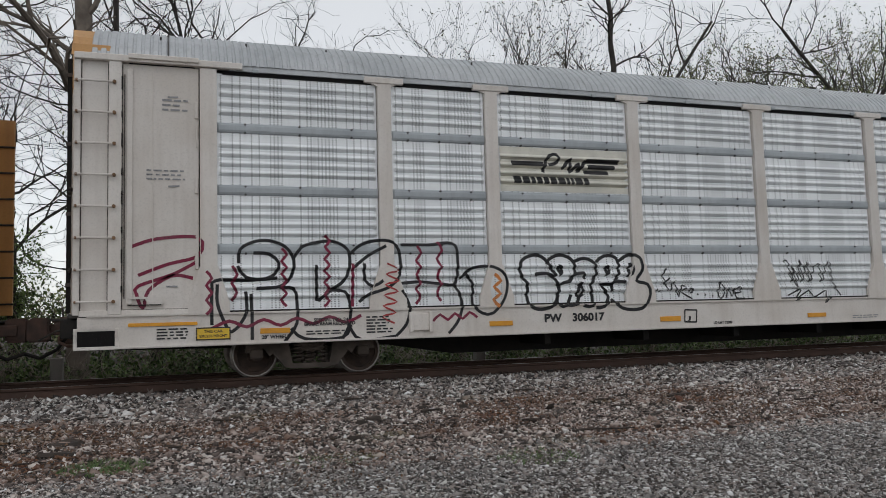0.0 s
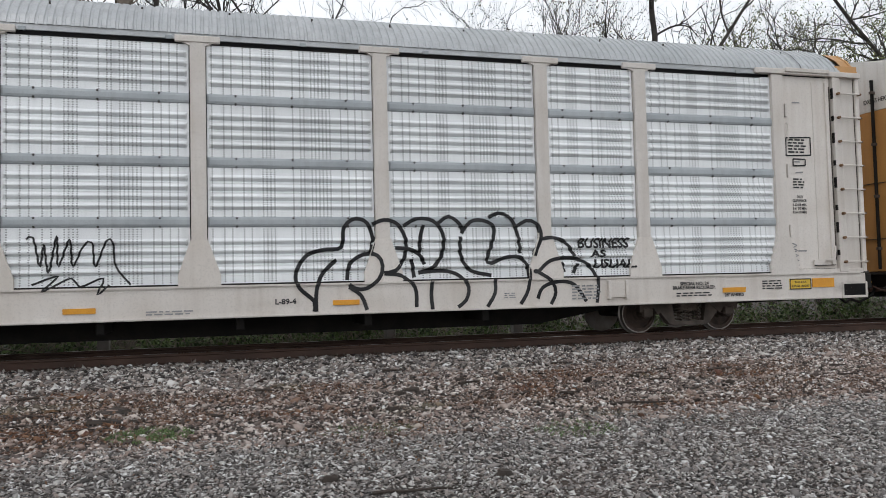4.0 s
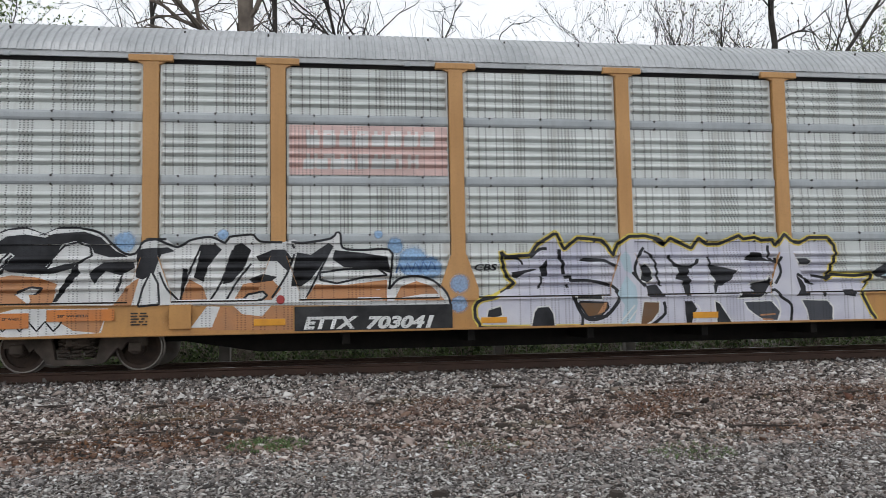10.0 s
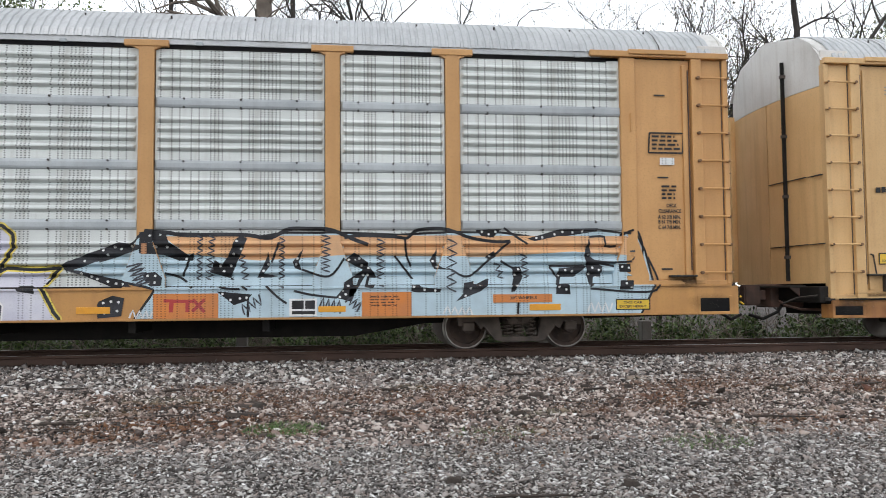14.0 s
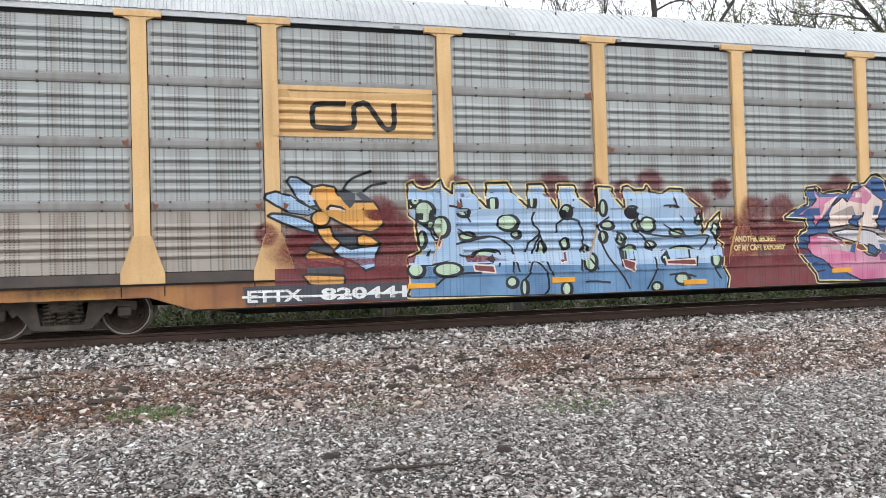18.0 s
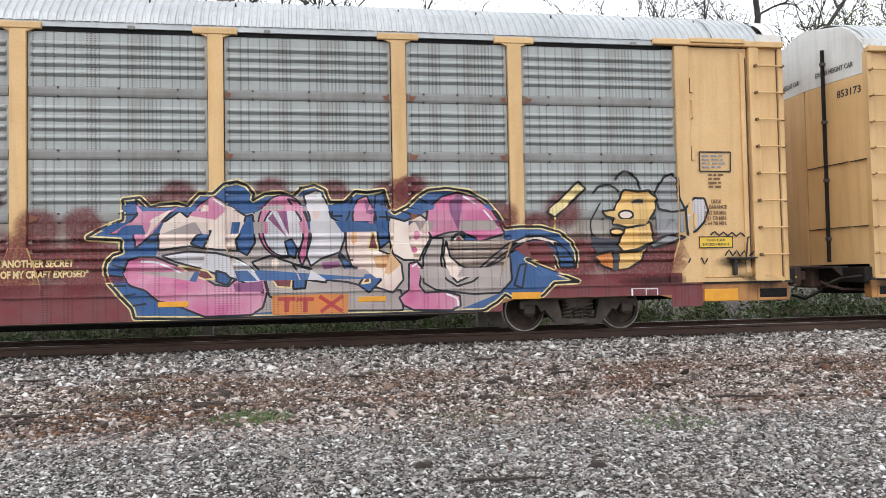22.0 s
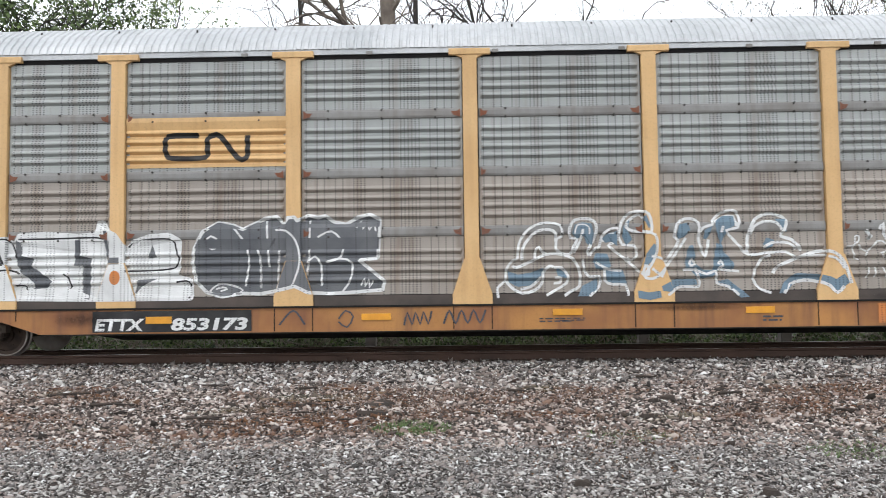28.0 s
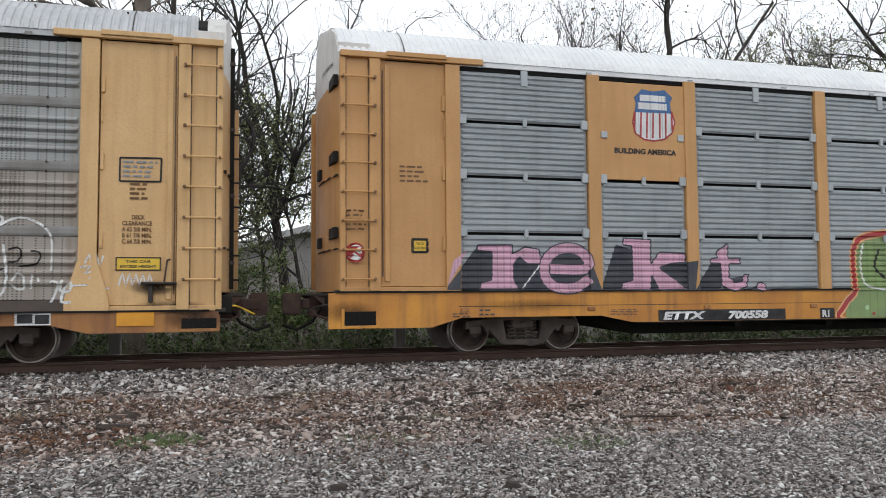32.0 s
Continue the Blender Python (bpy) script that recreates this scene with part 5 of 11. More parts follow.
def side_breaks(style, posts):
    deck = SILL_TOP[style]
    zs = [deck - 0.001, deck + 0.001, deck + 0.029, deck + 0.031]
    if style == "B":
        cuts = (1.06, 2.02, 2.97, 3.89, 4.76)
        for z0, z1 in zip(cuts, cuts[1:]):
            zs += [z0 + z for z, _ in rib_profile(z1 - z0 - 0.05, "B")]
    else:
        for z0, z1 in SECTIONS[style]:
            zs += [z0 + z for z, _ in rib_profile(z1 - z0, style)]
        zs += [1.738, 1.742] if style == "A" else [1.618, 1.502, 0.949, 0.951]
        for z0, z1 in BELTS[style]:
            zs += [z0 + 0.012, z0 + 0.045, z1 - 0.045, z1 - 0.012]
    xs = []
    for p in posts:
        xs += [p - 0.1175, p - 0.1165, p + 0.1165, p + 0.1175]
        if style != "B":
            xs += [p - 0.311, p - 0.309, p + 0.309, p + 0.311, p - 0.22, p + 0.22]
    return sorted(set(round(z, 4) for z in zs)), sorted(xs)


BREAKS = {nm: side_breaks(STYLE.get(nm, "A"), posts_of(nm)) for nm in CARS}
PAINT = {}
LAYER = collections.Counter()


def paint_mat(name, c, holes=0.55):
    if name not in PAINT:
        if name in TWO_TONE:
            PAINT[name] = surface("spray_" + name, c, TWO_TONE[name], 0.5, grain=60, patch=2.2, bump=0.02, holes=holes, rnd=0.0, spec=0.2)
        else:
            PAINT[name] = flat_paint("spray_" + name, c, 0.5, holes)
    return PAINT[name]


COLOURS = dict((("black", (0.012, 0.012, 0.014)), ("maroon_line", (0.22, 0.02, 0.055)), ("red", (0.42, 0.05, 0.05)), ("white", (0.74, 0.75, 0.75)), ("orange", (0.62, 0.22, 0.06)), ("tan", (0.50, 0.24, 0.11)), ("sky", (0.30, 0.50, 0.78)), ("lilac", (0.52, 0.52, 0.62)), ("yellow", (0.72, 0.58, 0.12)), ("ice", (0.48, 0.62, 0.70)), ("peach", (0.72, 0.42, 0.22)), ("maroon", (0.185, 0.045, 0.050)), ("blue", (0.40, 0.51, 0.65)), ("deep_blue", (0.07, 0.16, 0.36)), ("green", (0.42, 0.62, 0.36)), ("pink", (0.50, 0.13, 0.26)), ("cream", (0.76, 0.65, 0.57)), ("bee", (0.70, 0.36, 0.10)), ("slate", (0.06, 0.065, 0.08)), ("rose", (0.66, 0.40, 0.52)), ("steel_blue", (0.13, 0.25, 0.38)), ("teal", (0.34, 0.41, 0.29)), ("moss", (0.24, 0.34, 0.14)), ("fade_pink", (0.76, 0.55, 0.52)), ("fade_white", (0.80, 0.77, 0.76)), ("grey", (0.30, 0.30, 0.31)), ("ink", (0.012, 0.012, 0.014)), ("dull_blue", (0.16, 0.24, 0.31)), ("mid_blue", (0.10, 0.19, 0.33)), ("shade_blue", (0.045, 0.11, 0.27)), ("edge_yellow", (0.74, 0.60, 0.30)), ("pale_green", (0.47, 0.60, 0.45)), ("silver", (0.48, 0.47, 0.50)), ("warm_grey", (0.40, 0.35, 0.33)), ("purple", (0.25, 0.09, 0.20)), ("bee_pale", (0.74, 0.47, 0.17)), ("smoke", (0.115, 0.122, 0.135)), ("soot", (0.02, 0.018, 0.017)), ("dust", (0.33, 0.25, 0.19))))
TWO_TONE = {"pink": (0.58, 0.29, 0.38), "cream": (0.62, 0.46, 0.42), "lilac": (0.66, 0.66, 0.72), "blue": (0.30, 0.44, 0.62), "ink": (0.05, 0.052, 0.06), "warm_grey": (0.33, 0.27, 0.26), "silver": (0.62, 0.58, 0.60), "smoke": (0.17, 0.175, 0.185), "mid_blue": (0.17, 0.30, 0.48)}
for _n, _c in COLOURS.items():
    paint_mat(_n, _c)
for _n, _c in (("plate_black", (0.02, 0.02, 0.022)), ("plate_brown", (0.17, 0.09, 0.04)), ("plate_cream", (0.72, 0.70, 0.62))):
    paint_mat(_n, _c, 0.0)


def mist_mat(name, c, dense=0.8, edge=0.25):
    """Overspray: paint that thins out towards the rim of its patch and in small flecks."""
    key = ("mist", name, dense, edge)
    if key in PAINT:
        return PAINT[key]
    m, n, l, p = node_mat("overspray_" + name)
    tc = n.new("ShaderNodeTexCoord")
    mp = n.new("ShaderNodeMapping")
    mp.inputs["Location"].default_value, mp.inputs["Scale"].default_value = (-1, 0, -1), (2, 0, 2)
    l.new(tc.outputs["Generated"], mp.inputs["Vector"])
    ln = n.new("ShaderNodeVectorMath")
    ln.operation = "LENGTH"
    l.new(mp.outputs[0], ln.inputs[0])
    rim = math_node(n, l, "ADD", ln.outputs["Value"], math_node(n, l, "MULTIPLY", math_node(n, l, "SUBTRACT", noise_node(n, l, 5.0, 4.0), 0.5), 0.30))
    body = math_node(n, l, "SUBTRACT", 1.0, ramp(n, l, rim, 1.0 - edge - 0.08, 0.96))
    fleck = math_node(n, l, "ADD", math_node(n, l, "MULTIPLY", ramp(n, l, noise_node(n, l, 26.0, 4.0), 0.35, 0.6), 0.35), 0.65)
    l.new(math_node(n, l, "MULTIPLY", math_node(n, l, "MULTIPLY", body, fleck), dense), p.inputs["Alpha"])
    p.inputs["Base Color"].default_value = (*c, 1)
    p.inputs["Roughness"].default_value = 0.6
    p.inputs["Specular IOR Level"].default_value = 0.2
    PAINT[key] = m
    return m


class Piece:
    """Paint of several colours laid over one car side, following its ribs."""

    def __init__(self, car, name, label, style=None):
        self.car, self.name, self.label, self.sheets, self.joined, self.small = car, name, label, [], False, {}
        self.style = style or STYLE.get(car, "A")

    def sheet(self, colour, bm):
        LAYER[self.car] += 0 if self.joined else 1
        lift = 0.004 + 0.00005 * LAYER[self.car]
        zs, xs = BREAKS[self.car]
        lo = Vector((min(v.co.x for v in bm.verts), 0, min(v.co.z for v in bm.verts)))
        hi = Vector((max(v.co.x for v in bm.verts), 0, max(v.co.z for v in bm.verts)))
        low, arch = (v + 0.006 for v in SILL_LOW[self.style])

        def cut(co, no, **kw):
            bmesh.ops.bisect_plane(bm, geom=bm.verts[:] + bm.edges[:] + bm.faces[:], plane_co=co, plane_no=no, **kw)
        if lo.z < low:
            cut((0, 0, low), (0, 0, 1), clear_inner=True)
        if self.style != "A" and lo.z < arch:
            for s in (-10.1, 10.1):
                if lo.x < s + 1.5 and hi.x > s - 1.5:
                    cut((0, 0, arch), (0, 0, 1))
                    for x in (s - 1.45, s + 1.45):
                        cut((x, 0, 0), (1, 0, 0))
                    bmesh.ops.delete(bm, geom=[f for f in bm.faces if f.calc_center_median().z < arch and abs(f.calc_center_median().x - s) < 1.45], context="FACES")
        if not bm.faces:
            bm.free()
            return
        for z in zs:
            if lo.z < z < hi.z:
                bmesh.ops.bisect_plane(bm, geom=bm.verts[:] + bm.edges[:] + bm.faces[:], plane_co=(0, 0, z), plane_no=(0, 0, 1), dist=1e-5)
        for x in xs:
            if lo.x < x < hi.x:
                bmesh.ops.bisect_plane(bm, geom=bm.verts[:] + bm.edges[:] + bm.faces[:], plane_co=(x, 0, 0), plane_no=(1, 0, 0), dist=1e-5)
        posts = posts_of(self.car)
        knee, top = SILL_TOP[self.style] + 0.18, 1.74 if self.style == "A" else 1.50
        for p in posts if self.style != "B" and lo.z < top else ():
            if lo.x < p + 0.31 and hi.x > p - 0.31:
                cut((0, 0, knee), (0, 0, 1))
                for k in (-1, 1):
                    for d in (-0.003, 0.003):
                        cut((p + k * (0.31 + d), 0, knee), (top - knee, 0, k * 0.19))
        for v in bm.verts:
            v.co.y = side_face(v.co.x, v.co.z, self.style, posts) - lift
        me = bpy.data.meshes.new(self.name)
        bm.to_mesh(me)
        bm.free()
        if self.joined:
            self.small.setdefault(colour, bmesh.new()).from_mesh(me)
            bpy.data.meshes.remove(me)
        else:
            me.materials.append(PAINT[colour] if isinstance(colour, str) else colour)
            self.sheets.append(me)

    def line(self, colour, w, pts, closed=False, taper=False):
        """A brush line through the points, rounded by a spline."""
        P = [Vector((x, z)) for x, z in pts]
        w = max(w * (1.2 if colour == "black" else 1.0), 0.026)
        n, Q = len(P), []
        if n == 2:
            P.insert(1, (P[0] + P[1]) / 2)
            n = 3
        for i in range(n if closed else n - 1):
            a, b, c, d = (P[(i + k) % n] if closed else P[min(max(i + k, 0), n - 1)] for k in (-1, 0, 1, 2))
            m = max(2, int((c - b).length / 0.07))
            for k in range(m):
                u = k / m
                Q.append(0.5 * (2 * b + (c - a) * u + (2 * a - 5 * b + 4 * c - d) * u**2 + (3 * b - a - 3 * c + d) * u**3))
        if not closed:
            Q.append(P[-1])
        bm = bmesh.new()
        rows, N = [], len(Q)
        for i, q in enumerate(Q):
            t = (Q[(i + 1) % N] if closed or i < N - 1 else q) - (Q[i - 1] if closed or i else q)
            t = t.normalized() if t.length > 1e-6 else Vector((1, 0))
            o = Vector((-t.y, t.x)) * w / 2
            rows.append((bm.verts.new((q.x + o.x, 0, q.y + o.y)), bm.verts.new((q.x - o.x, 0, q.y - o.y))))
        for a, b in zip(rows, rows[1:] + (rows[:1] if closed else [])):
            bm.faces.new((a[0], a[1], b[1], b[0]))
        self.sheet(colour, bm)

    def fill(self, colour, pts, rim=None, w=0.03, smooth=False):
        """A filled outline, with a rim line of another colour if wanted."""
        bm = bmesh.new()
        vs = [bm.verts.new((x, 0, z)) for x, z in pts]
        f = bm.faces.new(vs)
        bm.normal_update()
        bmesh.ops.triangulate(bm, faces=[f], ngon_method="EAR_CLIP")
        self.sheet(colour, bm)
        if rim:
            if smooth:
                self.line(rim, w, pts, True)
            else:
                self.edge(rim, w, pts)

    def edge(self, colour, w, pts):
        """A line with sharp corners round an outline."""
        n = len(pts)
        dense = []
        for i in range(n):
            (a, b), (c, d) = pts[i], pts[(i + 1) % n]
            dense += [(a + (c - a) * k, b + (d - b) * k) for k in (0.06, 0.35, 0.65, 0.94)]
        self.line(colour, w, dense, True)

    def oval(self, colour, x, z, rx, rz, rim=None, w=0.025, tilt=0.0):
        c, s = math.cos(tilt), math.sin(tilt)
        pts = []
        for k in range(18):
            a = k * math.pi / 9
            u, v = rx * math.cos(a), rz * math.sin(a)
            pts.append((x + u * c - v * s, z + u * s + v * c))
        self.fill(colour, pts, rim, w, True)

    def mist(self, colour, x, z, rx, rz, dense=0.8, edge=0.25):
        """A soft-edged patch of overspray."""
        pts = [(x + rx * math.cos(k * math.pi / 10), z + rz * math.sin(k * math.pi / 10)) for k in range(20)]
        self.fill(mist_mat(colour, COLOURS[colour], dense, edge), pts)

    def zigzag(self, colour, w, a, b, amp, n):
        a, b = Vector(a), Vector(b)
        d = (b - a).normalized()
        o = Vector((-d.y, d.x)) * amp
        self.line(colour, w, [tuple(a + (b - a) * k / n + (o if k % 2 else -o)) for k in range(n + 1)])

    def text(self, colour, words, x, z, h, width=None, bold=0.0, shear=0.0, rise=0.0):
        """Words from the built-in font; h is the height of a capital."""
        cu = bpy.data.curves.new("words", "FONT")
        cu.body, cu.size, cu.offset, cu.shear, cu.resolution_u = words, h / 0.70, max(bold, 0.045 * h), shear, 3
        ob = bpy.data.objects.new("words", cu)
        me = bpy.data.meshes.new_from_object(ob)
        bm = bmesh.new()
        bm.from_mesh(me)
        bpy.data.objects.remove(ob)
        bpy.data.meshes.remove(me)
        bpy.data.curves.remove(cu)
        if not bm.verts:
            return
        span = max(v.co.x for v in bm.verts) or 1.0
        k = width / span if width else 1.0
        for v in bm.verts:
            v.co = (x + v.co.x * k, 0, z + v.co.y + rise * v.co.x * k)
        self.sheet(colour, bm)

    def bars(self, colour, x, z, w, h, rows=3, seed=0, gap=0.5):
        """Lines of writing too small to read: short plain bars."""
        r = random.Random(seed)
        step = h / rows
        self.joined = True
        for i in range(rows):
            u, top = x, z + h - i * step
            end = x + w * r.uniform(0.75, 1.0)
            while u < end - 0.02:
                n = min(r.uniform(0.05, 0.16), end - u)
                self.fill(colour, [(u, top - step * gap), (u + n, top - step * gap), (u + n, top), (u, top)])
                u += n + 0.03
        self.joined = False

    def rect(self, colour, x0, x1, z0, z1, rim=None, w=0.02):
        self.fill(colour, [(x0, z0), (x1, z0), (x1, z1), (x0, z1)], rim, w)

    def done(self):
        """The first sheet of paint is the part; the others lie on it as its sub-parts."""
        base = None
        for colour, bm in self.small.items():
            me = bpy.data.meshes.new(self.name)
            bm.to_mesh(me)
            bm.free()
            me.materials.append(PAINT[colour])
            ob = new("small_writing", me)
            ob.parent = CARS[self.car][0]
            tagged(ob, "lines of small stencilled writing", kind="stuff")
        for me in self.sheets:
            ob = new(self.name if base is None else "paint_stroke", me)
            ob.parent = base or CARS[self.car][0]
            if base is None:
                base = tagged(ob, self.label)

# spray paint, car by car


def paint_white_car():
    g = Piece("white_rail_car", "spray_painted_outline", "thin black spray-paint letter outlines")
    g.line("black", 0.042, ((-11.27, 1.79), (-11.25, 2), (-11.05, 2.12), (-10.8, 2.14), (-10.56, 2.04), (-10.43, 1.83), (-10.48, 1.58), (-10.65, 1.43), (-11.01, 1.4)))
    g.line("black", 0.042, ((-11.05, 1.95), (-10.81, 1.93), (-10.66, 1.79), (-10.73, 1.62), (-10.93, 1.54), (-11.17, 1.58), (-11.29, 1.75)))
    g.line("black", 0.042, ((-10.69, 1.56), (-11.13, 1.53), (-11.61, 1.53), (-11.67, 1.39), (-11.67, 0.86)))
    g.line("black", 0.042, ((-11.59, 1.47), (-11.59, 1.18), (-11.49, 0.9), (-11.42, 0.77)))
    g.line("black", 0.042, ((-11.17, 1.36), (-11.16, 1.05), (-11.3, 0.81), (-11.4, 0.75)))
    g.line("black", 0.042, ((-11.09, 1.32), (-11.08, 1.01), (-11.08, 0.62)))
    g.line("black", 0.042, ((-10.65, 1.41), (-10.44, 1.39), (-10.39, 1.2), (-10.4, 0.86), (-10.49, 0.7), (-10.59, 0.58)))
    g.line("black", 0.042, ((-10.43, 1.87), (-10.31, 2.04), (-10.05, 2.12), (-9.79, 2.13), (-9.58, 2), (-9.54, 1.78), (-9.63, 1.52), (-9.85, 1.36), (-10.06, 1.19)))
    g.line("black", 0.042, ((-10.08, 1.76), (-10.08, 1.19)))
    g.line("black", 0.042, ((-9.85, 1.36), (-9.63, 1.33), (-9.55, 1.14), (-9.58, 0.8), (-9.69, 0.59)))
    g.line("black", 0.042, ((-9.56, 1.91), (-9.36, 2.08), (-9.09, 2.15), (-8.82, 2.11), (-8.71, 1.91), (-8.72, 1.6), (-8.92, 1.39), (-9.24, 1.28), (-9.4, 1.16)))
    g.line("black", 0.042, ((-8.95, 2.06), (-9.23, 1.91), (-9.47, 1.72)))
    g.line("black", 0.042, ((-9.3, 1.78), (-9.3, 1.52), (-9.17, 1.41), (-9.01, 1.5)))
    g.line("black", 0.042, ((-8.7, 2.08), (-8.22, 2.08), (-7.75, 2.07), (-7.75, 1.46), (-8.05, 1.44), (-8.37, 1.47), (-8.7, 1.45)))
    g.line("black", 0.042, ((-7.77, 1.41), (-7.65, 1.14), (-7.73, 0.83), (-7.91, 0.61)))
    g.line("black", 0.042, ((-8.7, 1.34), (-8.57, 1.12), (-8.62, 0.81), (-8.81, 0.6)))
    g.line("black", 0.042, ((-10.49, 0.78), (-10.28, 0.61), (-9.69, 0.61), (-9.55, 0.8)))
    g.line("black", 0.042, ((-9.56, 0.75), (-9.38, 0.56), (-8.81, 0.6)))
    g.line("black", 0.042, ((-7.67, 1.52), (-7.47, 1.68), (-7.17, 1.72), (-6.93, 1.63), (-6.84, 1.45), (-6.9, 1.17), (-7.1, 0.93), (-7.3, 0.93), (-7.46, 1.09), (-7.45, 1.41), (-7.57, 1.59)))
    g.line("maroon_line", 0.05, ((-12.86, 2.02), (-12.45, 2.16), (-11.86, 2.18), (-11.86, 1.91), (-12.3, 1.78), (-12.71, 1.62)))
    g.line("maroon_line", 0.05, ((-11.86, 1.83), (-12.23, 1.63), (-12.71, 1.46), (-12.73, 1.34), (-12.64, 1.13), (-12.56, 1.4), (-12.23, 1.61), (-11.94, 1.57)))
    g.line("maroon_line", 0.05, ((-9.49, 1.78), (-9.51, 1.09)))
    g.zigzag("maroon_line", 0.045, (-10.58, 2.02), (-10.59, 1.12), 0.04, 9)
    g.zigzag("maroon_line", 0.045, (-9.9, 2.23), (-9.92, 1.1), 0.04, 12)
    g.zigzag("maroon_line", 0.045, (-8.38, 2.06), (-8.41, 1.11), 0.04, 8)
    g.zigzag("maroon_line", 0.045, (-8.02, 2.13), (-8.05, 1.15), 0.04, 7)
    g.zigzag("maroon_line", 0.045, (-11.71, 1.67), (-11.71, 1.02), 0.04, 6)
    g.zigzag("maroon_line", 0.045, (-11.33, 1.75), (-11.34, 1.22), 0.04, 4)
    g.zigzag("maroon_line", 0.05, (-11.67, 0.86), (-9.38, 0.9), 0.05, 9)
    g.zigzag("maroon_line", 0.045, (-8.18, 0.87), (-7.4, 0.91), 0.05, 6)
    g.zigzag("red", 0.03, (-8.83, 1.76), (-8.94, 0.82), 0.11, 11)
    g.oval("white", -7.04, 1.33, 0.11, 0.253)
    g.zigzag("orange", 0.06, (-7.01, 1.58), (-7.05, 1.04), 0.06, 5)
    g.done()
    g = Piece("white_rail_car", "spray_painted_bubble_word", "round black bubble lettering in spray paint")
    g.line("black", 0.05, ((-5.88, 1.53), (-6.08, 1.83), (-6.29, 1.91), (-6.53, 1.81), (-6.56, 1.58), (-6.43, 1.4), (-6.46, 1.23), (-6.39, 1.02), (-6.18, 0.97), (-5.94, 1.05), (-5.84, 1.27), (-5.9, 1.48), (-6.06, 1.59), (-6.3, 1.57)))
    g.line("black", 0.05, ((-6.06, 1.74), (-6.01, 1.83), (-5.81, 1.91), (-5.57, 1.83), (-5.51, 1.61), (-5.64, 1.44), (-5.81, 1.39), (-5.87, 1.05), (-5.7, 1.03), (-5.6, 1.22)))
    g.line("black", 0.05, ((-5.84, 1.72), (-5.76, 1.68), (-5.8, 1.55), (-5.84, 1.72)))
    g.line("black", 0.05, ((-5.55, 1.78), (-5.32, 1.85), (-5.11, 1.76), (-5.09, 1.56), (-5.2, 1.39), (-5.19, 1.01), (-5.39, 1.02)))
    g.line("black", 0.05, ((-5.51, 1.57), (-5.34, 1.59), (-5.32, 1.48)))
    g.line("black", 0.05, ((-5.39, 1.43), (-5.5, 1.19), (-5.38, 1.21), (-5.39, 1.43)))
    g.line("black", 0.05, ((-5.68, 1.03), (-5.51, 1.04), (-5.45, 1.17)))
    g.line("black", 0.05, ((-5.08, 1.78), (-4.92, 1.89), (-4.67, 1.85), (-4.64, 1.56), (-4.8, 1.38), (-5, 1.38), (-4.86, 1.16), (-4.97, 0.99), (-5.14, 0.97)))
    g.line("black", 0.05, ((-4.88, 1.71), (-4.81, 1.65), (-4.89, 1.54), (-4.88, 1.71)))
    g.line("black", 0.05, ((-4.62, 1.8), (-4.41, 1.91), (-4.21, 1.85), (-4.17, 1.64), (-4.31, 1.44), (-4.08, 1.37), (-4.03, 1.19), (-4.15, 0.97), (-4.36, 0.92), (-4.62, 0.96), (-4.81, 1.12)))
    g.line("black", 0.05, ((-4.4, 1.76), (-4.35, 1.64), (-4.43, 1.53), (-4.4, 1.76)))
    g.line("black", 0.05, ((-4.49, 1.42), (-4.74, 1.42), (-4.8, 1.25)))
    g.done()
    g = Piece("white_rail_car", "marker_tag", "small black handwritten scrawl")
    g.line("black", 0.024, ((-3.59, 1.66), (-3.71, 1.55), (-3.61, 1.25)))
    g.line("black", 0.024, ((-3.55, 1.48), (-3.7, 1.39), (-3.61, 1.36)))
    g.line("black", 0.024, ((-3.56, 1.25), (-3.47, 1.41), (-3.4, 1.16)))
    g.line("black", 0.024, ((-3.38, 1.13), (-3.31, 1.34), (-3.22, 1.29), (-3.32, 1.22), (-3.08, 1.09)))
    g.line("black", 0.024, ((-3.13, 1.29), (-3.04, 1.24), (-3.12, 1.2), (-3.13, 1.29)))
    g.line("black", 0.024, ((-2.43, 1.4), (-2.51, 1.21), (-2.45, 1.08), (-2.35, 1.21), (-2.43, 1.4)))
    g.line("black", 0.024, ((-2.32, 1.09), (-2.27, 1.28), (-2.19, 1.11), (-2.14, 1.27)))
    g.line("black", 0.024, ((-2.12, 1.18), (-1.98, 1.2), (-2.01, 1.3), (-2.12, 1.23), (-2.09, 1.09), (-1.96, 1.08)))
    g.line("black", 0.024, ((-0.95, 1.76), (-0.86, 1.79), (-0.77, 1.37), (-0.72, 1.69), (-0.66, 1.28), (-0.55, 1.81), (-0.53, 1.37), (-0.38, 1.76), (-0.34, 1.37), (-0.2, 1.66), (-0.08, 1.71), (-0.04, 1.36), (0.11, 1.73), (0.2, 1.71), (0.24, 1.36), (0.44, 1.09)))
    g.line("black", 0.024, ((-0.88, 1.11), (-0.54, 1.23), (-0.74, 1.01), (-0.36, 1.2), (-0.25, 1.07), (0.07, 1.19), (-0.01, 0.95), (0.15, 1.09)))
    g.oval("black", -3.85, 1.26, 0.019, 0.019)
    g.oval("black", -3.78, 1.24, 0.019, 0.019)
    g.oval("black", -2.96, 1.17, 0.019, 0.019)
    g.oval("black", -2.79, 1.16, 0.019, 0.019)
    g.oval("black", -2.63, 1.14, 0.019, 0.019)
    g.oval("black", -1.92, 1.08, 0.019, 0.019)
    g.oval("black", -1.81, 1.07, 0.019, 0.019)
    g.done()
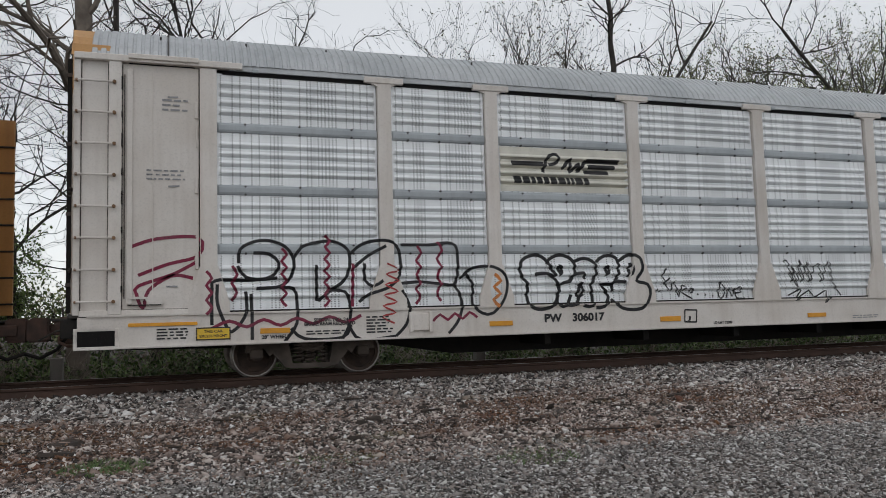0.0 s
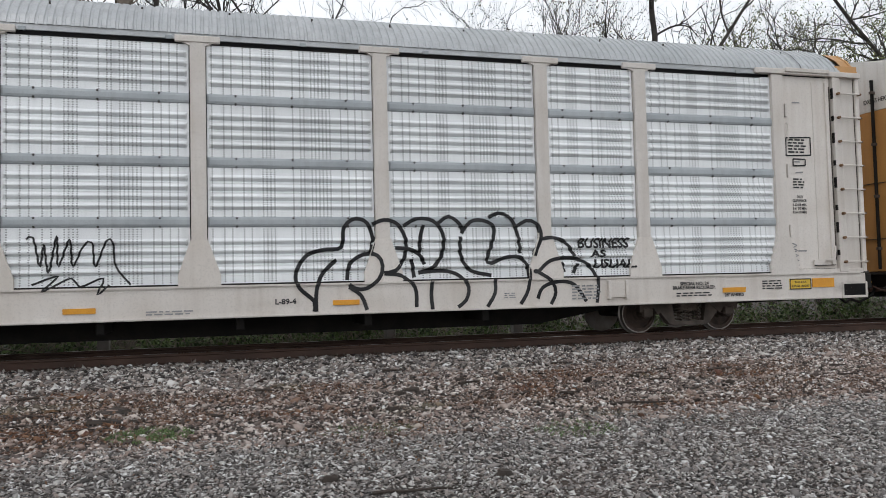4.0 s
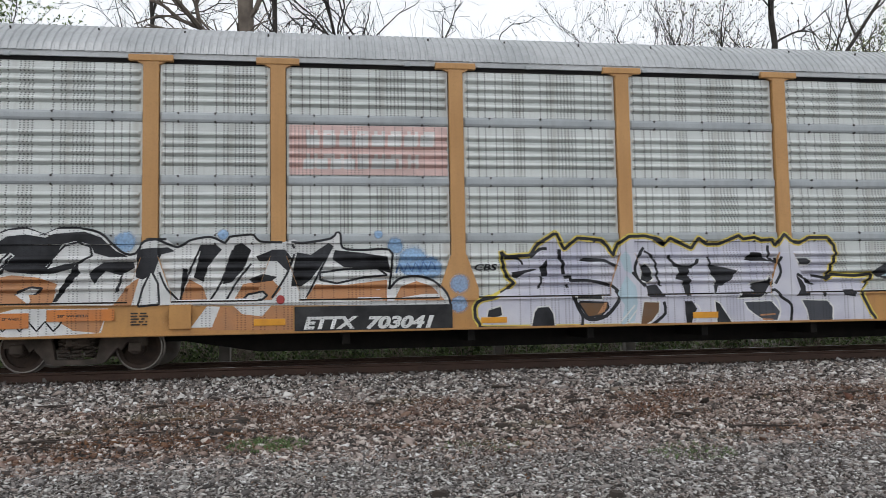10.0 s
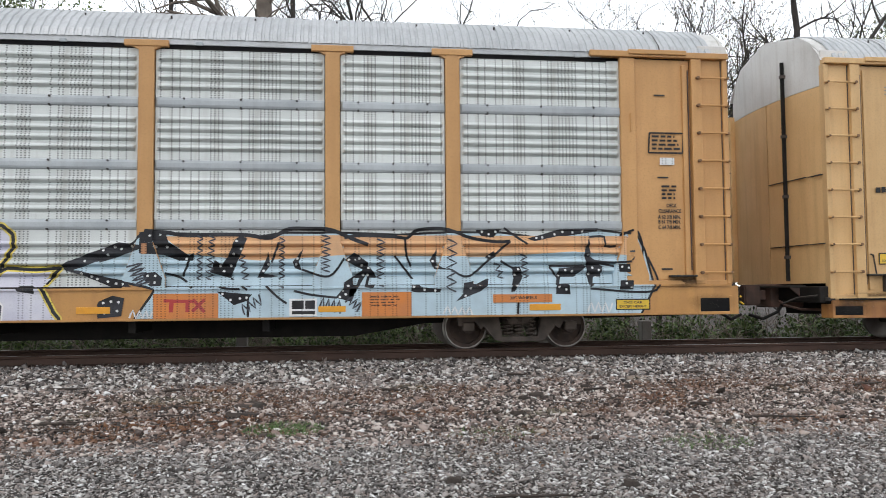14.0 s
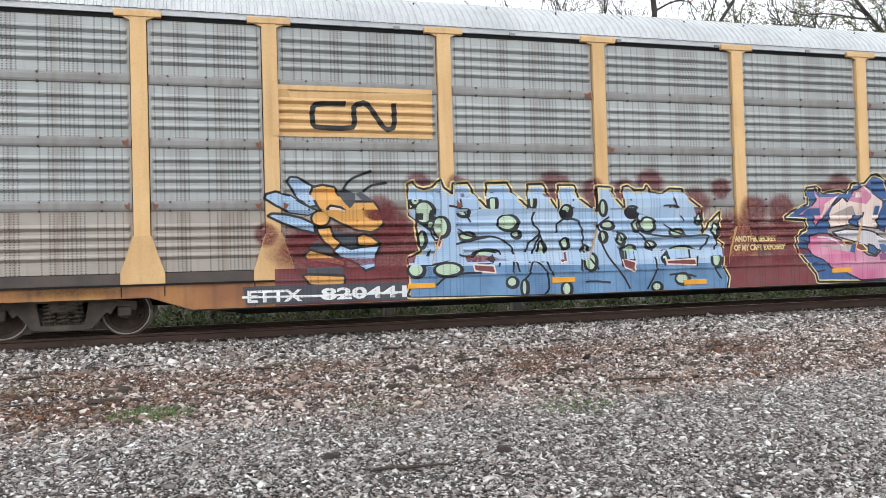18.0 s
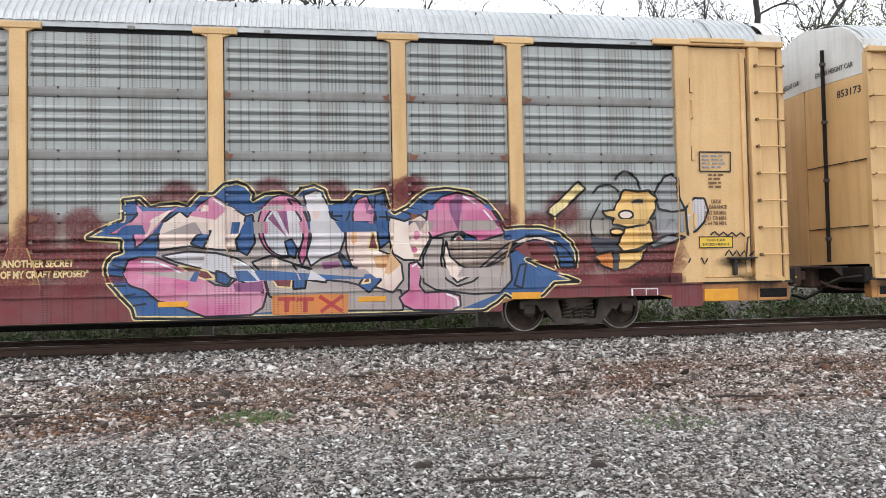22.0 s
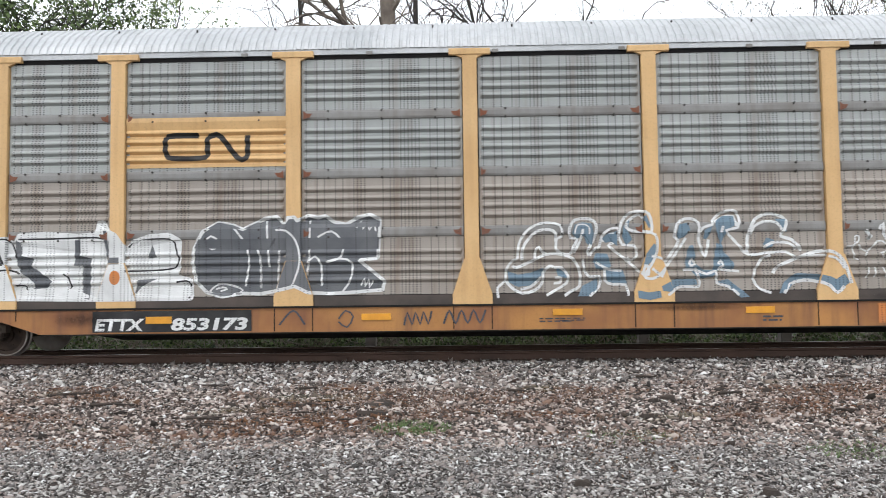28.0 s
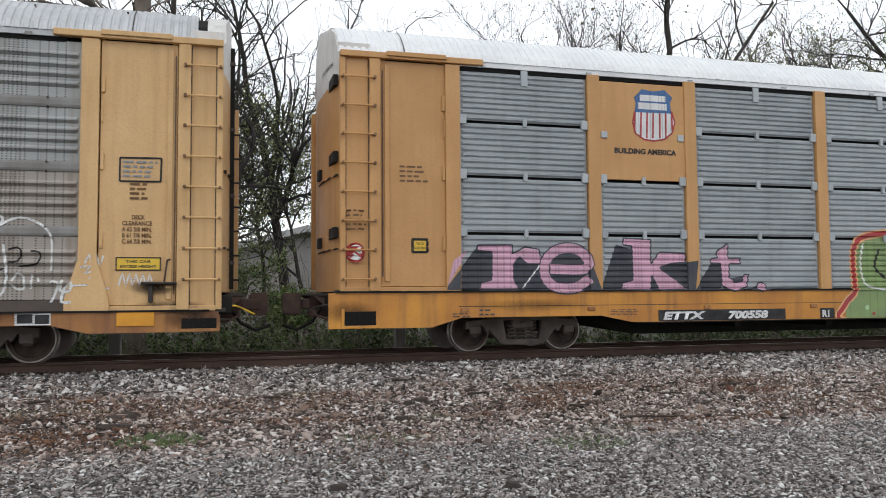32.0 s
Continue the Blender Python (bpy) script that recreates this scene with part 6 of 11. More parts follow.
    g = Piece("white_rail_car", "spray_painted_throw_up", "large black bubble outline in spray paint")
    g.line("black", 0.052, ((3.11, 0.61), (3.11, 0.77), (2.88, 0.99), (2.84, 1.22), (3, 1.48), (3.26, 1.57), (3.55, 1.61), (3.6, 1.92), (3.77, 2.06), (3.97, 1.99), (4.06, 1.74), (4.01, 1.51)))
    g.line("black", 0.052, ((3.64, 1.09), (3.68, 1.34), (3.9, 1.49), (4.12, 1.47), (4.2, 1.3), (4.14, 1.1), (3.94, 0.95), (3.77, 0.95), (3.66, 1.02)))
    g.line("black", 0.052, ((3.47, 1.41), (3.26, 1.21), (3.15, 0.94), (3.14, 0.61)))
    g.line("black", 0.052, ((3.66, 0.98), (3.85, 0.84), (3.94, 0.61)))
    g.line("black", 0.052, ((4.05, 1.97), (4.25, 2.04), (4.47, 1.97), (4.6, 1.73), (4.58, 1.46), (4.42, 1.23), (4.22, 1.19)))
    g.line("black", 0.052, ((4.22, 1.18), (4.51, 1.14), (4.73, 0.95), (4.75, 0.63)))
    g.line("black", 0.052, ((4.56, 1.94), (4.78, 2.06), (5.05, 2.03), (5.23, 1.82), (5.21, 1.5), (5.05, 1.27), (4.8, 1.18)))
    g.line("black", 0.052, ((4.42, 1.59), (4.65, 1.57), (4.82, 1.48), (4.91, 1.32)))
    g.line("black", 0.052, ((4.83, 1.5), (4.84, 1.73), (4.9, 1.96)))
    g.line("black", 0.052, ((4.69, 1.41), (4.73, 1.11)))
    g.line("black", 0.052, ((4.8, 1.19), (5.23, 1.21), (5.5, 1.12), (5.64, 0.93), (5.59, 0.72), (5.45, 0.61)))
    g.line("black", 0.052, ((5.15, 1.99), (5.33, 2.1), (5.51, 1.98), (5.57, 1.87)))
    g.line("black", 0.052, ((5.55, 1.82), (5.7, 2.01), (5.93, 2.03), (6.12, 1.91), (6.07, 1.63), (5.98, 1.39), (6.06, 1.32), (6.3, 1.41), (6.58, 1.41), (6.72, 1.19), (6.69, 0.86), (6.55, 0.63)))
    g.line("black", 0.052, ((5.53, 1.77), (5.53, 1.45), (5.69, 1.21), (6.06, 1.12)))
    g.line("black", 0.052, ((6.02, 2.08), (6.21, 2.16), (6.4, 2.08), (6.54, 1.81), (6.58, 1.48)))
    g.line("black", 0.052, ((6.1, 1.06), (6.1, 0.83), (5.96, 0.6)))
    g.line("black", 0.052, ((5.02, 1.04), (5, 0.81), (5.02, 0.58)))
    g.line("black", 0.052, ((6.52, 1.93), (6.69, 2.03), (6.88, 1.98), (6.95, 1.76), (6.87, 1.57), (6.82, 1.43)))
    g.line("black", 0.052, ((6.92, 1.71), (7.17, 1.74), (7.41, 1.66), (7.58, 1.42)))
    g.line("black", 0.052, ((6.87, 1.16), (7.11, 1.35), (7.5, 1.39), (7.8, 1.29), (7.99, 1.02), (7.96, 0.61)))
    g.line("black", 0.052, ((6.86, 0.71), (6.96, 0.9), (7.25, 0.99), (7.54, 0.93), (7.76, 0.64)))
    g.line("black", 0.052, ((6.87, 1.16), (7.13, 0.99), (7.19, 0.8), (7.1, 0.61)))
    g.line("black", 0.052, ((7.33, 1.32), (7.38, 1.15)))
    g.line("black", 0.052, ((7.63, 1.29), (7.55, 1.13)))
    g.oval("black", 6.83, 1.17, 0.047, 0.038)
    g.done()
    g = Piece("white_rail_car", "marker_writing", "handwritten black words")
    g.text("black", "BUSINESS", 7.62, 1.56, 0.17, width=1.017, bold=0.006, shear=0.25)
    g.text("black", "AS", 7.88, 1.4, 0.123, width=0.308, bold=0.006, shear=0.25)
    g.text("black", "USUAL.", 7.91, 1.21, 0.151, width=0.828, bold=0.006, shear=0.25)
    g.done()


def paint_orange_car():
    g = Piece("orange_rail_car", "spray_painted_lettering", "black, white and tan wild-style spray lettering")
    g.mist("sky", -12.69, 1.67, 0.165, 0.165, 0.75, 0.3)
    g.mist("sky", -12.45, 1.71, 0.244, 0.244, 0.75, 0.3)
    g.mist("sky", -12.22, 1.8, 0.177, 0.177, 0.75, 0.3)
    g.mist("sky", -12.74, 1.41, 0.165, 0.165, 0.75, 0.3)
    g.mist("sky", -12.9, 1.1, 0.142, 0.142, 0.75, 0.3)
    g.mist("sky", -12.0, 2.01, 0.071, 0.071, 0.75, 0.3)
    g.mist("sky", -11.39, 2.1, 0.165, 0.165, 0.75, 0.3)
    g.mist("sky", -9.29, 1.97, 0.189, 0.189, 0.75, 0.3)
    g.mist("sky", -5.49, 2.07, 0.083, 0.083, 0.75, 0.3)
    g.mist("sky", -5.23, 1.89, 0.159, 0.159, 0.75, 0.3)
    g.mist("sky", -4.95, 1.63, 0.303, 0.303, 0.75, 0.3)
    g.mist("sky", -4.66, 1.54, 0.219, 0.219, 0.75, 0.3)
    g.mist("sky", -7.86, 2.08, 0.098, 0.098, 0.75, 0.3)
    g.mist("sky", -4.22, 1.28, 0.189, 0.189, 0.75, 0.3)
    g.mist("sky", -4.23, 0.96, 0.17, 0.17, 0.75, 0.3)
    g.fill("tan", ((-12.72, 1.02), (-12, 0.93), (-12, 0.64), (-12.42, 0.61), (-12.63, 0.85)))
    g.fill("ice", ((-12.96, 1.01), (-12.75, 0.98), (-12.45, 0.61), (-12.95, 0.64)))
    g.fill("white", ((-11.29, 0.69), (-11.13, 0.91), (-10.82, 0.99), (-10.38, 0.99), (-9.51, 0.98), (-9.61, 0.62), (-10.09, 0.6), (-10.88, 0.58), (-11.23, 0.63)))
    g.fill("tan", ((-10.38, 0.91), (-9.54, 0.89), (-9.64, 0.62), (-10, 0.66)))
    g.fill("tan", ((-8.1, 0.63), (-7.92, 0.98), (-7.42, 0.95), (-6.81, 0.98), (-6.82, 0.6)))
    g.fill("white", ((-7.7, 0.98), (-7.14, 0.98), (-7.28, 0.82), (-7.57, 0.86)))
    g.fill("white", ((-8.33, 0.67), (-8.09, 0.99), (-7.9, 0.98), (-8.02, 0.67)))
    g.fill("white", ((-12.78, 1.07), (-12.69, 1.23), (-12.46, 1.4), (-12.15, 1.46), (-12.06, 1.42), (-12.11, 1.6), (-12.03, 1.76), (-11.88, 1.89), (-11.73, 2), (-11.54, 2.01), (-11.36, 1.95), (-11.29, 1.93), (-11.14, 2.06), (-10.92, 2.16), (-10.69, 2.18), (-10.42, 2.09), (-10.25, 2.18), (-9.92, 2.18), (-9.63, 2.1), (-9.47, 1.94), (-9.3, 1.8), (-9.14, 1.8), (-9, 1.98), (-8.69, 2.01), (-8.84, 2.01), (-8.53, 1.89), (-8.35, 1.99), (-8.04, 2.04), (-7.83, 1.95), (-7.76, 2.04), (-7.51, 2.07), (-7.4, 2.07), (-7.31, 1.97), (-6.97, 1.95), (-6.79, 2), (-6.68, 1.94), (-6.23, 2.01), (-6.16, 2.1), (-6.08, 2.08), (-6.05, 1.87), (-5.79, 1.83), (-5.32, 1.83), (-5.29, 1.65), (-5.33, 1.21), (-5.17, 1.35), (-4.9, 1.41), (-4.64, 1.33), (-4.41, 1.13), (-4.36, 0.94), (-11.57, 1.06), (-12.57, 1.07)))
    g.fill("tan", ((-12.57, 1.08), (-12.42, 1.32), (-12.15, 1.39), (-11.91, 1.31), (-11.78, 1.07)))
    g.fill("tan", ((-11.51, 1.06), (-11.2, 1.43), (-10.88, 1.49), (-10.5, 1.45), (-10.25, 1.35), (-10.31, 1.04)))
    g.fill("tan", ((-9.44, 1.02), (-9.27, 1.3), (-9.07, 1.43), (-9.18, 1.02)))
    g.fill("tan", ((-8.49, 1.09), (-8.36, 1.4), (-8.16, 1.29), (-8.09, 1.07)))
    g.fill("tan", ((-7.7, 1.08), (-7.56, 1.32), (-7.13, 1.38), (-6.99, 1.24), (-7.13, 1.07)))
    g.fill("tan", ((-6.63, 1.06), (-6.47, 1.3), (-6.03, 1.28), (-5.36, 1.36), (-5.37, 1.03)))
    g.fill("tan", ((-5.26, 1.03), (-5.14, 1.25), (-4.9, 1.33), (-4.64, 1.24), (-4.46, 1.02)))
    g.fill("ink", ((-11.88, 1.69), (-11.83, 1.55), (-11.57, 1.58), (-11.29, 1.71), (-11.14, 1.82), (-10.92, 1.83), (-10.84, 1.78), (-11.01, 1.6), (-10.92, 1.54), (-10.57, 1.5), (-10.31, 1.51), (-10.02, 1.58), (-9.99, 1.66), (-10.18, 1.64), (-10.38, 1.6), (-10.41, 1.61), (-10.31, 1.74), (-10.18, 1.94), (-9.99, 1.99), (-9.79, 1.94), (-9.73, 1.81), (-9.5, 1.74), (-9.24, 1.75), (-9.43, 1.84), (-9.63, 2.04), (-9.89, 2.14), (-10.25, 2.12), (-10.41, 2.04), (-10.69, 2.09), (-10.95, 2.06), (-11.2, 1.88), (-11.39, 1.77), (-11.7, 1.64), (-11.82, 1.61)))
    g.fill("white", ((-11.87, 1.69), (-11.85, 1.84), (-11.73, 1.95), (-11.54, 1.94), (-11.39, 1.88), (-11.36, 1.79), (-11.51, 1.69), (-11.73, 1.66), (-11.82, 1.61)), "ink", 0.032)
    g.fill("white", ((-11.23, 1.69), (-11.07, 1.82), (-10.92, 1.83), (-11.04, 1.69), (-11.2, 1.62)), "ink", 0.032)
    g.fill("white", ((-10.41, 1.55), (-10.28, 1.78), (-10.15, 1.92), (-9.96, 1.97), (-9.79, 1.91), (-9.76, 1.77), (-9.96, 1.66), (-10.15, 1.63)), "ink", 0.032)
    g.fill("white", ((-12.1, 1.08), (-12.08, 1.17), (-11.97, 1.23), (-11.86, 1.18), (-11.82, 1.07)), "ink", 0.032)
    g.fill("white", ((-10.88, 1.1), (-10.79, 1.24), (-10.6, 1.31), (-10.44, 1.29), (-10.57, 1.19), (-10.63, 1.06)), "ink", 0.032)
    g.fill("ink", ((-10.06, 1.53), (-9.96, 1.68), (-9.93, 1.51), (-10.06, 1.35), (-10.25, 1.09), (-10.31, 1.09), (-10.15, 1.38)))
    g.fill("ink", ((-9.8, 1.51), (-9.6, 1.67), (-9.17, 1.67), (-9.14, 1.58), (-9.31, 1.5), (-9.37, 1.24), (-9.44, 1.21), (-9.34, 1.47), (-9.57, 1.54), (-9.73, 1.34)))
    g.fill("ink", ((-9.12, 1.86), (-8.67, 1.89), (-8.57, 1.83), (-8.77, 1.78), (-8.85, 1.51), (-9.02, 1.4), (-9.12, 1.44)))
    g.fill("white", ((-9.09, 1), (-9.02, 1.27), (-8.9, 1.54), (-8.8, 1.34), (-8.78, 1.03)), "ink", 0.032)
    g.fill("ink", ((-8.29, 1.43), (-8.24, 1.64), (-8.18, 1.92), (-7.97, 1.93), (-7.88, 1.85), (-8.08, 1.6), (-8.15, 1.36)))
    g.fill("ink", ((-8.49, 1.16), (-8.45, 1.57), (-8.38, 1.55), (-8.4, 1.4)))
    g.fill("ink", ((-7.87, 1.32), (-7.84, 1.5), (-7.69, 1.91), (-7.58, 1.95), (-7.44, 1.84), (-7.55, 1.56), (-7.73, 1.35)))
    g.fill("ink", ((-7.37, 1.74), (-7.12, 1.84), (-6.93, 1.84), (-6.83, 1.71), (-6.87, 1.48), (-7.05, 1.66), (-7.33, 1.67)))
    g.fill("ink", ((-7.48, 1.39), (-7.27, 1.47), (-7.05, 1.42), (-7.13, 1.36), (-7.41, 1.33)))
    g.fill("ink", ((-6.84, 1.27), (-6.8, 1.59), (-6.75, 1.8), (-6.54, 1.76), (-6.27, 1.94), (-6.2, 1.9), (-6.39, 1.58), (-6.55, 1.37), (-6.69, 1.27)))
    g.fill("ink", ((-6.17, 1.83), (-5.79, 1.79), (-5.35, 1.72), (-5.3, 1.46), (-5.47, 1.52), (-6.03, 1.56), (-6.21, 1.69)))
    g.fill("white", ((-6.4, 1.48), (-6.03, 1.53), (-5.5, 1.54), (-5.36, 1.43), (-5.73, 1.4), (-6.14, 1.31), (-6.4, 1.37)), "ink", 0.032)
    g.fill("white", ((-7.56, 1.09), (-7.49, 1.16), (-7.27, 1.2), (-7.2, 1.14), (-7.28, 1.07)), "ink", 0.032)
    g.fill("white", ((-5.85, 1.06), (-5.7, 1.18), (-5.48, 1.21), (-5.38, 1.14), (-5.44, 1.04)))
    g.line("ink", 0.036, ((-12.09, 1.43), (-12.11, 1.6), (-12.03, 1.76), (-11.88, 1.89), (-11.73, 2), (-11.54, 2.01), (-11.36, 1.95), (-11.32, 1.9), (-11.14, 2.06), (-10.92, 2.16), (-10.69, 2.18), (-10.42, 2.09), (-10.25, 2.18), (-9.92, 2.18), (-9.63, 2.1), (-9.47, 1.94), (-9.3, 1.8), (-9.14, 1.8), (-9, 1.98), (-8.69, 2.01)))
    g.line("ink", 0.036, ((-8.98, 2), (-8.84, 2.01), (-8.53, 1.89), (-8.35, 1.99), (-8.04, 2.04), (-7.83, 1.95), (-7.76, 2.04), (-7.51, 2.07), (-7.4, 2.07), (-7.31, 1.97), (-6.97, 1.95)))
    g.line("ink", 0.036, ((-6.79, 1.86), (-6.82, 1.96), (-6.68, 1.94), (-6.23, 2.01), (-6.15, 2.1), (-6.08, 2.08), (-6.05, 1.87), (-5.79, 1.83), (-5.32, 1.83), (-5.28, 1.65), (-5.33, 1.21)))
    g.line("ink", 0.036, ((-12.75, 1.08), (-12.69, 1.23), (-12.46, 1.4), (-12.15, 1.46), (-12, 1.38), (-11.82, 1.21), (-11.78, 1.07)))
    g.line("ink", 0.036, ((-10.88, 1.78), (-11.32, 1.27), (-11.75, 0.86)))
    g.line("ink", 0.036, ((-11.2, 1.36), (-10.88, 1.68)))
    g.line("ink", 0.032, ((-8.49, 1.09), (-8.4, 1.4), (-8.18, 1.92)))
    g.line("ink", 0.032, ((-8.05, 1.08), (-7.87, 1.39), (-7.72, 1.84)))
    g.line("ink", 0.032, ((-7.81, 1.08), (-7.66, 1.35), (-7.44, 1.63)))
    g.line("ink", 0.032, ((-7.13, 1.1), (-6.91, 1.45), (-6.79, 1.77)))
    g.line("ink", 0.032, ((-6.63, 1.06), (-6.4, 1.51), (-6.2, 1.9)))
    g.line("ink", 0.036, ((-5.33, 1.21), (-5.17, 1.37), (-4.9, 1.41), (-4.64, 1.34), (-4.43, 1.14), (-4.36, 0.94)))
    g.line("ink", 0.03, ((-8.78, 1.51), (-8.68, 1.27), (-8.52, 1.09)))
    g.oval("red", -7, 1.07, 0.065, 0.07)
    g.zigzag("ink", 0.024, (-11.2, 0.74), (-10.16, 0.73), 0.07, 9)
    g.done()
    g = Piece("orange_rail_car", "spray_painted_tag", "small dark scribbled tag on a blue cloud")
    g.zigzag("deep_blue", 0.025, (-12.69, 1.56), (-12.14, 1.57), 0.09, 9)
    g.line("deep_blue", 0.025, ((-12.75, 1.67), (-12.6, 1.47), (-12.14, 1.46)))
    g.line("deep_blue", 0.02, ((-12.48, 1.84), (-12.45, 1.73)))
    g.zigzag("deep_blue", 0.025, (-5.22, 1.53), (-4.59, 1.58), 0.07, 10)
    g.text("black", "2807", -12.54, 1.86, 0.087, width=0.315, bold=0.003)
    g.done()
    g = Piece("orange_rail_car", "spray_painted_grey_lettering", "silver-lilac block letters with black shade and yellow edge")
    shape = ((-3.86, 0.57), (-3.97, 0.74), (-3.98, 0.89), (-3.94, 0.97), (-3.86, 1.02), (-3.65, 1.06), (-3.44, 1.18), (-3.33, 1.28), (-3.44, 1.39), (-3.49, 1.54), (-3.52, 1.78), (-3.44, 1.7), (-3.04, 1.73), (-2.92, 1.9), (-2.61, 2.09), (-2.47, 1.82), (-2.25, 2), (-2.01, 1.98), (-1.84, 1.96), (-1.73, 1.86), (-1.65, 1.72), (-1.56, 1.9), (-1.38, 2.02), (-1.09, 2.03), (-0.84, 1.97), (-0.74, 1.88), (-0.94, 1.99), (-0.77, 1.88), (-0.65, 1.99), (-0.27, 1.82), (-0.15, 1.99), (-0, 1.89), (0.22, 1.89), (0.57, 2.03), (0.65, 1.97), (0.85, 2), (0.98, 1.95), (1.18, 1.96), (1.24, 1.86), (1.38, 2.05), (1.51, 1.93), (1.68, 1.9), (1.85, 1.99), (2.19, 1.99), (2.33, 1.86), (2.35, 1.69), (2.26, 1.51), (2.12, 1.27), (2.26, 1.36), (2.67, 1.33), (3.02, 1.36), (2.76, 1.06), (3.04, 0.5))
    g.fill("lilac", shape, "yellow", 0.10)
    g.edge("ink", 0.05, shape)
    g.fill("ink", ((-3.36, 1.45), (-2.98, 1.51), (-2.94, 1.49), (-3.16, 1.43), (-3.27, 1.35), (-3.35, 1.38)))
    g.line("ink", 0.036, ((-3.47, 1.68), (-3.23, 1.67), (-3.18, 1.57)))
    g.line("ink", 0.05, ((-3.04, 1.69), (-2.89, 1.82), (-2.76, 1.83)))
    g.fill("ink", ((-2.89, 1.53), (-2.76, 1.66), (-2.77, 1.38), (-2.87, 1.39)))
    g.line("ink", 0.04, ((-2.86, 1.38), (-2.89, 1.25), (-2.95, 1.14)))
    g.fill("ink", ((-3.07, 0.55), (-3.01, 0.81), (-2.95, 0.89), (-2.76, 0.9), (-2.68, 0.78), (-2.66, 0.55)), "white", 0.026)
    g.fill("ink", ((-3.79, 0.74), (-3.76, 0.86), (-3.55, 0.92), (-3.52, 0.76), (-3.65, 0.72)), "white", 0.026)
    g.line("ink", 0.06, ((-2.55, 1.82), (-2.56, 1.69), (-2.5, 1.6), (-2.51, 1.41)))
    g.line("ink", 0.05, ((-2.45, 1.25), (-2.39, 1.09), (-2.31, 0.96), (-2.2, 0.71), (-2.23, 0.55)))
    g.fill("ink", ((-2.23, 1.63), (-2.14, 1.68), (-1.79, 1.66), (-1.56, 1.53), (-1.64, 1.53), (-1.82, 1.61), (-2.08, 1.61)))
    g.line("ink", 0.05, ((-2.48, 1.36), (-2.36, 1.37), (-2.39, 1.31), (-2.14, 1.31), (-1.89, 1.27), (-1.7, 1.21), (-1.59, 1.11)))
    g.fill("ink", ((-2.33, 1), (-2.26, 1.1), (-2.08, 1.14), (-1.92, 1.12), (-1.84, 0.99)), "white", 0.026)
    g.fill("plate_brown", ((-2.26, 0.93), (-2.11, 0.71), (-1.89, 0.73), (-1.76, 0.86), (-1.78, 0.94), (-2.23, 0.96)), "ink", 0.032)
    g.fill("tan", ((-1.95, 0.76), (-1.83, 0.79), (-1.78, 0.94), (-1.83, 0.94)))
    g.line("ink", 0.06, ((-2.33, 1.03), (-2.26, 0.84), (-2.14, 0.7), (-2.01, 0.67), (-1.8, 0.73), (-1.64, 0.89), (-1.57, 1.02), (-1.64, 1.14)))
    g.fill("ice", ((-1.56, 1.68), (-1.44, 1.78), (-1.37, 1.68), (-1.34, 1.4), (-1.48, 1.46)))
    g.fill("ice", ((-1.61, 1.08), (-1.45, 1.38), (-1.29, 1.2), (-1.26, 0.92), (-1.32, 0.63), (-1.56, 0.57), (-1.48, 0.89)))
    g.line("white", 0.02, ((-1.58, 0.6), (-1.31, 0.89)))
    g.line("white", 0.02, ((-1.48, 0.57), (-1.27, 0.82)))
    g.line("ink", 0.05, ((-1.11, 1.84), (-1.22, 1.68), (-1.3, 1.52), (-1.26, 1.33), (-1.1, 1.22), (-1.07, 1.04)))
    g.fill("ink", ((-1.22, 1.29), (-1.19, 1.51), (-1.11, 1.58), (-1.01, 1.52), (-0.96, 1.32), (-1.07, 1.25)), "white", 0.026)
    g.line("ink", 0.04, ((-1.11, 1.78), (-0.97, 1.68), (-0.9, 1.49), (-0.89, 1.3), (-0.75, 1.07)))
    g.fill("ink", ((-1.08, 1.2), (-0.91, 1.23), (-0.78, 1.02), (-1.07, 1.02)))
    g.fill("plate_brown", ((-1.23, 0.57), (-1.16, 0.95), (-0.88, 0.94), (-0.89, 0.78), (-1.01, 0.63), (-1.13, 0.56)), "white", 0.026)
    g.line("ink", 0.05, ((-0.81, 0.94), (-0.79, 0.75), (-1.03, 0.56)))
    g.line("ink", 0.04, ((-1.35, 1.43), (-1.26, 1.33), (-1.13, 1.19)))
    g.line("ink", 0.05, ((-0.69, 1.71), (-0.59, 1.55), (-0.3, 1.51), (-0.16, 1.64)))
    g.fill("ink", ((-0.53, 1.52), (-0.33, 1.52), (-0.35, 1.36), (-0.3, 1.29), (-0.34, 1.03), (-0.42, 1.03), (-0.45, 1.28), (-0.58, 1.31), (-0.52, 1.41)))
    g.fill("ink", ((-0.44, 0.94), (-0.31, 0.94), (-0.23, 0.81), (-0.28, 0.74), (-0.34, 0.57), (-0.42, 0.57), (-0.44, 0.75)))
    g.line("white", 0.024, ((-0.27, 0.9), (-0.17, 0.8), (-0.26, 0.57)))
    g.fill("ink", ((0.02, 1.55), (0.25, 1.51), (0.52, 1.44), (0.44, 1.32), (0.21, 1.16), (0.1, 1.05), (0.1, 1.29), (0.04, 1.38)))
    g.fill("ink", ((0.08, 0.95), (0.18, 0.9), (0.39, 0.57), (0.11, 0.56)), "white", 0.026)
    g.line("ink", 0.04, ((0.02, 1.68), (0.04, 1.52)))
    g.line("white", 0.024, ((0.05, 1.38), (0.12, 1.25), (0.1, 1.05)))
    g.fill("ink", ((0.66, 1.62), (0.78, 1.75), (0.94, 1.74), (1.04, 1.64), (1.17, 1.58), (0.98, 1.6), (0.78, 1.6)))
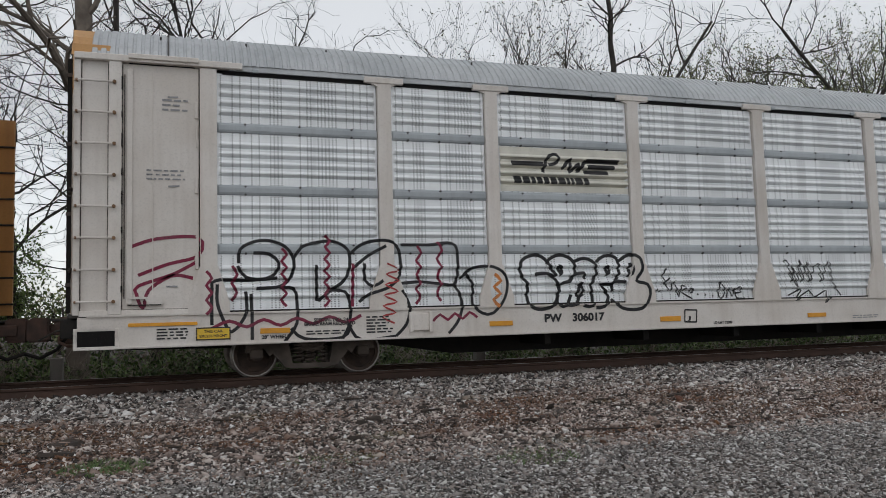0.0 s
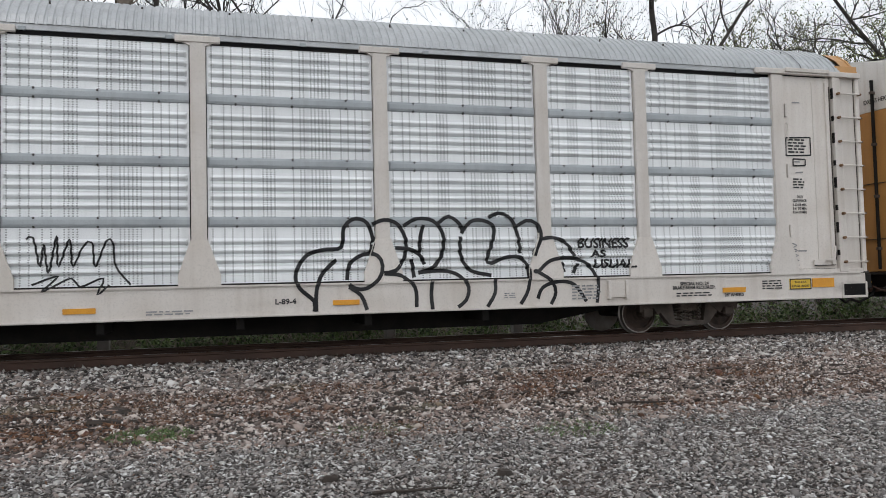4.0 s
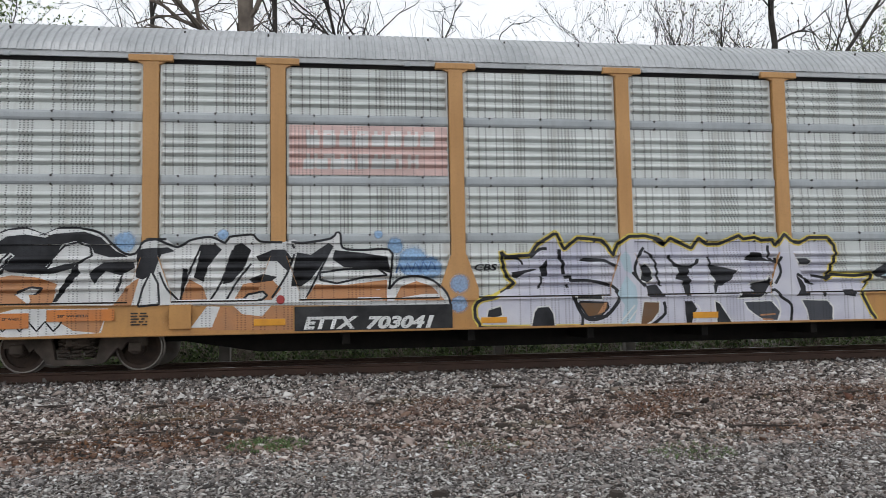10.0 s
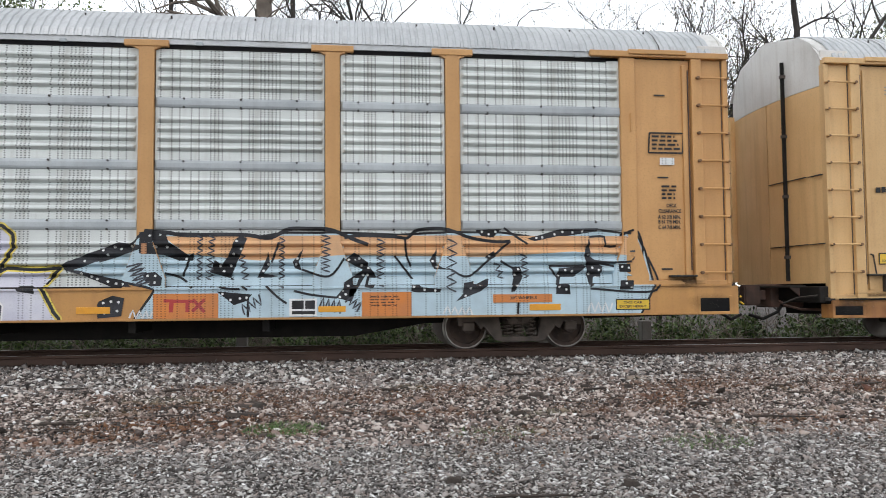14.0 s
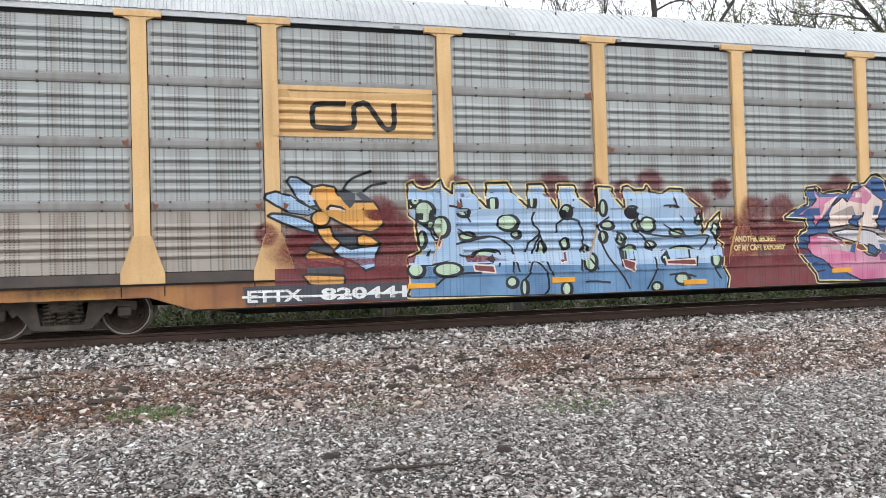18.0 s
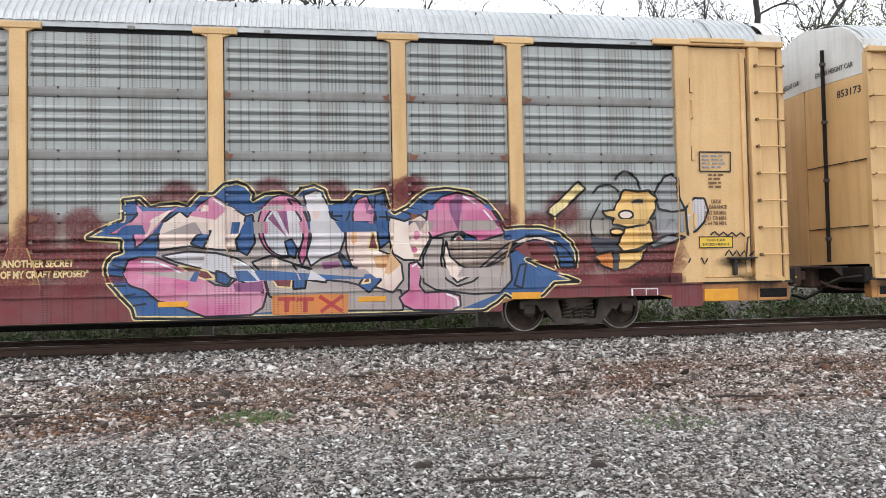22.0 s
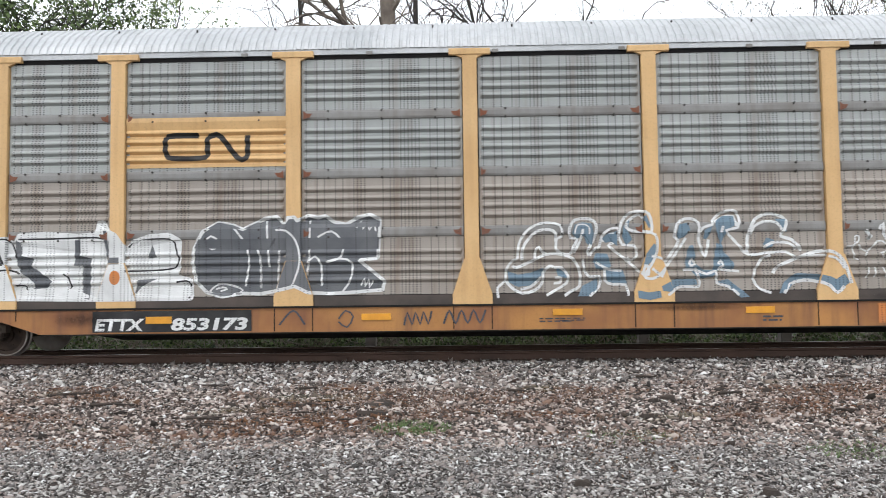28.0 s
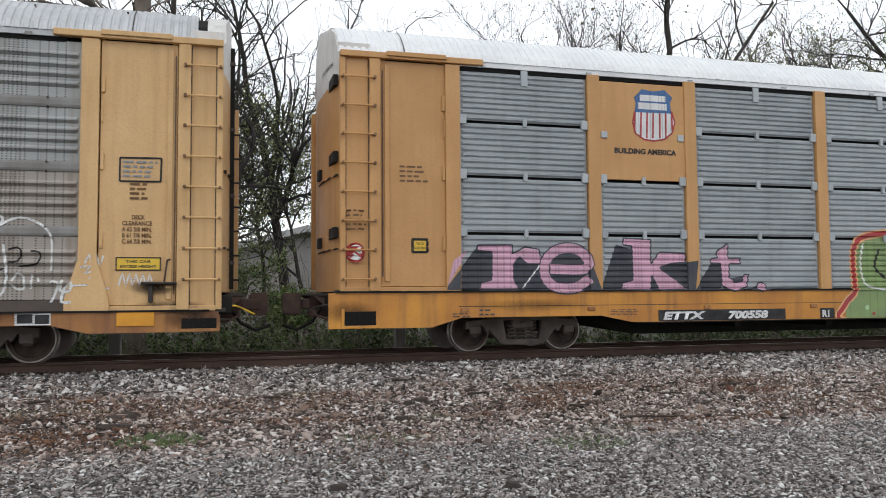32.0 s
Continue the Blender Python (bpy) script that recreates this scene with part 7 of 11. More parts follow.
    g.fill("ink", ((0.49, 0.97), (0.64, 1.15), (0.77, 1.23), (1.04, 1.28), (1.11, 1.36), (1.14, 1.21), (0.97, 1.03), (0.93, 0.98)), "white", 0.026)
    g.fill("slate", ((0.6, 0.92), (1.1, 0.93), (1.26, 0.75), (1.2, 0.59), (0.96, 0.59), (0.8, 0.69), (0.67, 0.79)), "white", 0.026)
    g.line("tan", 0.024, ((0.89, 0.69), (1.16, 0.7)))
    g.line("tan", 0.024, ((0.93, 0.62), (1.12, 0.61)))
    g.line("ink", 0.05, ((1.1, 1.86), (1.11, 1.64), (1.24, 1.58), (1.31, 1.67)))
    g.line("ink", 0.05, ((1.21, 1.65), (1.28, 1.41), (1.17, 1.21)))
    g.line("ink", 0.05, ((0.97, 1.05), (1.16, 1.11), (1.29, 0.98), (1.46, 0.85), (1.44, 0.57)))
    g.line("white", 0.024, ((1.03, 1.07), (1.2, 0.97), (1.26, 0.75), (1.23, 0.64)))
    g.fill("ink", ((1.61, 1.65), (1.81, 1.65), (1.88, 1.6), (1.83, 1.52), (1.64, 1.53)), "white", 0.026)
    g.fill("ink", ((1.55, 1.35), (1.65, 1.27), (1.82, 1), (1.56, 1), (1.63, 1.11)))
    g.line("ink", 0.05, ((1.57, 1.37), (1.96, 1.14), (2.1, 0.99)))
    g.line("ink", 0.05, ((1.87, 1.35), (2.14, 1.29)))
    g.fill("slate", ((1.64, 0.94), (2.13, 0.92), (2.23, 0.8), (2.21, 0.54), (1.77, 0.55), (1.74, 0.75)), "white", 0.026)
    g.fill("ink", ((2.4, 1.09), (2.57, 1.16), (2.66, 1.13), (2.66, 0.97), (2.43, 1.01)))
    g.text("ink", "CBS", -3.97, 1.49, 0.097, width=0.372, bold=0.004, shear=0.1)
    g.done()
    g = Piece("orange_rail_car", "spray_painted_dotted_lettering", "ice-blue and peach letters with dotted black edges")
    shape = ((3.07, 1.34), (4.03, 1.71), (4.19, 1.88), (5.01, 1.87), (5.64, 1.78), (6.28, 1.89), (7.21, 1.89), (8.06, 1.86), (8.83, 1.9), (9.7, 1.9), (10.39, 1.8), (11.3, 1.94), (11.96, 1.87), (12.1, 1.6), (12.24, 1.03), (11.82, 0.23), (3.93, 0.34), (4.38, 1.03))
    g.fill("ice", shape, "black", 0.03)
    g.fill("peach", ((4.48, 1.83), (7.59, 1.85), (11.95, 1.84), (12.05, 1.51), (10.88, 1.59), (9.59, 1.51), (7.2, 1.54), (5.91, 1.46), (4.83, 1.56)))
    g.fill("ink", ((3.02, 1.39), (3.1, 1.45), (3.84, 1.74), (4.15, 1.7), (4.15, 1.65), (3.6, 1.47), (3.2, 1.33), (3.1, 1.3)))
    g.fill("ink", ((3.1, 1.32), (3.27, 1.32), (3.67, 1.21), (3.91, 1.17), (4.04, 1.07), (3.74, 1.07), (3.37, 1.23)))
    g.fill("ink", ((4.15, 1.89), (4.51, 1.89), (4.56, 1.75), (4.87, 1.54), (4.94, 1.58), (4.93, 1.46), (4.73, 1.46), (4.49, 1.55), (4.15, 1.57)))
    g.fill("ink", ((4.2, 1.27), (4.39, 1.29), (4.49, 1.2), (4.47, 1.08), (4.32, 1.07), (4.25, 1.14)))
    g.fill("ink", ((3.57, 0.85), (3.77, 0.94), (3.94, 0.9), (3.9, 0.63), (3.56, 0.6), (3.55, 0.79)))
    g.fill("ink", ((5.54, 1.78), (5.64, 1.85), (5.73, 1.8), (5.64, 1.57), (5.57, 1.4), (5.49, 1.19), (5.18, 1.28), (5.25, 1.47), (5.36, 1.4), (5.45, 1.54)))
    g.fill("ink", ((5.28, 0.99), (5.81, 0.94), (5.73, 0.84), (5.54, 0.78), (5.42, 0.88)))
    g.fill("ink", ((6.01, 1.46), (6.05, 1.6), (6.08, 1.39), (5.99, 1.26), (6.2, 1.22), (6.06, 1.19), (5.95, 1.15), (5.88, 1.19)))
    g.fill("ink", ((6.58, 1.64), (6.42, 1.44), (6.45, 1.34), (6.56, 1.3), (6.51, 1.43)))
    g.fill("ink", ((7.21, 1.46), (7.36, 1.58), (7.58, 1.42), (7.57, 1.28), (7.42, 1.35)))
    g.fill("ink", ((7.57, 1.28), (7.2, 1.07), (7.31, 0.96), (7.3, 0.82), (7.07, 0.88), (7.2, 1.03)))
    for x, z in ((3.88, 1.64), (3.62, 1.62), (3.36, 1.46), (3.69, 1.55), (3.78, 1.67), (4.03, 1.68), (3.69, 1.15), (3.32, 1.27), (3.81, 1.12), (3.92, 1.11), (3.54, 1.19), (3.45, 1.23), (4.37, 1.68), (4.3, 1.84), (4.83, 1.49), (4.54, 1.67), (4.44, 1.86), (4.22, 1.67), (4.38, 1.13), (4.39, 1.23), (4.28, 1.23), (4.29, 1.13), (3.75, 0.85), (3.72, 0.75), (3.86, 0.84), (3.64, 0.83), (3.84, 0.71), (3.66, 0.68), (5.53, 1.56), (5.49, 1.38), (5.64, 1.64), (5.33, 1.38), (5.57, 1.76), (5.39, 1.3), (5.63, 0.88), (5.49, 0.86), (5.73, 0.89), (5.37, 0.95), (6.05, 1.4), (5.96, 1.19)):
        g.oval("white", x, z, 0.02, 0.02)
    for x, z in ((5.98, 1.3), (6.47, 1.4), (6.49, 1.49), (7.39, 1.47), (7.48, 1.38), (7.28, 1.47), (7.24, 0.9), (7.2, 0.98), (7.14, 0.89)):
        g.oval("white", x, z, 0.02, 0.02)
    g.fill("ink", ((7.34, 1.54), (7.43, 1.55), (7.67, 1.27), (7.73, 1.14), (7.65, 1.02), (7.52, 1.04), (7.56, 1.2)))
    g.fill("ink", ((7.2, 1.11), (7.56, 1.35), (7.56, 1.24), (7.31, 1.06), (7.27, 0.91), (7.34, 0.84), (7.19, 0.88)))
    g.fill("ink", ((8.26, 1.08), (8.34, 1.1), (8.42, 1.03), (8.73, 1), (8.7, 0.95), (8.34, 0.95), (8.25, 0.97)))
    g.fill("ink", ((8.54, 1.45), (8.66, 1.64), (8.64, 1.41), (8.73, 1.34), (8.89, 1.3), (8.62, 1.32)))
    g.fill("ink", ((9.08, 1.09), (9.49, 1.18), (9.47, 1.05), (9.35, 0.96), (8.95, 0.8), (9.07, 0.92)))
    g.fill("ink", ((9.28, 1.94), (9.7, 1.95), (9.57, 1.82), (9.38, 1.84)))
    g.fill("ink", ((9.43, 1.5), (9.57, 1.6), (9.62, 1.52), (9.52, 1.46)))
    g.fill("ink", ((9.86, 1.35), (10, 1.35), (10.05, 1.18), (9.9, 0.95), (9.84, 0.95), (9.89, 1.18)))
    g.fill("ink", ((10.13, 1.8), (10.66, 1.95), (11.31, 1.97), (11.22, 1.91), (10.73, 1.86), (10.25, 1.76)))
    g.fill("ink", ((11.07, 1.57), (11.16, 1.82), (11.17, 1.51), (11.37, 1.35), (11.32, 1.13), (11.15, 1.01), (11.1, 1.17), (11.1, 1.36)))
    g.fill("ink", ((10.59, 1.17), (10.64, 1.32), (11.12, 1.36), (10.96, 1.24), (10.79, 1.11), (10.82, 0.9), (10.58, 0.91)))
    g.fill("ink", ((11.62, 1.39), (11.82, 1.39), (11.82, 1.25), (11.63, 1.26)))
    g.fill("ink", ((11.65, 1.12), (11.87, 1.12), (11.87, 0.97), (11.64, 0.97)))
    for x, z in ((7.44, 1.49), (7.56, 1.08), (7.48, 1.38), (7.57, 1.23), (7.7, 1.15), (7.58, 1.34), (7.27, 1.06), (7.5, 1.23), (7.36, 1.17), (7.23, 0.93), (8.46, 0.99), (8.29, 1.04), (8.63, 0.98), (8.59, 1.44), (8.66, 1.35), (9.19, 1.01), (9.35, 1.07), (9.11, 0.89), (9.45, 1.12), (9.25, 1.09), (9.39, 1.91), (9.5, 1.87), (9.61, 1.91), (9.51, 1.52), (9.98, 1.15), (9.97, 1.31), (9.94, 1.05), (9.92, 1.22), (10.71, 1.91), (10.88, 1.9), (11.04, 1.92), (10.38, 1.82), (10.58, 1.87), (10.28, 1.81), (11.3, 1.29), (11.2, 1.33), (11.16, 1.08), (11.25, 1.17), (11.14, 1.23), (11.14, 1.54)):
        g.oval("white", x, z, 0.02, 0.02)
    for x, z in ((10.75, 0.98), (10.74, 1.29), (10.85, 1.27), (10.63, 1.2), (10.63, 1.02), (10.78, 1.13), (11.68, 1.34), (11.79, 1.32), (11.75, 1.07), (11.84, 1.01)):
        g.oval("white", x, z, 0.02, 0.02)
    g.fill("tan", ((4.18, 1.72), (4.26, 1.72), (4.26, 1.56), (4.18, 1.56)))
    g.line("ink", 0.06, ((4.22, 1.91), (4.53, 1.89), (4.81, 1.85), (5.36, 1.86), (5.75, 1.85), (6.07, 1.81), (6.35, 1.94), (6.64, 1.95), (7, 1.93), (7.4, 1.77), (7.58, 1.7)))
    g.line("ink", 0.034, ((4.15, 1.65), (3.57, 1.45)))
    g.line("ink", 0.034, ((4.52, 1.27), (4.76, 1.2), (4.92, 1.04)))
    g.line("ink", 0.034, ((4.87, 1.46), (4.78, 1.22)))
    g.line("ink", 0.034, ((5.16, 1.18), (5.35, 1.05), (5.63, 1.02)))
    g.line("ink", 0.034, ((5.49, 1.19), (5.74, 1.01)))
    g.line("ink", 0.034, ((5.92, 1.17), (6.19, 0.9), (6.33, 0.8)))
    g.line("ink", 0.034, ((6.21, 1.74), (6.1, 1.43)))
    g.line("ink", 0.034, ((6.56, 1.32), (6.97, 1.21), (7.21, 1.49)))
    g.line("ink", 0.034, ((6.44, 0.99), (6.69, 0.93), (7.09, 0.88)))
    g.line("ink", 0.034, ((5.75, 0.88), (5.75, 0.6)))
    g.zigzag("slate", 0.026, (5.03, 1.84), (5.02, 1.06), 0.04, 17)
    g.zigzag("slate", 0.026, (5.21, 1.84), (5.16, 1.06), 0.05, 17)
    g.zigzag("slate", 0.026, (5.64, 1.57), (5.74, 1.05), 0.05, 11)
    g.zigzag("slate", 0.026, (6.26, 1.81), (6.25, 1.04), 0.04, 17)
    g.zigzag("slate", 0.026, (6.93, 1.85), (6.92, 1.28), 0.07, 13)
    g.zigzag("slate", 0.026, (5.66, 0.7), (5.95, 0.87), 0.08, 7)
    g.zigzag("slate", 0.026, (6.83, 0.79), (7.16, 0.73), 0.1, 8)
    g.zigzag("slate", 0.026, (4.08, 1.41), (4.21, 1.1), 0.12, 9)
    g.line("ink", 0.05, ((7.21, 1.81), (7.44, 1.85), (7.97, 1.83), (8.2, 1.81), (8.32, 1.92), (8.6, 1.96), (8.83, 1.94), (9.22, 1.81), (9.61, 1.75), (9.85, 1.76)))
    g.line("ink", 0.034, ((9.85, 1.76), (9.56, 1.52), (9.16, 1.2), (8.89, 1.3)))
    g.line("ink", 0.034, ((9.74, 1.97), (10.13, 1.71)))
    g.line("ink", 0.034, ((8.16, 1.79), (8.18, 1.53), (8.25, 1.36)))
    g.line("ink", 0.034, ((7.99, 1.53), (8.3, 1.12)))
    g.line("ink", 0.034, ((9.68, 1.44), (9.88, 1.33)))
    g.line("ink", 0.034, ((10.48, 1.36), (11.08, 1.36)))
    g.line("ink", 0.034, ((10.48, 1.34), (10.63, 1.15)))
    g.line("ink", 0.034, ((11.16, 1.83), (11.41, 1.83), (11.42, 1.68), (11.61, 1.68)))
    g.line("ink", 0.034, ((11.67, 1.85), (11.97, 1.93), (12.03, 1.5), (11.57, 1.41), (11.17, 1.45)))
    g.line("ink", 0.034, ((12.14, 1.5), (12.26, 0.96), (11.15, 0.99)))
    g.line("ink", 0.034, ((9.96, 0.78), (9.95, 0.59)))
    g.line("ink", 0.034, ((11.21, 1.43), (11.57, 1.35)))
    g.zigzag("slate", 0.026, (7.78, 1.79), (7.76, 1.05), 0.06, 15)
    g.zigzag("slate", 0.026, (8.9, 1.79), (8.88, 0.96), 0.08, 11)
    g.zigzag("slate", 0.026, (10.06, 1.55), (10.09, 1.1), 0.06, 9)
    g.zigzag("slate", 0.026, (9.62, 1.41), (9.71, 1.1), 0.05, 6)
    g.zigzag("slate", 0.026, (11.91, 1.62), (12.06, 1.16), 0.1, 7)
    g.zigzag("slate", 0.026, (7.27, 0.87), (7.45, 0.72), 0.08, 6)
    g.zigzag("white", 0.026, (8.76, 0.67), (9.22, 0.64), 0.06, 8)
    g.zigzag("white", 0.026, (11.1, 0.69), (11.51, 0.68), 0.08, 7)
    g.zigzag("white", 0.026, (4.02, 0.66), (4.35, 0.64), 0.06, 7)
    g.done()


def paint_maroon_car():
    g = Piece("maroon_painted_rail_car", "maroon_ground_coat", "maroon paint clouds rolled over the lower side")
    g.rect("maroon", -7.03, 11.91, 0.3, 0.955)
    for k in range(15):
        g.mist("maroon", -6.3 + 1.24 * k, 1.25, 0.95, 0.52 + 0.07 * math.sin(2.3 * k), 0.82, 0.35)
    g.rect("maroon", 11.91, 12.1, 0.3, 0.98)
    g.mist("maroon", -7.15, 1.49, 0.215, 0.215, 0.68, 0.28)
    g.mist("maroon", -6.58, 1.32, 0.258, 0.258, 0.68, 0.28)
    g.mist("maroon", -5.36, 1.84, 0.301, 0.301, 0.68, 0.28)
    g.mist("maroon", -4.7, 2.21, 0.301, 0.301, 0.68, 0.28)
    g.mist("maroon", -5.2, 1.63, 0.387, 0.387, 0.68, 0.28)
    g.mist("maroon", -4.04, 2.21, 0.258, 0.258, 0.68, 0.28)
    g.mist("maroon", -2.29, 2.21, 0.365, 0.365, 0.68, 0.28)
    g.mist("maroon", -1.57, 2.16, 0.258, 0.258, 0.68, 0.28)
    g.mist("maroon", -0.45, 2.29, 0.322, 0.322, 0.68, 0.28)
    g.mist("maroon", -0.97, 2.16, 0.258, 0.258, 0.68, 0.28)
    g.mist("maroon", 1.0, 2.2, 0.236, 0.236, 0.68, 0.28)
    g.mist("maroon", 0.45, 1.93, 0.344, 0.344, 0.68, 0.28)
    g.mist("maroon", 1.68, 1.78, 0.365, 0.365, 0.68, 0.28)
    g.mist("maroon", 2.3, 1.82, 0.344, 0.344, 0.68, 0.28)
    g.mist("maroon", 3.64, 2.23, 0.344, 0.344, 0.68, 0.28)
    g.mist("maroon", 3.2, 2.06, 0.301, 0.301, 0.68, 0.28)
    g.mist("maroon", 5.02, 2.27, 0.344, 0.344, 0.68, 0.28)
    g.mist("maroon", 5.98, 2.27, 0.301, 0.301, 0.68, 0.28)
    g.mist("maroon", 6.83, 2.22, 0.344, 0.344, 0.68, 0.28)
    g.mist("maroon", 7.25, 2.36, 0.301, 0.301, 0.68, 0.28)
    g.mist("maroon", 7.13, 2.32, 0.275, 0.275, 0.68, 0.28)
    g.mist("maroon", 8.64, 1.88, 0.367, 0.367, 0.68, 0.28)
    g.mist("maroon", 9.7, 2.02, 0.367, 0.367, 0.68, 0.28)
    g.mist("maroon", 9.26, 1.72, 0.321, 0.321, 0.68, 0.28)
    g.done()
    g = Piece("maroon_painted_rail_car", "painted_winged_figure", "plain orange shapes with dark bands and pale blue wings")
    g.fill("blue", ((-6.81, 2.31), (-6.76, 2.38), (-6.64, 2.37), (-6.4, 2.23), (-6.42, 2.09), (-6.36, 1.93), (-6.49, 1.9), (-6.68, 2.09)), "black", 0.032)
    g.fill("blue", ((-7.16, 2.04), (-7.13, 2.11), (-6.99, 2.15), (-6.77, 2.09), (-6.62, 1.99), (-6.36, 1.85), (-6.49, 1.79), (-6.78, 1.83), (-6.99, 1.93)), "black", 0.032)
    g.fill("blue", ((-7.12, 1.77), (-7.06, 1.81), (-6.84, 1.8), (-6.59, 1.74), (-6.4, 1.64), (-6.39, 1.5), (-6.63, 1.56), (-6.94, 1.68)), "black", 0.032)
    g.fill("slate", ((-6.1, 1.54), (-5.72, 1.47), (-5.68, 1.27), (-5.99, 1.23), (-6.1, 1.34)))
    g.fill("slate", ((-6.52, 1.24), (-6.38, 1.38), (-6.14, 1.25), (-6.16, 1.15), (-6.35, 1.19)))
    g.fill("bee", ((-6.57, 1.16), (-6.48, 1.24), (-6.16, 1.15), (-5.93, 1.05), (-5.93, 0.97), (-6.22, 1.02), (-6.51, 1.06)), "black", 0.032)
    g.fill("slate", ((-6.58, 1.05), (-6.23, 1), (-5.96, 0.95), (-5.95, 0.85), (-6.52, 0.88)))
    g.fill("bee", ((-6.61, 0.84), (-6.52, 0.86), (-5.95, 0.82), (-5.95, 0.69), (-6.17, 0.65), (-6.49, 0.69)), "black", 0.032)
    g.fill("bee", ((-6.45, 2.12), (-6.42, 2.22), (-6.26, 2.26), (-6.07, 2.22), (-6, 2.07), (-5.78, 1.99), (-5.68, 1.99), (-5.45, 1.99), (-5.35, 1.85), (-5.29, 1.66), (-5.36, 1.56), (-5.49, 1.5), (-5.72, 1.53), (-6.01, 1.66), (-6.17, 1.76), (-6.33, 1.89)), "black", 0.032)
    g.fill("slate", ((-6.03, 2.15), (-5.9, 2.19), (-5.74, 2.12), (-5.76, 1.97), (-5.83, 1.88), (-5.94, 1.99)))
    g.fill("slate", ((-5.74, 2.12), (-5.65, 2.15), (-5.44, 1.99), (-5.61, 2)))
    g.fill("cream", ((-6.2, 1.88), (-6.14, 1.93), (-5.98, 1.9), (-5.7, 1.69), (-5.91, 1.72), (-6.11, 1.79)), "black", 0.032)
    g.oval("bee", -6.3, 1.73, 0.145, 0.122, "black", 0.028)
    g.fill("bee", ((-6.37, 1.57), (-6.15, 1.6), (-6.1, 1.44), (-5.99, 1.34), (-6.09, 1.22), (-6.25, 1.35), (-6.34, 1.48)), "black", 0.032)
    g.fill("bee", ((-5.73, 1.43), (-5.63, 1.48), (-5.49, 1.43), (-5.36, 1.32), (-5.53, 1.26), (-5.73, 1.3)), "black", 0.032)
    g.fill("blue", ((-6.12, 1.21), (-5.99, 1.31), (-5.83, 1.24), (-5.66, 1.27), (-5.35, 1.29), (-5.42, 1.17), (-5.45, 1.04), (-5.47, 0.94), (-5.61, 0.89), (-5.7, 0.98), (-5.83, 1.05), (-6, 1.11)), "black", 0.032)
    g.line("black", 0.034, ((-5.94, 2.18), (-5.8, 2.35), (-5.47, 2.48)))
    g.line("black", 0.034, ((-5.62, 2.15), (-5.47, 2.25), (-5.22, 2.29)))
    g.done()
    g = Piece("maroon_painted_rail_car", "spray_painted_blue_lettering", "sky-blue spiky letters with green spots and yellow edge")
    shape = ((-4.94, 0.45), (-4.86, 0.68), (-4.88, 0.83), (-4.91, 1.06), (-4.69, 1.17), (-4.71, 1.32), (-4.75, 1.47), (-4.76, 1.69), (-4.87, 1.77), (-4.89, 2.27), (-4.8, 2.31), (-4.73, 2.22), (-4.62, 2.19), (-4.48, 2.22), (-4.34, 2.34), (-4.29, 2.21), (-4.15, 2.11), (-4.14, 2.28), (-3.85, 2.29), (-3.76, 2.11), (-3.53, 1.87), (-3.54, 2.29), (-3.16, 2.3), (-3.08, 2.13), (-2.8, 1.88), (-2.8, 2.27), (-2.51, 2.28), (-2.43, 2.09), (-2.24, 1.8), (-2.24, 2.26), (-1.93, 2.26), (-1.85, 2.03), (-1.52, 1.79), (-1.53, 2.23), (-1.22, 2.22), (-1.15, 2.02), (-0.98, 1.84), (-1.01, 2.22), (-0.9, 2.25), (-0.77, 2.17), (-0.59, 2.17), (-0.52, 2.26), (-0.46, 2.14), (-0.21, 2.1), (-0.08, 2.2), (0.18, 2.19), (0.34, 2), (0.59, 1.82), (0.58, 1.38), (0.75, 1.6), (0.97, 1.78), (0.89, 1.27), (1, 1.17), (0.96, 0.78), (1.08, 0.58), (1.04, 0.39), (0.55, 0.35), (-0.94, 0.37))
    g.fill("blue", shape, "edge_yellow", 0.09)
    g.edge("ink", 0.035, shape)
    g.fill("mid_blue", ((-4.87, 0.9), (-4.45, 0.93), (-3.1, 0.91), (-1.92, 0.88), (-0.74, 0.86), (0.73, 0.85), (0.92, 0.8), (1.05, 0.59), (1.03, 0.39), (-0.94, 0.37), (-4.89, 0.45)))
    g.oval("ink", -4.61, 1.8, 0.202, 0.208)
    g.oval("ink", -4.76, 1.99, 0.115, 0.106)
    g.oval("ink", -4.79, 1.82, 0.096, 0.087)
    g.oval("ink", -4.34, 1.56, 0.16, 0.192)
    g.oval("ink", -4.51, 1.6, 0.096, 0.093)
    g.oval("ink", -4.78, 0.87, 0.17, 0.144)
    g.oval("ink", -4.25, 0.86, 0.266, 0.138)
    g.oval("ink", -3.59, 1.06, 0.266, 0.128)
    g.oval("ink", -3.89, 1.4, 0.17, 0.093)
    g.oval("ink", -3.43, 1.95, 0.103, 0.192)
    g.oval("ink", -3.16, 1.62, 0.218, 0.16)
    g.oval("ink", -3.02, 1.42, 0.109, 0.087)
    g.oval("ink", -4.66, 1.36, 0.096, 0.16)
    g.oval("ink", -2.72, 1.97, 0.087, 0.144)
    g.oval("ink", -2.57, 1.13, 0.103, 0.192)
    g.oval("ink", -2.09, 1.79, 0.138, 0.144)
    g.oval("ink", -2.14, 1.25, 0.106, 0.119)
    g.oval("ink", -3.13, 0.62, 0.128, 0.112)
    g.oval("ink", -2.91, 0.52, 0.09, 0.16)
    g.oval("ink", -2.14, 0.48, 0.122, 0.144)
    g.oval("ink", -3.93, 1.79, 0.141, 0.087)
    g.oval("ink", -1.42, 1.85, 0.096, 0.16)
    g.oval("ink", -1.33, 1.55, 0.173, 0.093)
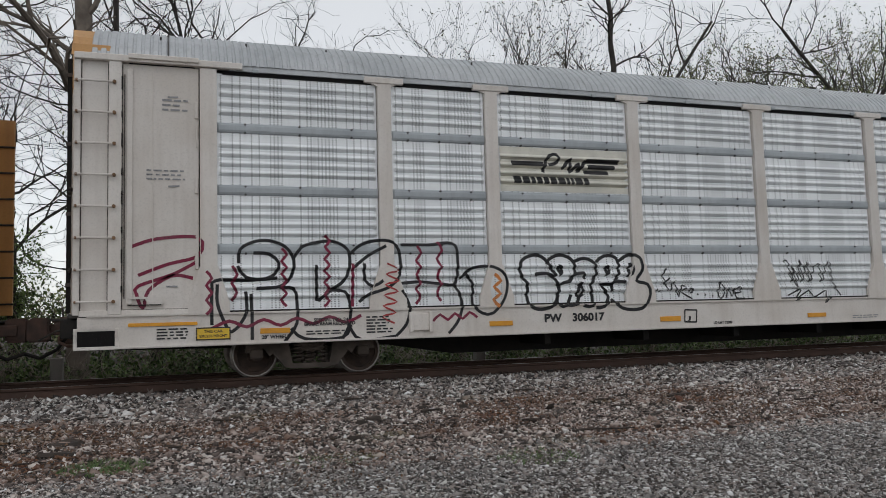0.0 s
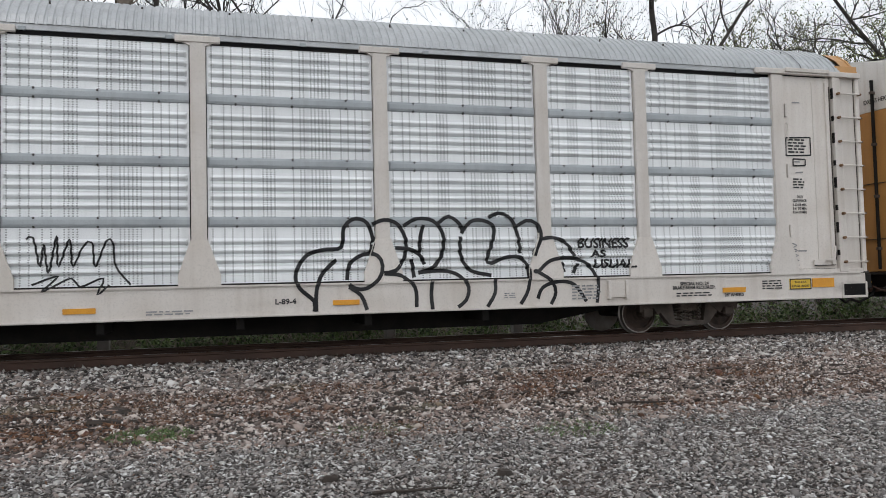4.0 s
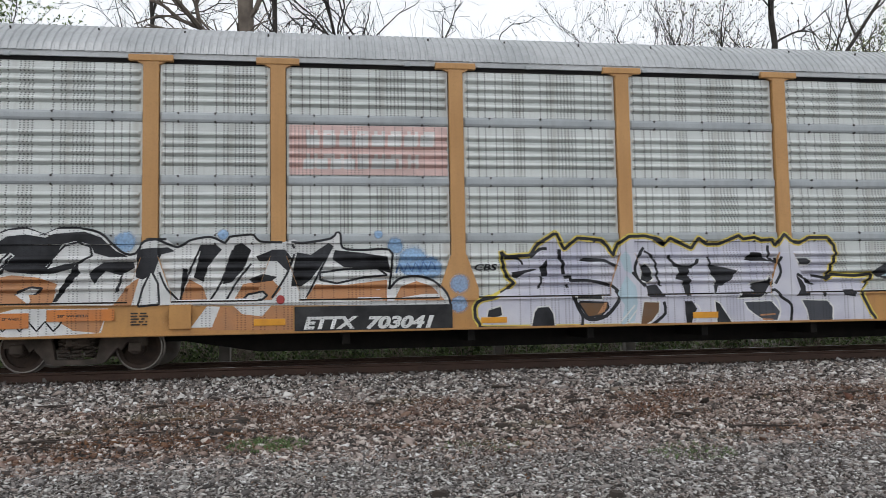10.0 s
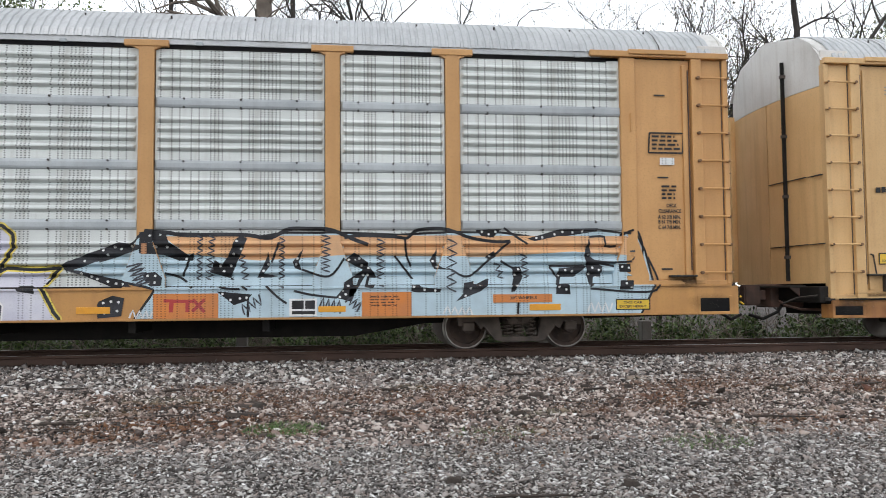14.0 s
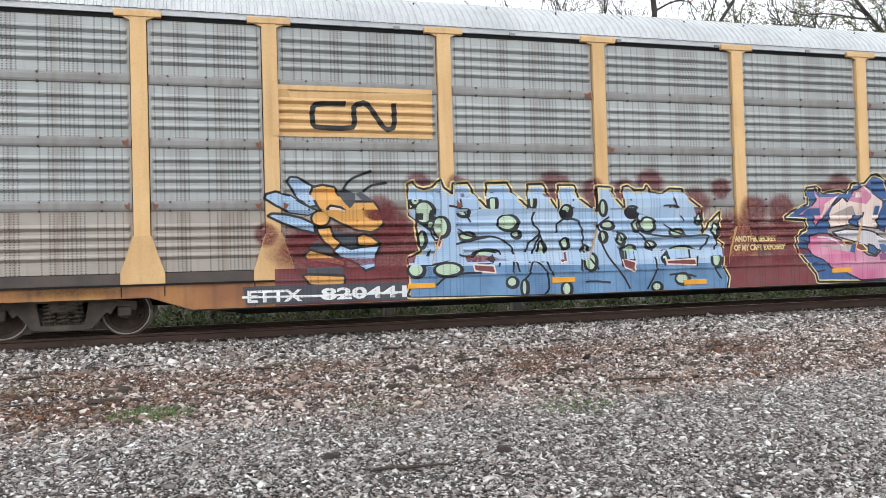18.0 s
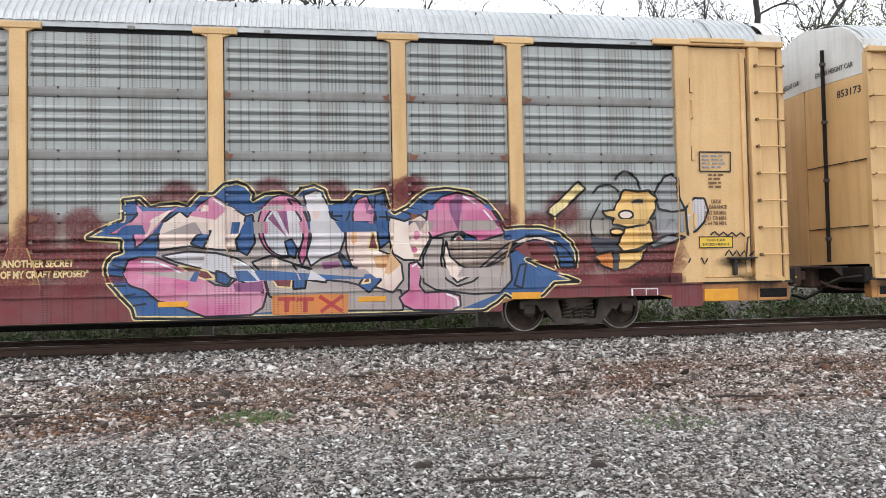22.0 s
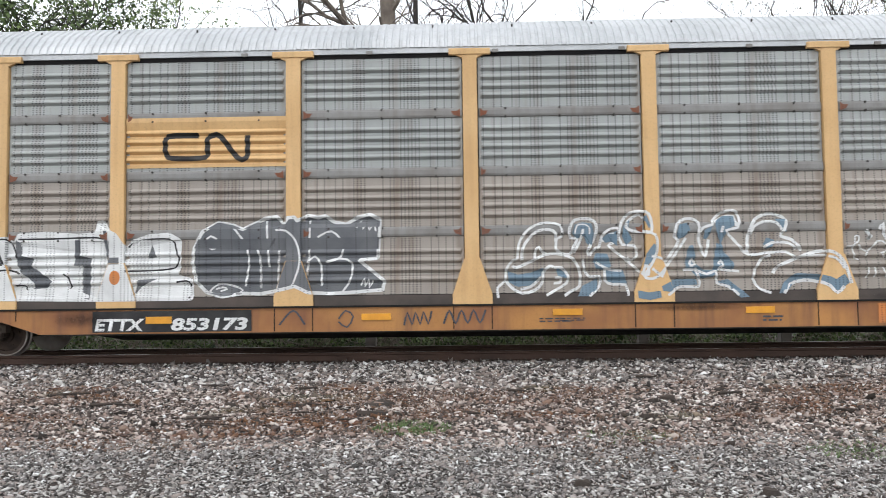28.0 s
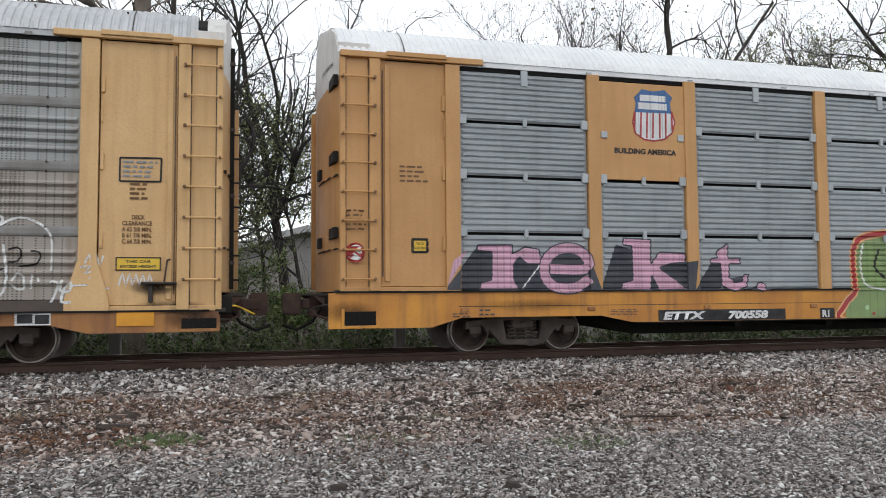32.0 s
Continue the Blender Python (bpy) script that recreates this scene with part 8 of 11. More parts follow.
    g.oval("ink", -1.44, 1.35, 0.103, 0.119)
    g.oval("ink", -1.06, 1.31, 0.109, 0.128)
    g.oval("ink", -0.9, 1.07, 0.16, 0.16)
    g.oval("ink", -1.02, 1.04, 0.106, 0.16)
    g.oval("ink", -0.83, 1.78, 0.154, 0.128)
    g.oval("ink", -0.75, 1.54, 0.109, 0.128)
    g.oval("ink", -0.53, 1.55, 0.18, 0.16)
    g.oval("ink", -0.49, 1.2, 0.128, 0.093)
    g.oval("ink", 0.01, 1.82, 0.128, 0.093)
    g.oval("ink", 0.06, 1.4, 0.17, 0.093)
    g.oval("ink", 0.15, 1.06, 0.298, 0.128)
    g.oval("ink", -0.21, 0.99, 0.103, 0.138)
    g.oval("ink", 0.86, 1.44, 0.103, 0.144)
    g.oval("ink", 0.84, 0.92, 0.128, 0.176)
    g.oval("ink", 0.5, 1.66, 0.096, 0.138)
    g.oval("ink", -1.68, 0.92, 0.138, 0.176)
    g.oval("ink", -1.77, 1.11, 0.096, 0.128)
    g.oval("ink", 0.12, 0.58, 0.17, 0.128)
    g.oval("ink", -0.4, 0.45, 0.128, 0.106)
    g.oval("pale_green", -4.63, 1.81, 0.144, 0.16)
    g.oval("pale_green", -4.77, 2.0, 0.058, 0.058)
    g.oval("pale_green", -4.8, 1.83, 0.038, 0.038)
    g.oval("pale_green", -4.36, 1.57, 0.103, 0.144)
    g.oval("pale_green", -4.52, 1.61, 0.038, 0.045)
    g.oval("pale_green", -4.79, 0.88, 0.112, 0.096)
    g.oval("pale_green", -4.26, 0.87, 0.208, 0.09)
    g.oval("pale_green", -3.6, 1.07, 0.208, 0.08)
    g.oval("pale_green", -3.9, 1.41, 0.112, 0.045)
    g.oval("pale_green", -3.44, 1.95, 0.045, 0.144)
    g.oval("pale_green", -3.18, 1.63, 0.16, 0.112)
    g.oval("pale_green", -3.04, 1.43, 0.051, 0.038)
    g.oval("pale_green", -4.67, 1.37, 0.038, 0.112)
    g.oval("pale_green", -2.74, 1.98, 0.029, 0.096)
    g.oval("pale_green", -2.58, 1.14, 0.045, 0.144)
    g.oval("pale_green", -2.11, 1.8, 0.08, 0.096)
    g.oval("pale_green", -2.15, 1.26, 0.048, 0.071)
    g.oval("pale_green", -3.14, 0.63, 0.071, 0.064)
    g.oval("pale_green", -2.92, 0.53, 0.032, 0.112)
    g.oval("pale_green", -2.15, 0.48, 0.064, 0.096)
    g.oval("pale_green", -3.94, 1.8, 0.083, 0.038)
    g.oval("pale_green", -1.43, 1.86, 0.038, 0.112)
    g.oval("pale_green", -1.34, 1.56, 0.115, 0.045)
    g.oval("pale_green", -1.46, 1.36, 0.045, 0.071)
    g.oval("pale_green", -1.07, 1.32, 0.051, 0.08)
    g.oval("pale_green", -0.91, 1.08, 0.103, 0.112)
    g.oval("pale_green", -1.03, 1.05, 0.048, 0.112)
    g.oval("pale_green", -0.85, 1.79, 0.096, 0.08)
    g.oval("pale_green", -0.76, 1.55, 0.051, 0.08)
    g.oval("pale_green", -0.54, 1.56, 0.122, 0.112)
    g.oval("pale_green", -0.5, 1.21, 0.071, 0.045)
    g.oval("pale_green", -0.01, 1.83, 0.071, 0.045)
    g.oval("pale_green", 0.05, 1.41, 0.112, 0.045)
    g.oval("pale_green", 0.13, 1.07, 0.24, 0.08)
    g.oval("pale_green", -0.22, 1.0, 0.045, 0.09)
    g.oval("pale_green", 0.84, 1.45, 0.045, 0.096)
    g.oval("pale_green", 0.83, 0.93, 0.071, 0.128)
    g.oval("pale_green", 0.49, 1.67, 0.038, 0.09)
    g.oval("pale_green", -1.69, 0.93, 0.08, 0.128)
    g.oval("pale_green", -1.78, 1.12, 0.038, 0.08)
    g.oval("pale_green", 0.1, 0.59, 0.112, 0.08)
    g.oval("pale_green", -0.41, 0.46, 0.071, 0.058)
    g.fill("maroon", ((-3.81, 0.94), (-3.45, 0.91), (-3.42, 0.79), (-3.78, 0.83)), "cream", 0.026)
    g.fill("maroon", ((-4.46, 1.33), (-4.33, 1.37), (-4.4, 1.2)), "cream", 0.026)
    g.fill("maroon", ((-2.23, 1.04), (-2.13, 1.13), (-2.12, 0.95), (-2.23, 0.92)), "cream", 0.026)
    g.fill("maroon", ((-1.07, 0.98), (-0.8, 0.9), (-0.84, 0.73), (-1.02, 0.82)), "cream", 0.026)
    g.fill("maroon", ((-0.19, 0.92), (0.4, 0.93), (0.42, 0.82), (-0.18, 0.85)), "cream", 0.026)
    g.line("ink", 0.034, ((-4.74, 1.69), (-4.52, 1.5), (-4.45, 1.35), (-4.33, 1.39)))
    g.line("ink", 0.034, ((-4.64, 0.94), (-4.46, 0.96), (-4.25, 1)))
    g.line("ink", 0.034, ((-4, 2.02), (-3.98, 1.89)))
    g.line("ink", 0.034, ((-4.21, 1.91), (-4.07, 1.89), (-3.94, 1.83), (-3.83, 1.64)))
    g.line("ink", 0.034, ((-4.04, 1.53), (-3.94, 1.45), (-3.72, 1.39), (-3.49, 1.4), (-3.27, 1.33), (-3.1, 1.16), (-3.11, 0.77)))
    g.line("ink", 0.034, ((-4.11, 1.28), (-3.83, 1.34), (-3.49, 1.4)))
    g.line("ink", 0.034, ((-4.62, 0.97), (-4.53, 1.2), (-4.61, 1.05)))
    g.line("ink", 0.034, ((-2.81, 0.94), (-2.72, 1.18), (-2.6, 1.45), (-2.74, 1.65), (-2.65, 1.85)))
    g.line("ink", 0.034, ((-2.6, 1.45), (-2.49, 0.96), (-2.38, 0.71)))
    g.line("ink", 0.034, ((-2.87, 1.12), (-2.81, 1.27), (-2.6, 1.42)))
    g.line("ink", 0.034, ((-2.29, 1.44), (-2.27, 1.6), (-2.09, 1.69), (-1.9, 1.64)))
    g.line("ink", 0.034, ((-4.45, 0.62), (-4.26, 0.76), (-3.95, 0.8), (-3.67, 0.8)))
    g.line("ink", 0.034, ((-2.91, 0.67), (-2.82, 0.75), (-2.73, 0.97), (-2.52, 0.81), (-2.47, 0.5), (-2.56, 0.41)))
    g.line("ink", 0.034, ((-3.1, 1.16), (-2.99, 0.79)))
    g.line("ink", 0.034, ((-4.06, 1.1), (-3.81, 1.06), (-3.67, 1.18), (-3.33, 1.14), (-3.36, 0.89)))
    g.line("ink", 0.034, ((-2.07, 1.69), (-1.89, 1.65), (-1.8, 1.43), (-1.79, 1.12), (-1.54, 0.8)))
    g.line("ink", 0.034, ((-1.85, 0.77), (-1.83, 1.09)))
    g.line("ink", 0.034, ((-1.5, 1.43), (-1.47, 1.24), (-1.33, 0.98), (-1.06, 0.66), (-0.94, 0.44)))
    g.line("ink", 0.034, ((-1.31, 1.7), (-1.53, 1.55), (-1.48, 1.43)))
    g.line("ink", 0.034, ((-0.72, 1.69), (-0.73, 1.47), (-0.55, 1.25), (-0.43, 1.02), (-0.4, 0.76), (-0.6, 0.42)))
    g.line("ink", 0.034, ((-0.6, 1.41), (-0.23, 1.35), (0.25, 1.34), (0.71, 1.33), (0.47, 1.03), (0.43, 0.8)))
    g.line("ink", 0.034, ((-0.2, 1.57), (-0.06, 1.46), (0.29, 1.34)))
    g.line("ink", 0.034, ((-0.21, 1.89), (0.04, 1.87), (0.2, 1.61)))
    g.line("ink", 0.034, ((0.58, 1.38), (0.55, 1.61), (0.42, 1.61), (0.54, 1.78)))
    g.line("ink", 0.034, ((-0.02, 2.1), (0.06, 1.91)))
    g.line("ink", 0.034, ((-0.26, 1.11), (-0.22, 0.82)))
    g.line("ink", 0.034, ((0.75, 1.47), (0.87, 1.24), (0.75, 0.95), (0.79, 0.76), (0.92, 0.56)))
    g.line("ink", 0.034, ((-1.79, 0.59), (-1.58, 0.59), (-1.31, 0.56)))
    g.line("ink", 0.034, ((-0.15, 0.66), (0.14, 0.67), (0.4, 0.61)))
    g.line("ink", 0.034, ((-1.13, 1.45), (-1.01, 1.19), (-1.11, 1.04), (-1.05, 0.82)))
    g.done()
    g = Piece("maroon_painted_rail_car", "small_yellow_writing", "small yellow sprayed writing")
    g.text("edge_yellow", "\"ANOTHER SECRET", 1.17, 1.22, 0.10, width=1.0, bold=0.006)
    g.text("edge_yellow", "OF MY CRAFT EXPOSED\"", 1.19, 1.06, 0.10, width=1.18, bold=0.006)
    g.done()
    g = Piece("maroon_painted_rail_car", "spray_painted_pink_lettering", "pink, cream and blue curving letters with yellow edge")
    shape = ((3.03, 0.43), (2.99, 0.58), (2.82, 0.77), (2.66, 0.96), (2.6, 1.12), (2.62, 1.27), (2.72, 1.38), (2.84, 1.42), (2.84, 1.44), (2.83, 1.6), (2.36, 1.63), (2.36, 1.66), (2.52, 1.76), (2.87, 1.9), (2.86, 2.21), (3.11, 2.24), (3.25, 2.09), (3.38, 2.13), (3.64, 2.15), (3.79, 2.11), (3.96, 2.3), (4.17, 2.29), (4.33, 2.44), (4.52, 2.48), (4.67, 2.42), (4.77, 2.29), (4.75, 2.19), (4.93, 2.29), (5.18, 2.31), (5.36, 2.25), (5.5, 2.39), (5.46, 2.37), (5.69, 2.43), (5.85, 2.35), (5.92, 2.16), (6.15, 2.16), (6.32, 2.33), (6.5, 2.31), (6.77, 2.35), (6.85, 2.06), (6.93, 1.98), (7.13, 2.08), (7.3, 2.24), (7.47, 2.35), (7.78, 2.38), (8.13, 2.33), (8.43, 2.16), (8.6, 1.95), (8.73, 1.73), (8.96, 1.75), (9.32, 1.75), (9.64, 1.66), (9.84, 1.49), (9.93, 1.29), (9.9, 1.06), (9.6, 1.06), (9.53, 1.26), (9.03, 1.22), (9.43, 1.05), (9.96, 0.84), (9.52, 0.83), (9.33, 0.64), (9.21, 0.58), (8.83, 0.57), (8.7, 0.66), (8.56, 0.54), (8.33, 0.41), (4.03, 0.4))
    g.fill("shade_blue", shape, "edge_yellow", 0.085)
    g.edge("ink", 0.04, shape)
    g.fill("warm_grey", ((2.97, 1.26), (3.33, 1.36), (3.41, 1.67), (3.79, 1.98), (4.17, 2.21), (4.59, 1.97), (4.82, 2.01), (5.22, 2.25), (5.52, 2.25), (5.72, 2.33), (5.88, 2.12), (5.95, 1.8), (6.24, 1.84), (6.62, 1.87), (6.85, 1.87), (7.12, 1.83), (7.51, 2.04), (7.86, 2.26), (8.3, 2.16), (8.69, 1.65), (8.77, 1.27), (8.8, 0.89), (8.56, 0.67), (7.94, 0.44), (5.64, 0.51), (4.03, 0.43), (3.43, 0.68), (3.07, 0.88)))
    g.fill("shade_blue", ((4.61, 1.93), (4.75, 1.97), (4.78, 1.54), (4.66, 1.35), (4.52, 1.43), (4.5, 1.58)), "ink", 0.032)
    g.fill("shade_blue", ((5.94, 1.92), (5.98, 2.12), (6.15, 2.16), (6.27, 2.24), (6.22, 1.96), (6.14, 1.8), (5.96, 1.83)), "ink", 0.032)
    g.fill("shade_blue", ((6.63, 2.26), (6.77, 2.31), (6.85, 1.55), (6.69, 1.42), (6.65, 1.75), (6.63, 1.96)), "ink", 0.032)
    g.fill("shade_blue", ((6.07, 1.37), (6.27, 1.15), (6.36, 1.06), (6.28, 0.98), (6.15, 1.11), (6.05, 1.31)), "ink", 0.032)
    g.fill("warm_grey", ((4.73, 1.24), (5.01, 1.34), (5.36, 1.21), (5.62, 1.13), (5.77, 0.96), (6.18, 0.91), (6.47, 0.83), (7.01, 0.77), (7.04, 0.45), (5.64, 0.48), (4.99, 0.71), (4.92, 1.02)), "ink", 0.032)
    g.fill("pink", ((2.86, 1.11), (2.93, 1.3), (3.11, 1.35), (3.33, 1.34), (3.52, 1.25), (3.74, 1.17), (4.04, 1.01), (4.19, 0.91), (4.38, 0.88), (4.49, 0.98), (4.69, 1.07), (4.9, 1.02), (4.96, 0.79), (4.89, 0.55), (4.72, 0.44), (4.03, 0.43), (3.58, 0.63), (3.36, 0.68), (3.18, 0.84), (2.96, 0.92)), "ink", 0.032)
    g.fill("silver", ((3.41, 1.36), (3.78, 1.42), (4.2, 1.39), (4.5, 1.31), (4.73, 1.15), (4.86, 0.95), (4.9, 0.77), (4.76, 0.87), (4.49, 0.99), (4.19, 1.08), (3.89, 1.18), (3.59, 1.27)), "ink", 0.032)
    g.fill("maroon", ((3.65, 1.2), (3.81, 1.18), (4.08, 1.12), (4.19, 1), (4.04, 0.99), (3.81, 1.09)), "edge_yellow", 0.026)
    g.fill("shade_blue", ((4.21, 1.12), (4.34, 1.08), (4.43, 0.99), (4.37, 0.9), (4.21, 0.96)), "ink", 0.032)
    g.fill("purple", ((4.45, 0.92), (4.88, 0.95), (4.9, 0.79), (4.49, 0.8)))
    g.fill("cream", ((3.37, 1.44), (3.36, 1.67), (3.45, 1.86), (3.68, 2.03), (3.79, 1.94), (3.96, 2.13), (4.19, 2.25), (4.65, 1.95), (4.58, 1.7), (4.49, 1.58), (4.52, 1.42), (4.2, 1.44), (3.82, 1.5)), "ink", 0.032)
    g.fill("pink", ((3.81, 1.96), (3.98, 2.13), (4.17, 2.25), (4.4, 2.07), (4.2, 1.89), (4.05, 1.92)))
    g.fill("shade_blue", ((3.83, 1.54), (3.92, 1.66), (4.14, 1.73), (4.01, 1.46)), "ink", 0.032)
    g.fill("pink", ((3.05, 2.21), (3.21, 2.06), (3.45, 2.07), (3.64, 2.09), (3.45, 1.9), (3.23, 1.64), (3.04, 1.48), (3, 1.71), (2.68, 1.7), (2.97, 1.87), (3.07, 1.98)), "ink", 0.032)
    g.fill("cream", ((3.14, 1.75), (3.29, 1.92), (3.6, 2.08), (3.41, 1.89), (3.19, 1.64)))
    g.oval("pink", 5.21, 1.79, 0.379, 0.485, "ink", 0.028)
    g.oval("silver", 5.22, 1.72, 0.318, 0.389, "ink", 0.028)
    g.fill("purple", ((5.1, 2.07), (5.26, 2.04), (5.3, 1.63)))
    g.fill("purple", ((4.98, 1.91), (5.05, 1.99), (5.27, 1.61)))
    g.fill("shade_blue", ((5.23, 1.55), (5.33, 1.59), (5.41, 1.45), (5.38, 1.29), (5.28, 1.35)), "ink", 0.032)
    g.fill("maroon", ((5.04, 0.96), (5.18, 1.01), (5.33, 0.97), (5.31, 0.84), (5.11, 0.86)), "edge_yellow", 0.026)
    g.fill("shade_blue", ((5.35, 1.01), (5.55, 0.98), (5.53, 0.83), (5.35, 0.82)), "ink", 0.032)
    g.oval("cream", 5.08, 1.22, 0.055, 0.087)
    g.fill("silver", ((5.52, 2.27), (5.72, 2.35), (5.86, 2.2), (5.94, 1.92), (6.14, 1.8), (6.15, 1.6), (6.07, 1.38), (5.78, 1.28), (5.62, 1.17), (5.55, 1.33), (5.63, 1.6), (5.61, 1.92)), "ink", 0.032)
    g.fill("pink", ((5.28, 2.21), (5.44, 2.17), (5.56, 1.93), (5.6, 1.65), (5.56, 1.33), (5.48, 1.17), (5.43, 1.33), (5.51, 1.61), (5.48, 1.89), (5.36, 2.09)), "ink", 0.032)
    g.oval("white", 5.76, 2.27, 0.04, 0.048)
    g.oval("cream", 5.71, 2, 0.057, 0.112)
    g.fill("purple", ((5.78, 1.22), (6.06, 1.24), (6.08, 1.16), (5.82, 1.11)))
    g.fill("silver", ((5.34, 1.21), (5.62, 1.11), (5.85, 0.96), (5.85, 0.91), (5.49, 0.97)), "ink", 0.032)
    g.fill("pink", ((6.27, 1.96), (6.35, 2.2), (6.5, 2.26), (6.62, 1.96), (6.59, 1.8), (6.28, 1.84)), "ink", 0.032)
    g.fill("purple", ((6.46, 2.2), (6.55, 2.12), (6.62, 1.96), (6.49, 1.98)))
    g.fill("cream", ((6.16, 1.78), (6.65, 1.75), (6.68, 1.4), (6.89, 1.31), (7.02, 1.18), (7.05, 0.93), (6.88, 0.73), (6.63, 0.82), (6.43, 1.03), (6.25, 1.15), (6.17, 1.4)), "ink", 0.032)
    g.fill("peach", ((6.58, 1.29), (6.87, 1.34), (7.01, 1.17), (6.82, 1.01), (6.64, 1.13)))
    g.oval("peach", 6.29, 1.6, 0.049, 0.105)
    g.fill("maroon", ((6.5, 1.43), (6.59, 1.75), (6.67, 1.41)), "edge_yellow", 0.026)
    g.fill("shade_blue", ((6.35, 0.86), (6.49, 1.09), (6.72, 1.1), (6.7, 0.93), (6.51, 0.74)), "ink", 0.032)
    g.fill("maroon", ((6.4, 0.88), (6.51, 1.04), (6.53, 0.9)), "edge_yellow", 0.026)
    g.fill("cream", ((6.85, 1.92), (7.08, 1.85), (7.34, 1.95), (7.46, 1.87), (7.5, 1.58), (7.36, 1.34), (7.32, 1.23), (7.06, 1.24), (6.89, 1.34), (6.84, 1.59)), "ink", 0.032)
    g.fill("warm_grey", ((7.52, 1.58), (7.71, 1.58), (7.66, 1.21), (7.74, 0.92), (7.91, 0.81), (8.17, 0.88), (8.44, 1.11), (8.78, 1.29), (8.8, 0.89), (8.61, 0.69), (8.16, 0.68), (7.56, 0.76), (7.37, 0.88), (7.38, 1.29)), "ink", 0.032)
    g.fill("pink", ((7.47, 2.06), (7.69, 2.24), (7.95, 2.31), (8.21, 2.24), (8.47, 2.07), (8.64, 1.82), (8.71, 1.64), (8.28, 1.51), (7.98, 1.7), (7.71, 1.65), (7.52, 1.58), (7.42, 1.79)), "ink", 0.032)
    g.fill("purple", ((7.77, 2.1), (7.95, 2.28), (8.04, 2.26), (7.95, 1.7)))
    g.oval("ink", 7.97, 1.42, 0.175, 0.258)
    g.fill("shade_blue", ((8.05, 1.65), (8.25, 1.57), (8.26, 1.33), (8.06, 1.23)), "ink", 0.032)
    g.oval("maroon", 7.96, 1.43, 0.087, 0.175, "cream", 0.028)
    g.fill("cream", ((7.75, 1.54), (7.7, 1.29), (7.74, 1.08), (7.91, 0.87), (8.17, 0.99), (8.45, 1.23), (8.77, 1.48), (9.04, 1.58), (9.32, 1.6), (9.59, 1.51), (9.77, 1.34), (9.88, 1.08), (9.76, 1.08), (9.67, 1.32), (9.45, 1.49), (9.22, 1.54), (8.9, 1.46), (8.63, 1.27), (8.26, 1.01), (7.96, 1.15), (7.81, 1.29)), "ink", 0.032)
    g.fill("shade_blue", ((9.54, 1.49), (9.72, 1.4), (9.86, 1.23), (9.88, 1.08), (9.64, 1.08), (9.6, 1.3)), "ink", 0.032)
    g.fill("maroon", ((8.85, 1.39), (9.08, 1.5), (9.36, 1.52), (9.52, 1.38), (9.55, 1.11), (9.03, 1.27)))
    g.fill("shade_blue", ((8.84, 0.81), (8.94, 1.13), (9.04, 1.15), (8.97, 0.76)), "ink", 0.032)
    g.fill("pink", ((7.14, 1.18), (7.27, 1.21), (7.36, 1.13), (7.3, 0.84), (7.39, 0.72), (7.73, 0.73), (7.95, 0.66), (7.96, 0.5), (7.81, 0.43), (7.21, 0.45), (7.04, 0.53), (6.98, 0.65), (7.13, 0.77)), "ink", 0.032)
    g.oval("pink", 7.28, 1.63, 0.051, 0.074)
    g.oval("pink", 7.41, 1.71, 0.043, 0.058)
    g.oval("pink", 7.24, 1.4, 0.051, 0.049)
    g.line("white", 0.03, ((3.11, 1.28), (3.33, 1.26), (3.59, 1.15), (3.81, 1.01)))
    g.line("white", 0.03, ((4.46, 1.29), (4.69, 1.17), (4.85, 0.97)))
    g.line("white", 0.03, ((8.04, 2.25), (8.34, 2.05), (8.6, 1.74)))
    g.line("white", 0.03, ((7.73, 0.69), (7.9, 0.62), (7.92, 0.49)))
    g.line("white", 0.026, ((4.17, 2.21), (4.4, 2.05)))
    g.line("white", 0.026, ((7.19, 1.13), (7.27, 1.18), (7.31, 1.11)))
    g.line("ink", 0.024, ((2.7, 1.23), (2.88, 1.19)))
    g.line("ink", 0.024, ((2.66, 1.08), (2.86, 1.05)))
    g.line("ink", 0.024, ((2.73, 0.92), (2.91, 0.92)))
    g.line("ink", 0.024, ((2.89, 0.77), (3.05, 0.8)))
    g.line("ink", 0.024, ((3, 0.62), (3.2, 0.65)))
    g.line("ink", 0.024, ((2.89, 2.1), (3.05, 2.09)))
    g.line("ink", 0.024, ((2.88, 1.98), (3.05, 1.98)))
    g.line("ink", 0.024, ((3.19, 1.56), (3.35, 1.58)))
    g.line("ink", 0.024, ((3.25, 1.67), (3.39, 1.69)))
    g.line("ink", 0.024, ((7, 2.02), (7.21, 1.96)))
    g.line("ink", 0.024, ((7.13, 2.08), (7.34, 2.02)))
    g.line("ink", 0.024, ((7.3, 2.22), (7.47, 2.14)))
    g.line("ink", 0.024, ((5.94, 2.06), (6.14, 2.06)))
    g.line("ink", 0.024, ((5.96, 1.94), (6.12, 1.94)))
    g.line("ink", 0.024, ((6.71, 2.12), (6.83, 2.12)))
    g.line("ink", 0.024, ((6.68, 1.92), (6.85, 1.92)))
    g.line("ink", 0.024, ((6.67, 1.59), (6.84, 1.59)))
    g.line("ink", 0.024, ((9.63, 1.25), (9.84, 1.25)))
    g.line("ink", 0.024, ((9.63, 1.17), (9.86, 1.16)))
    g.line("ink", 0.024, ((6.07, 1.28), (6.27, 1.25)))
    g.line("ink", 0.024, ((6.16, 1.16), (6.35, 1.13)))
    g.done()
    g = Piece("maroon_painted_rail_car", "painted_yellow_figure", "plain yellow shapes with dark bands and grey wings")
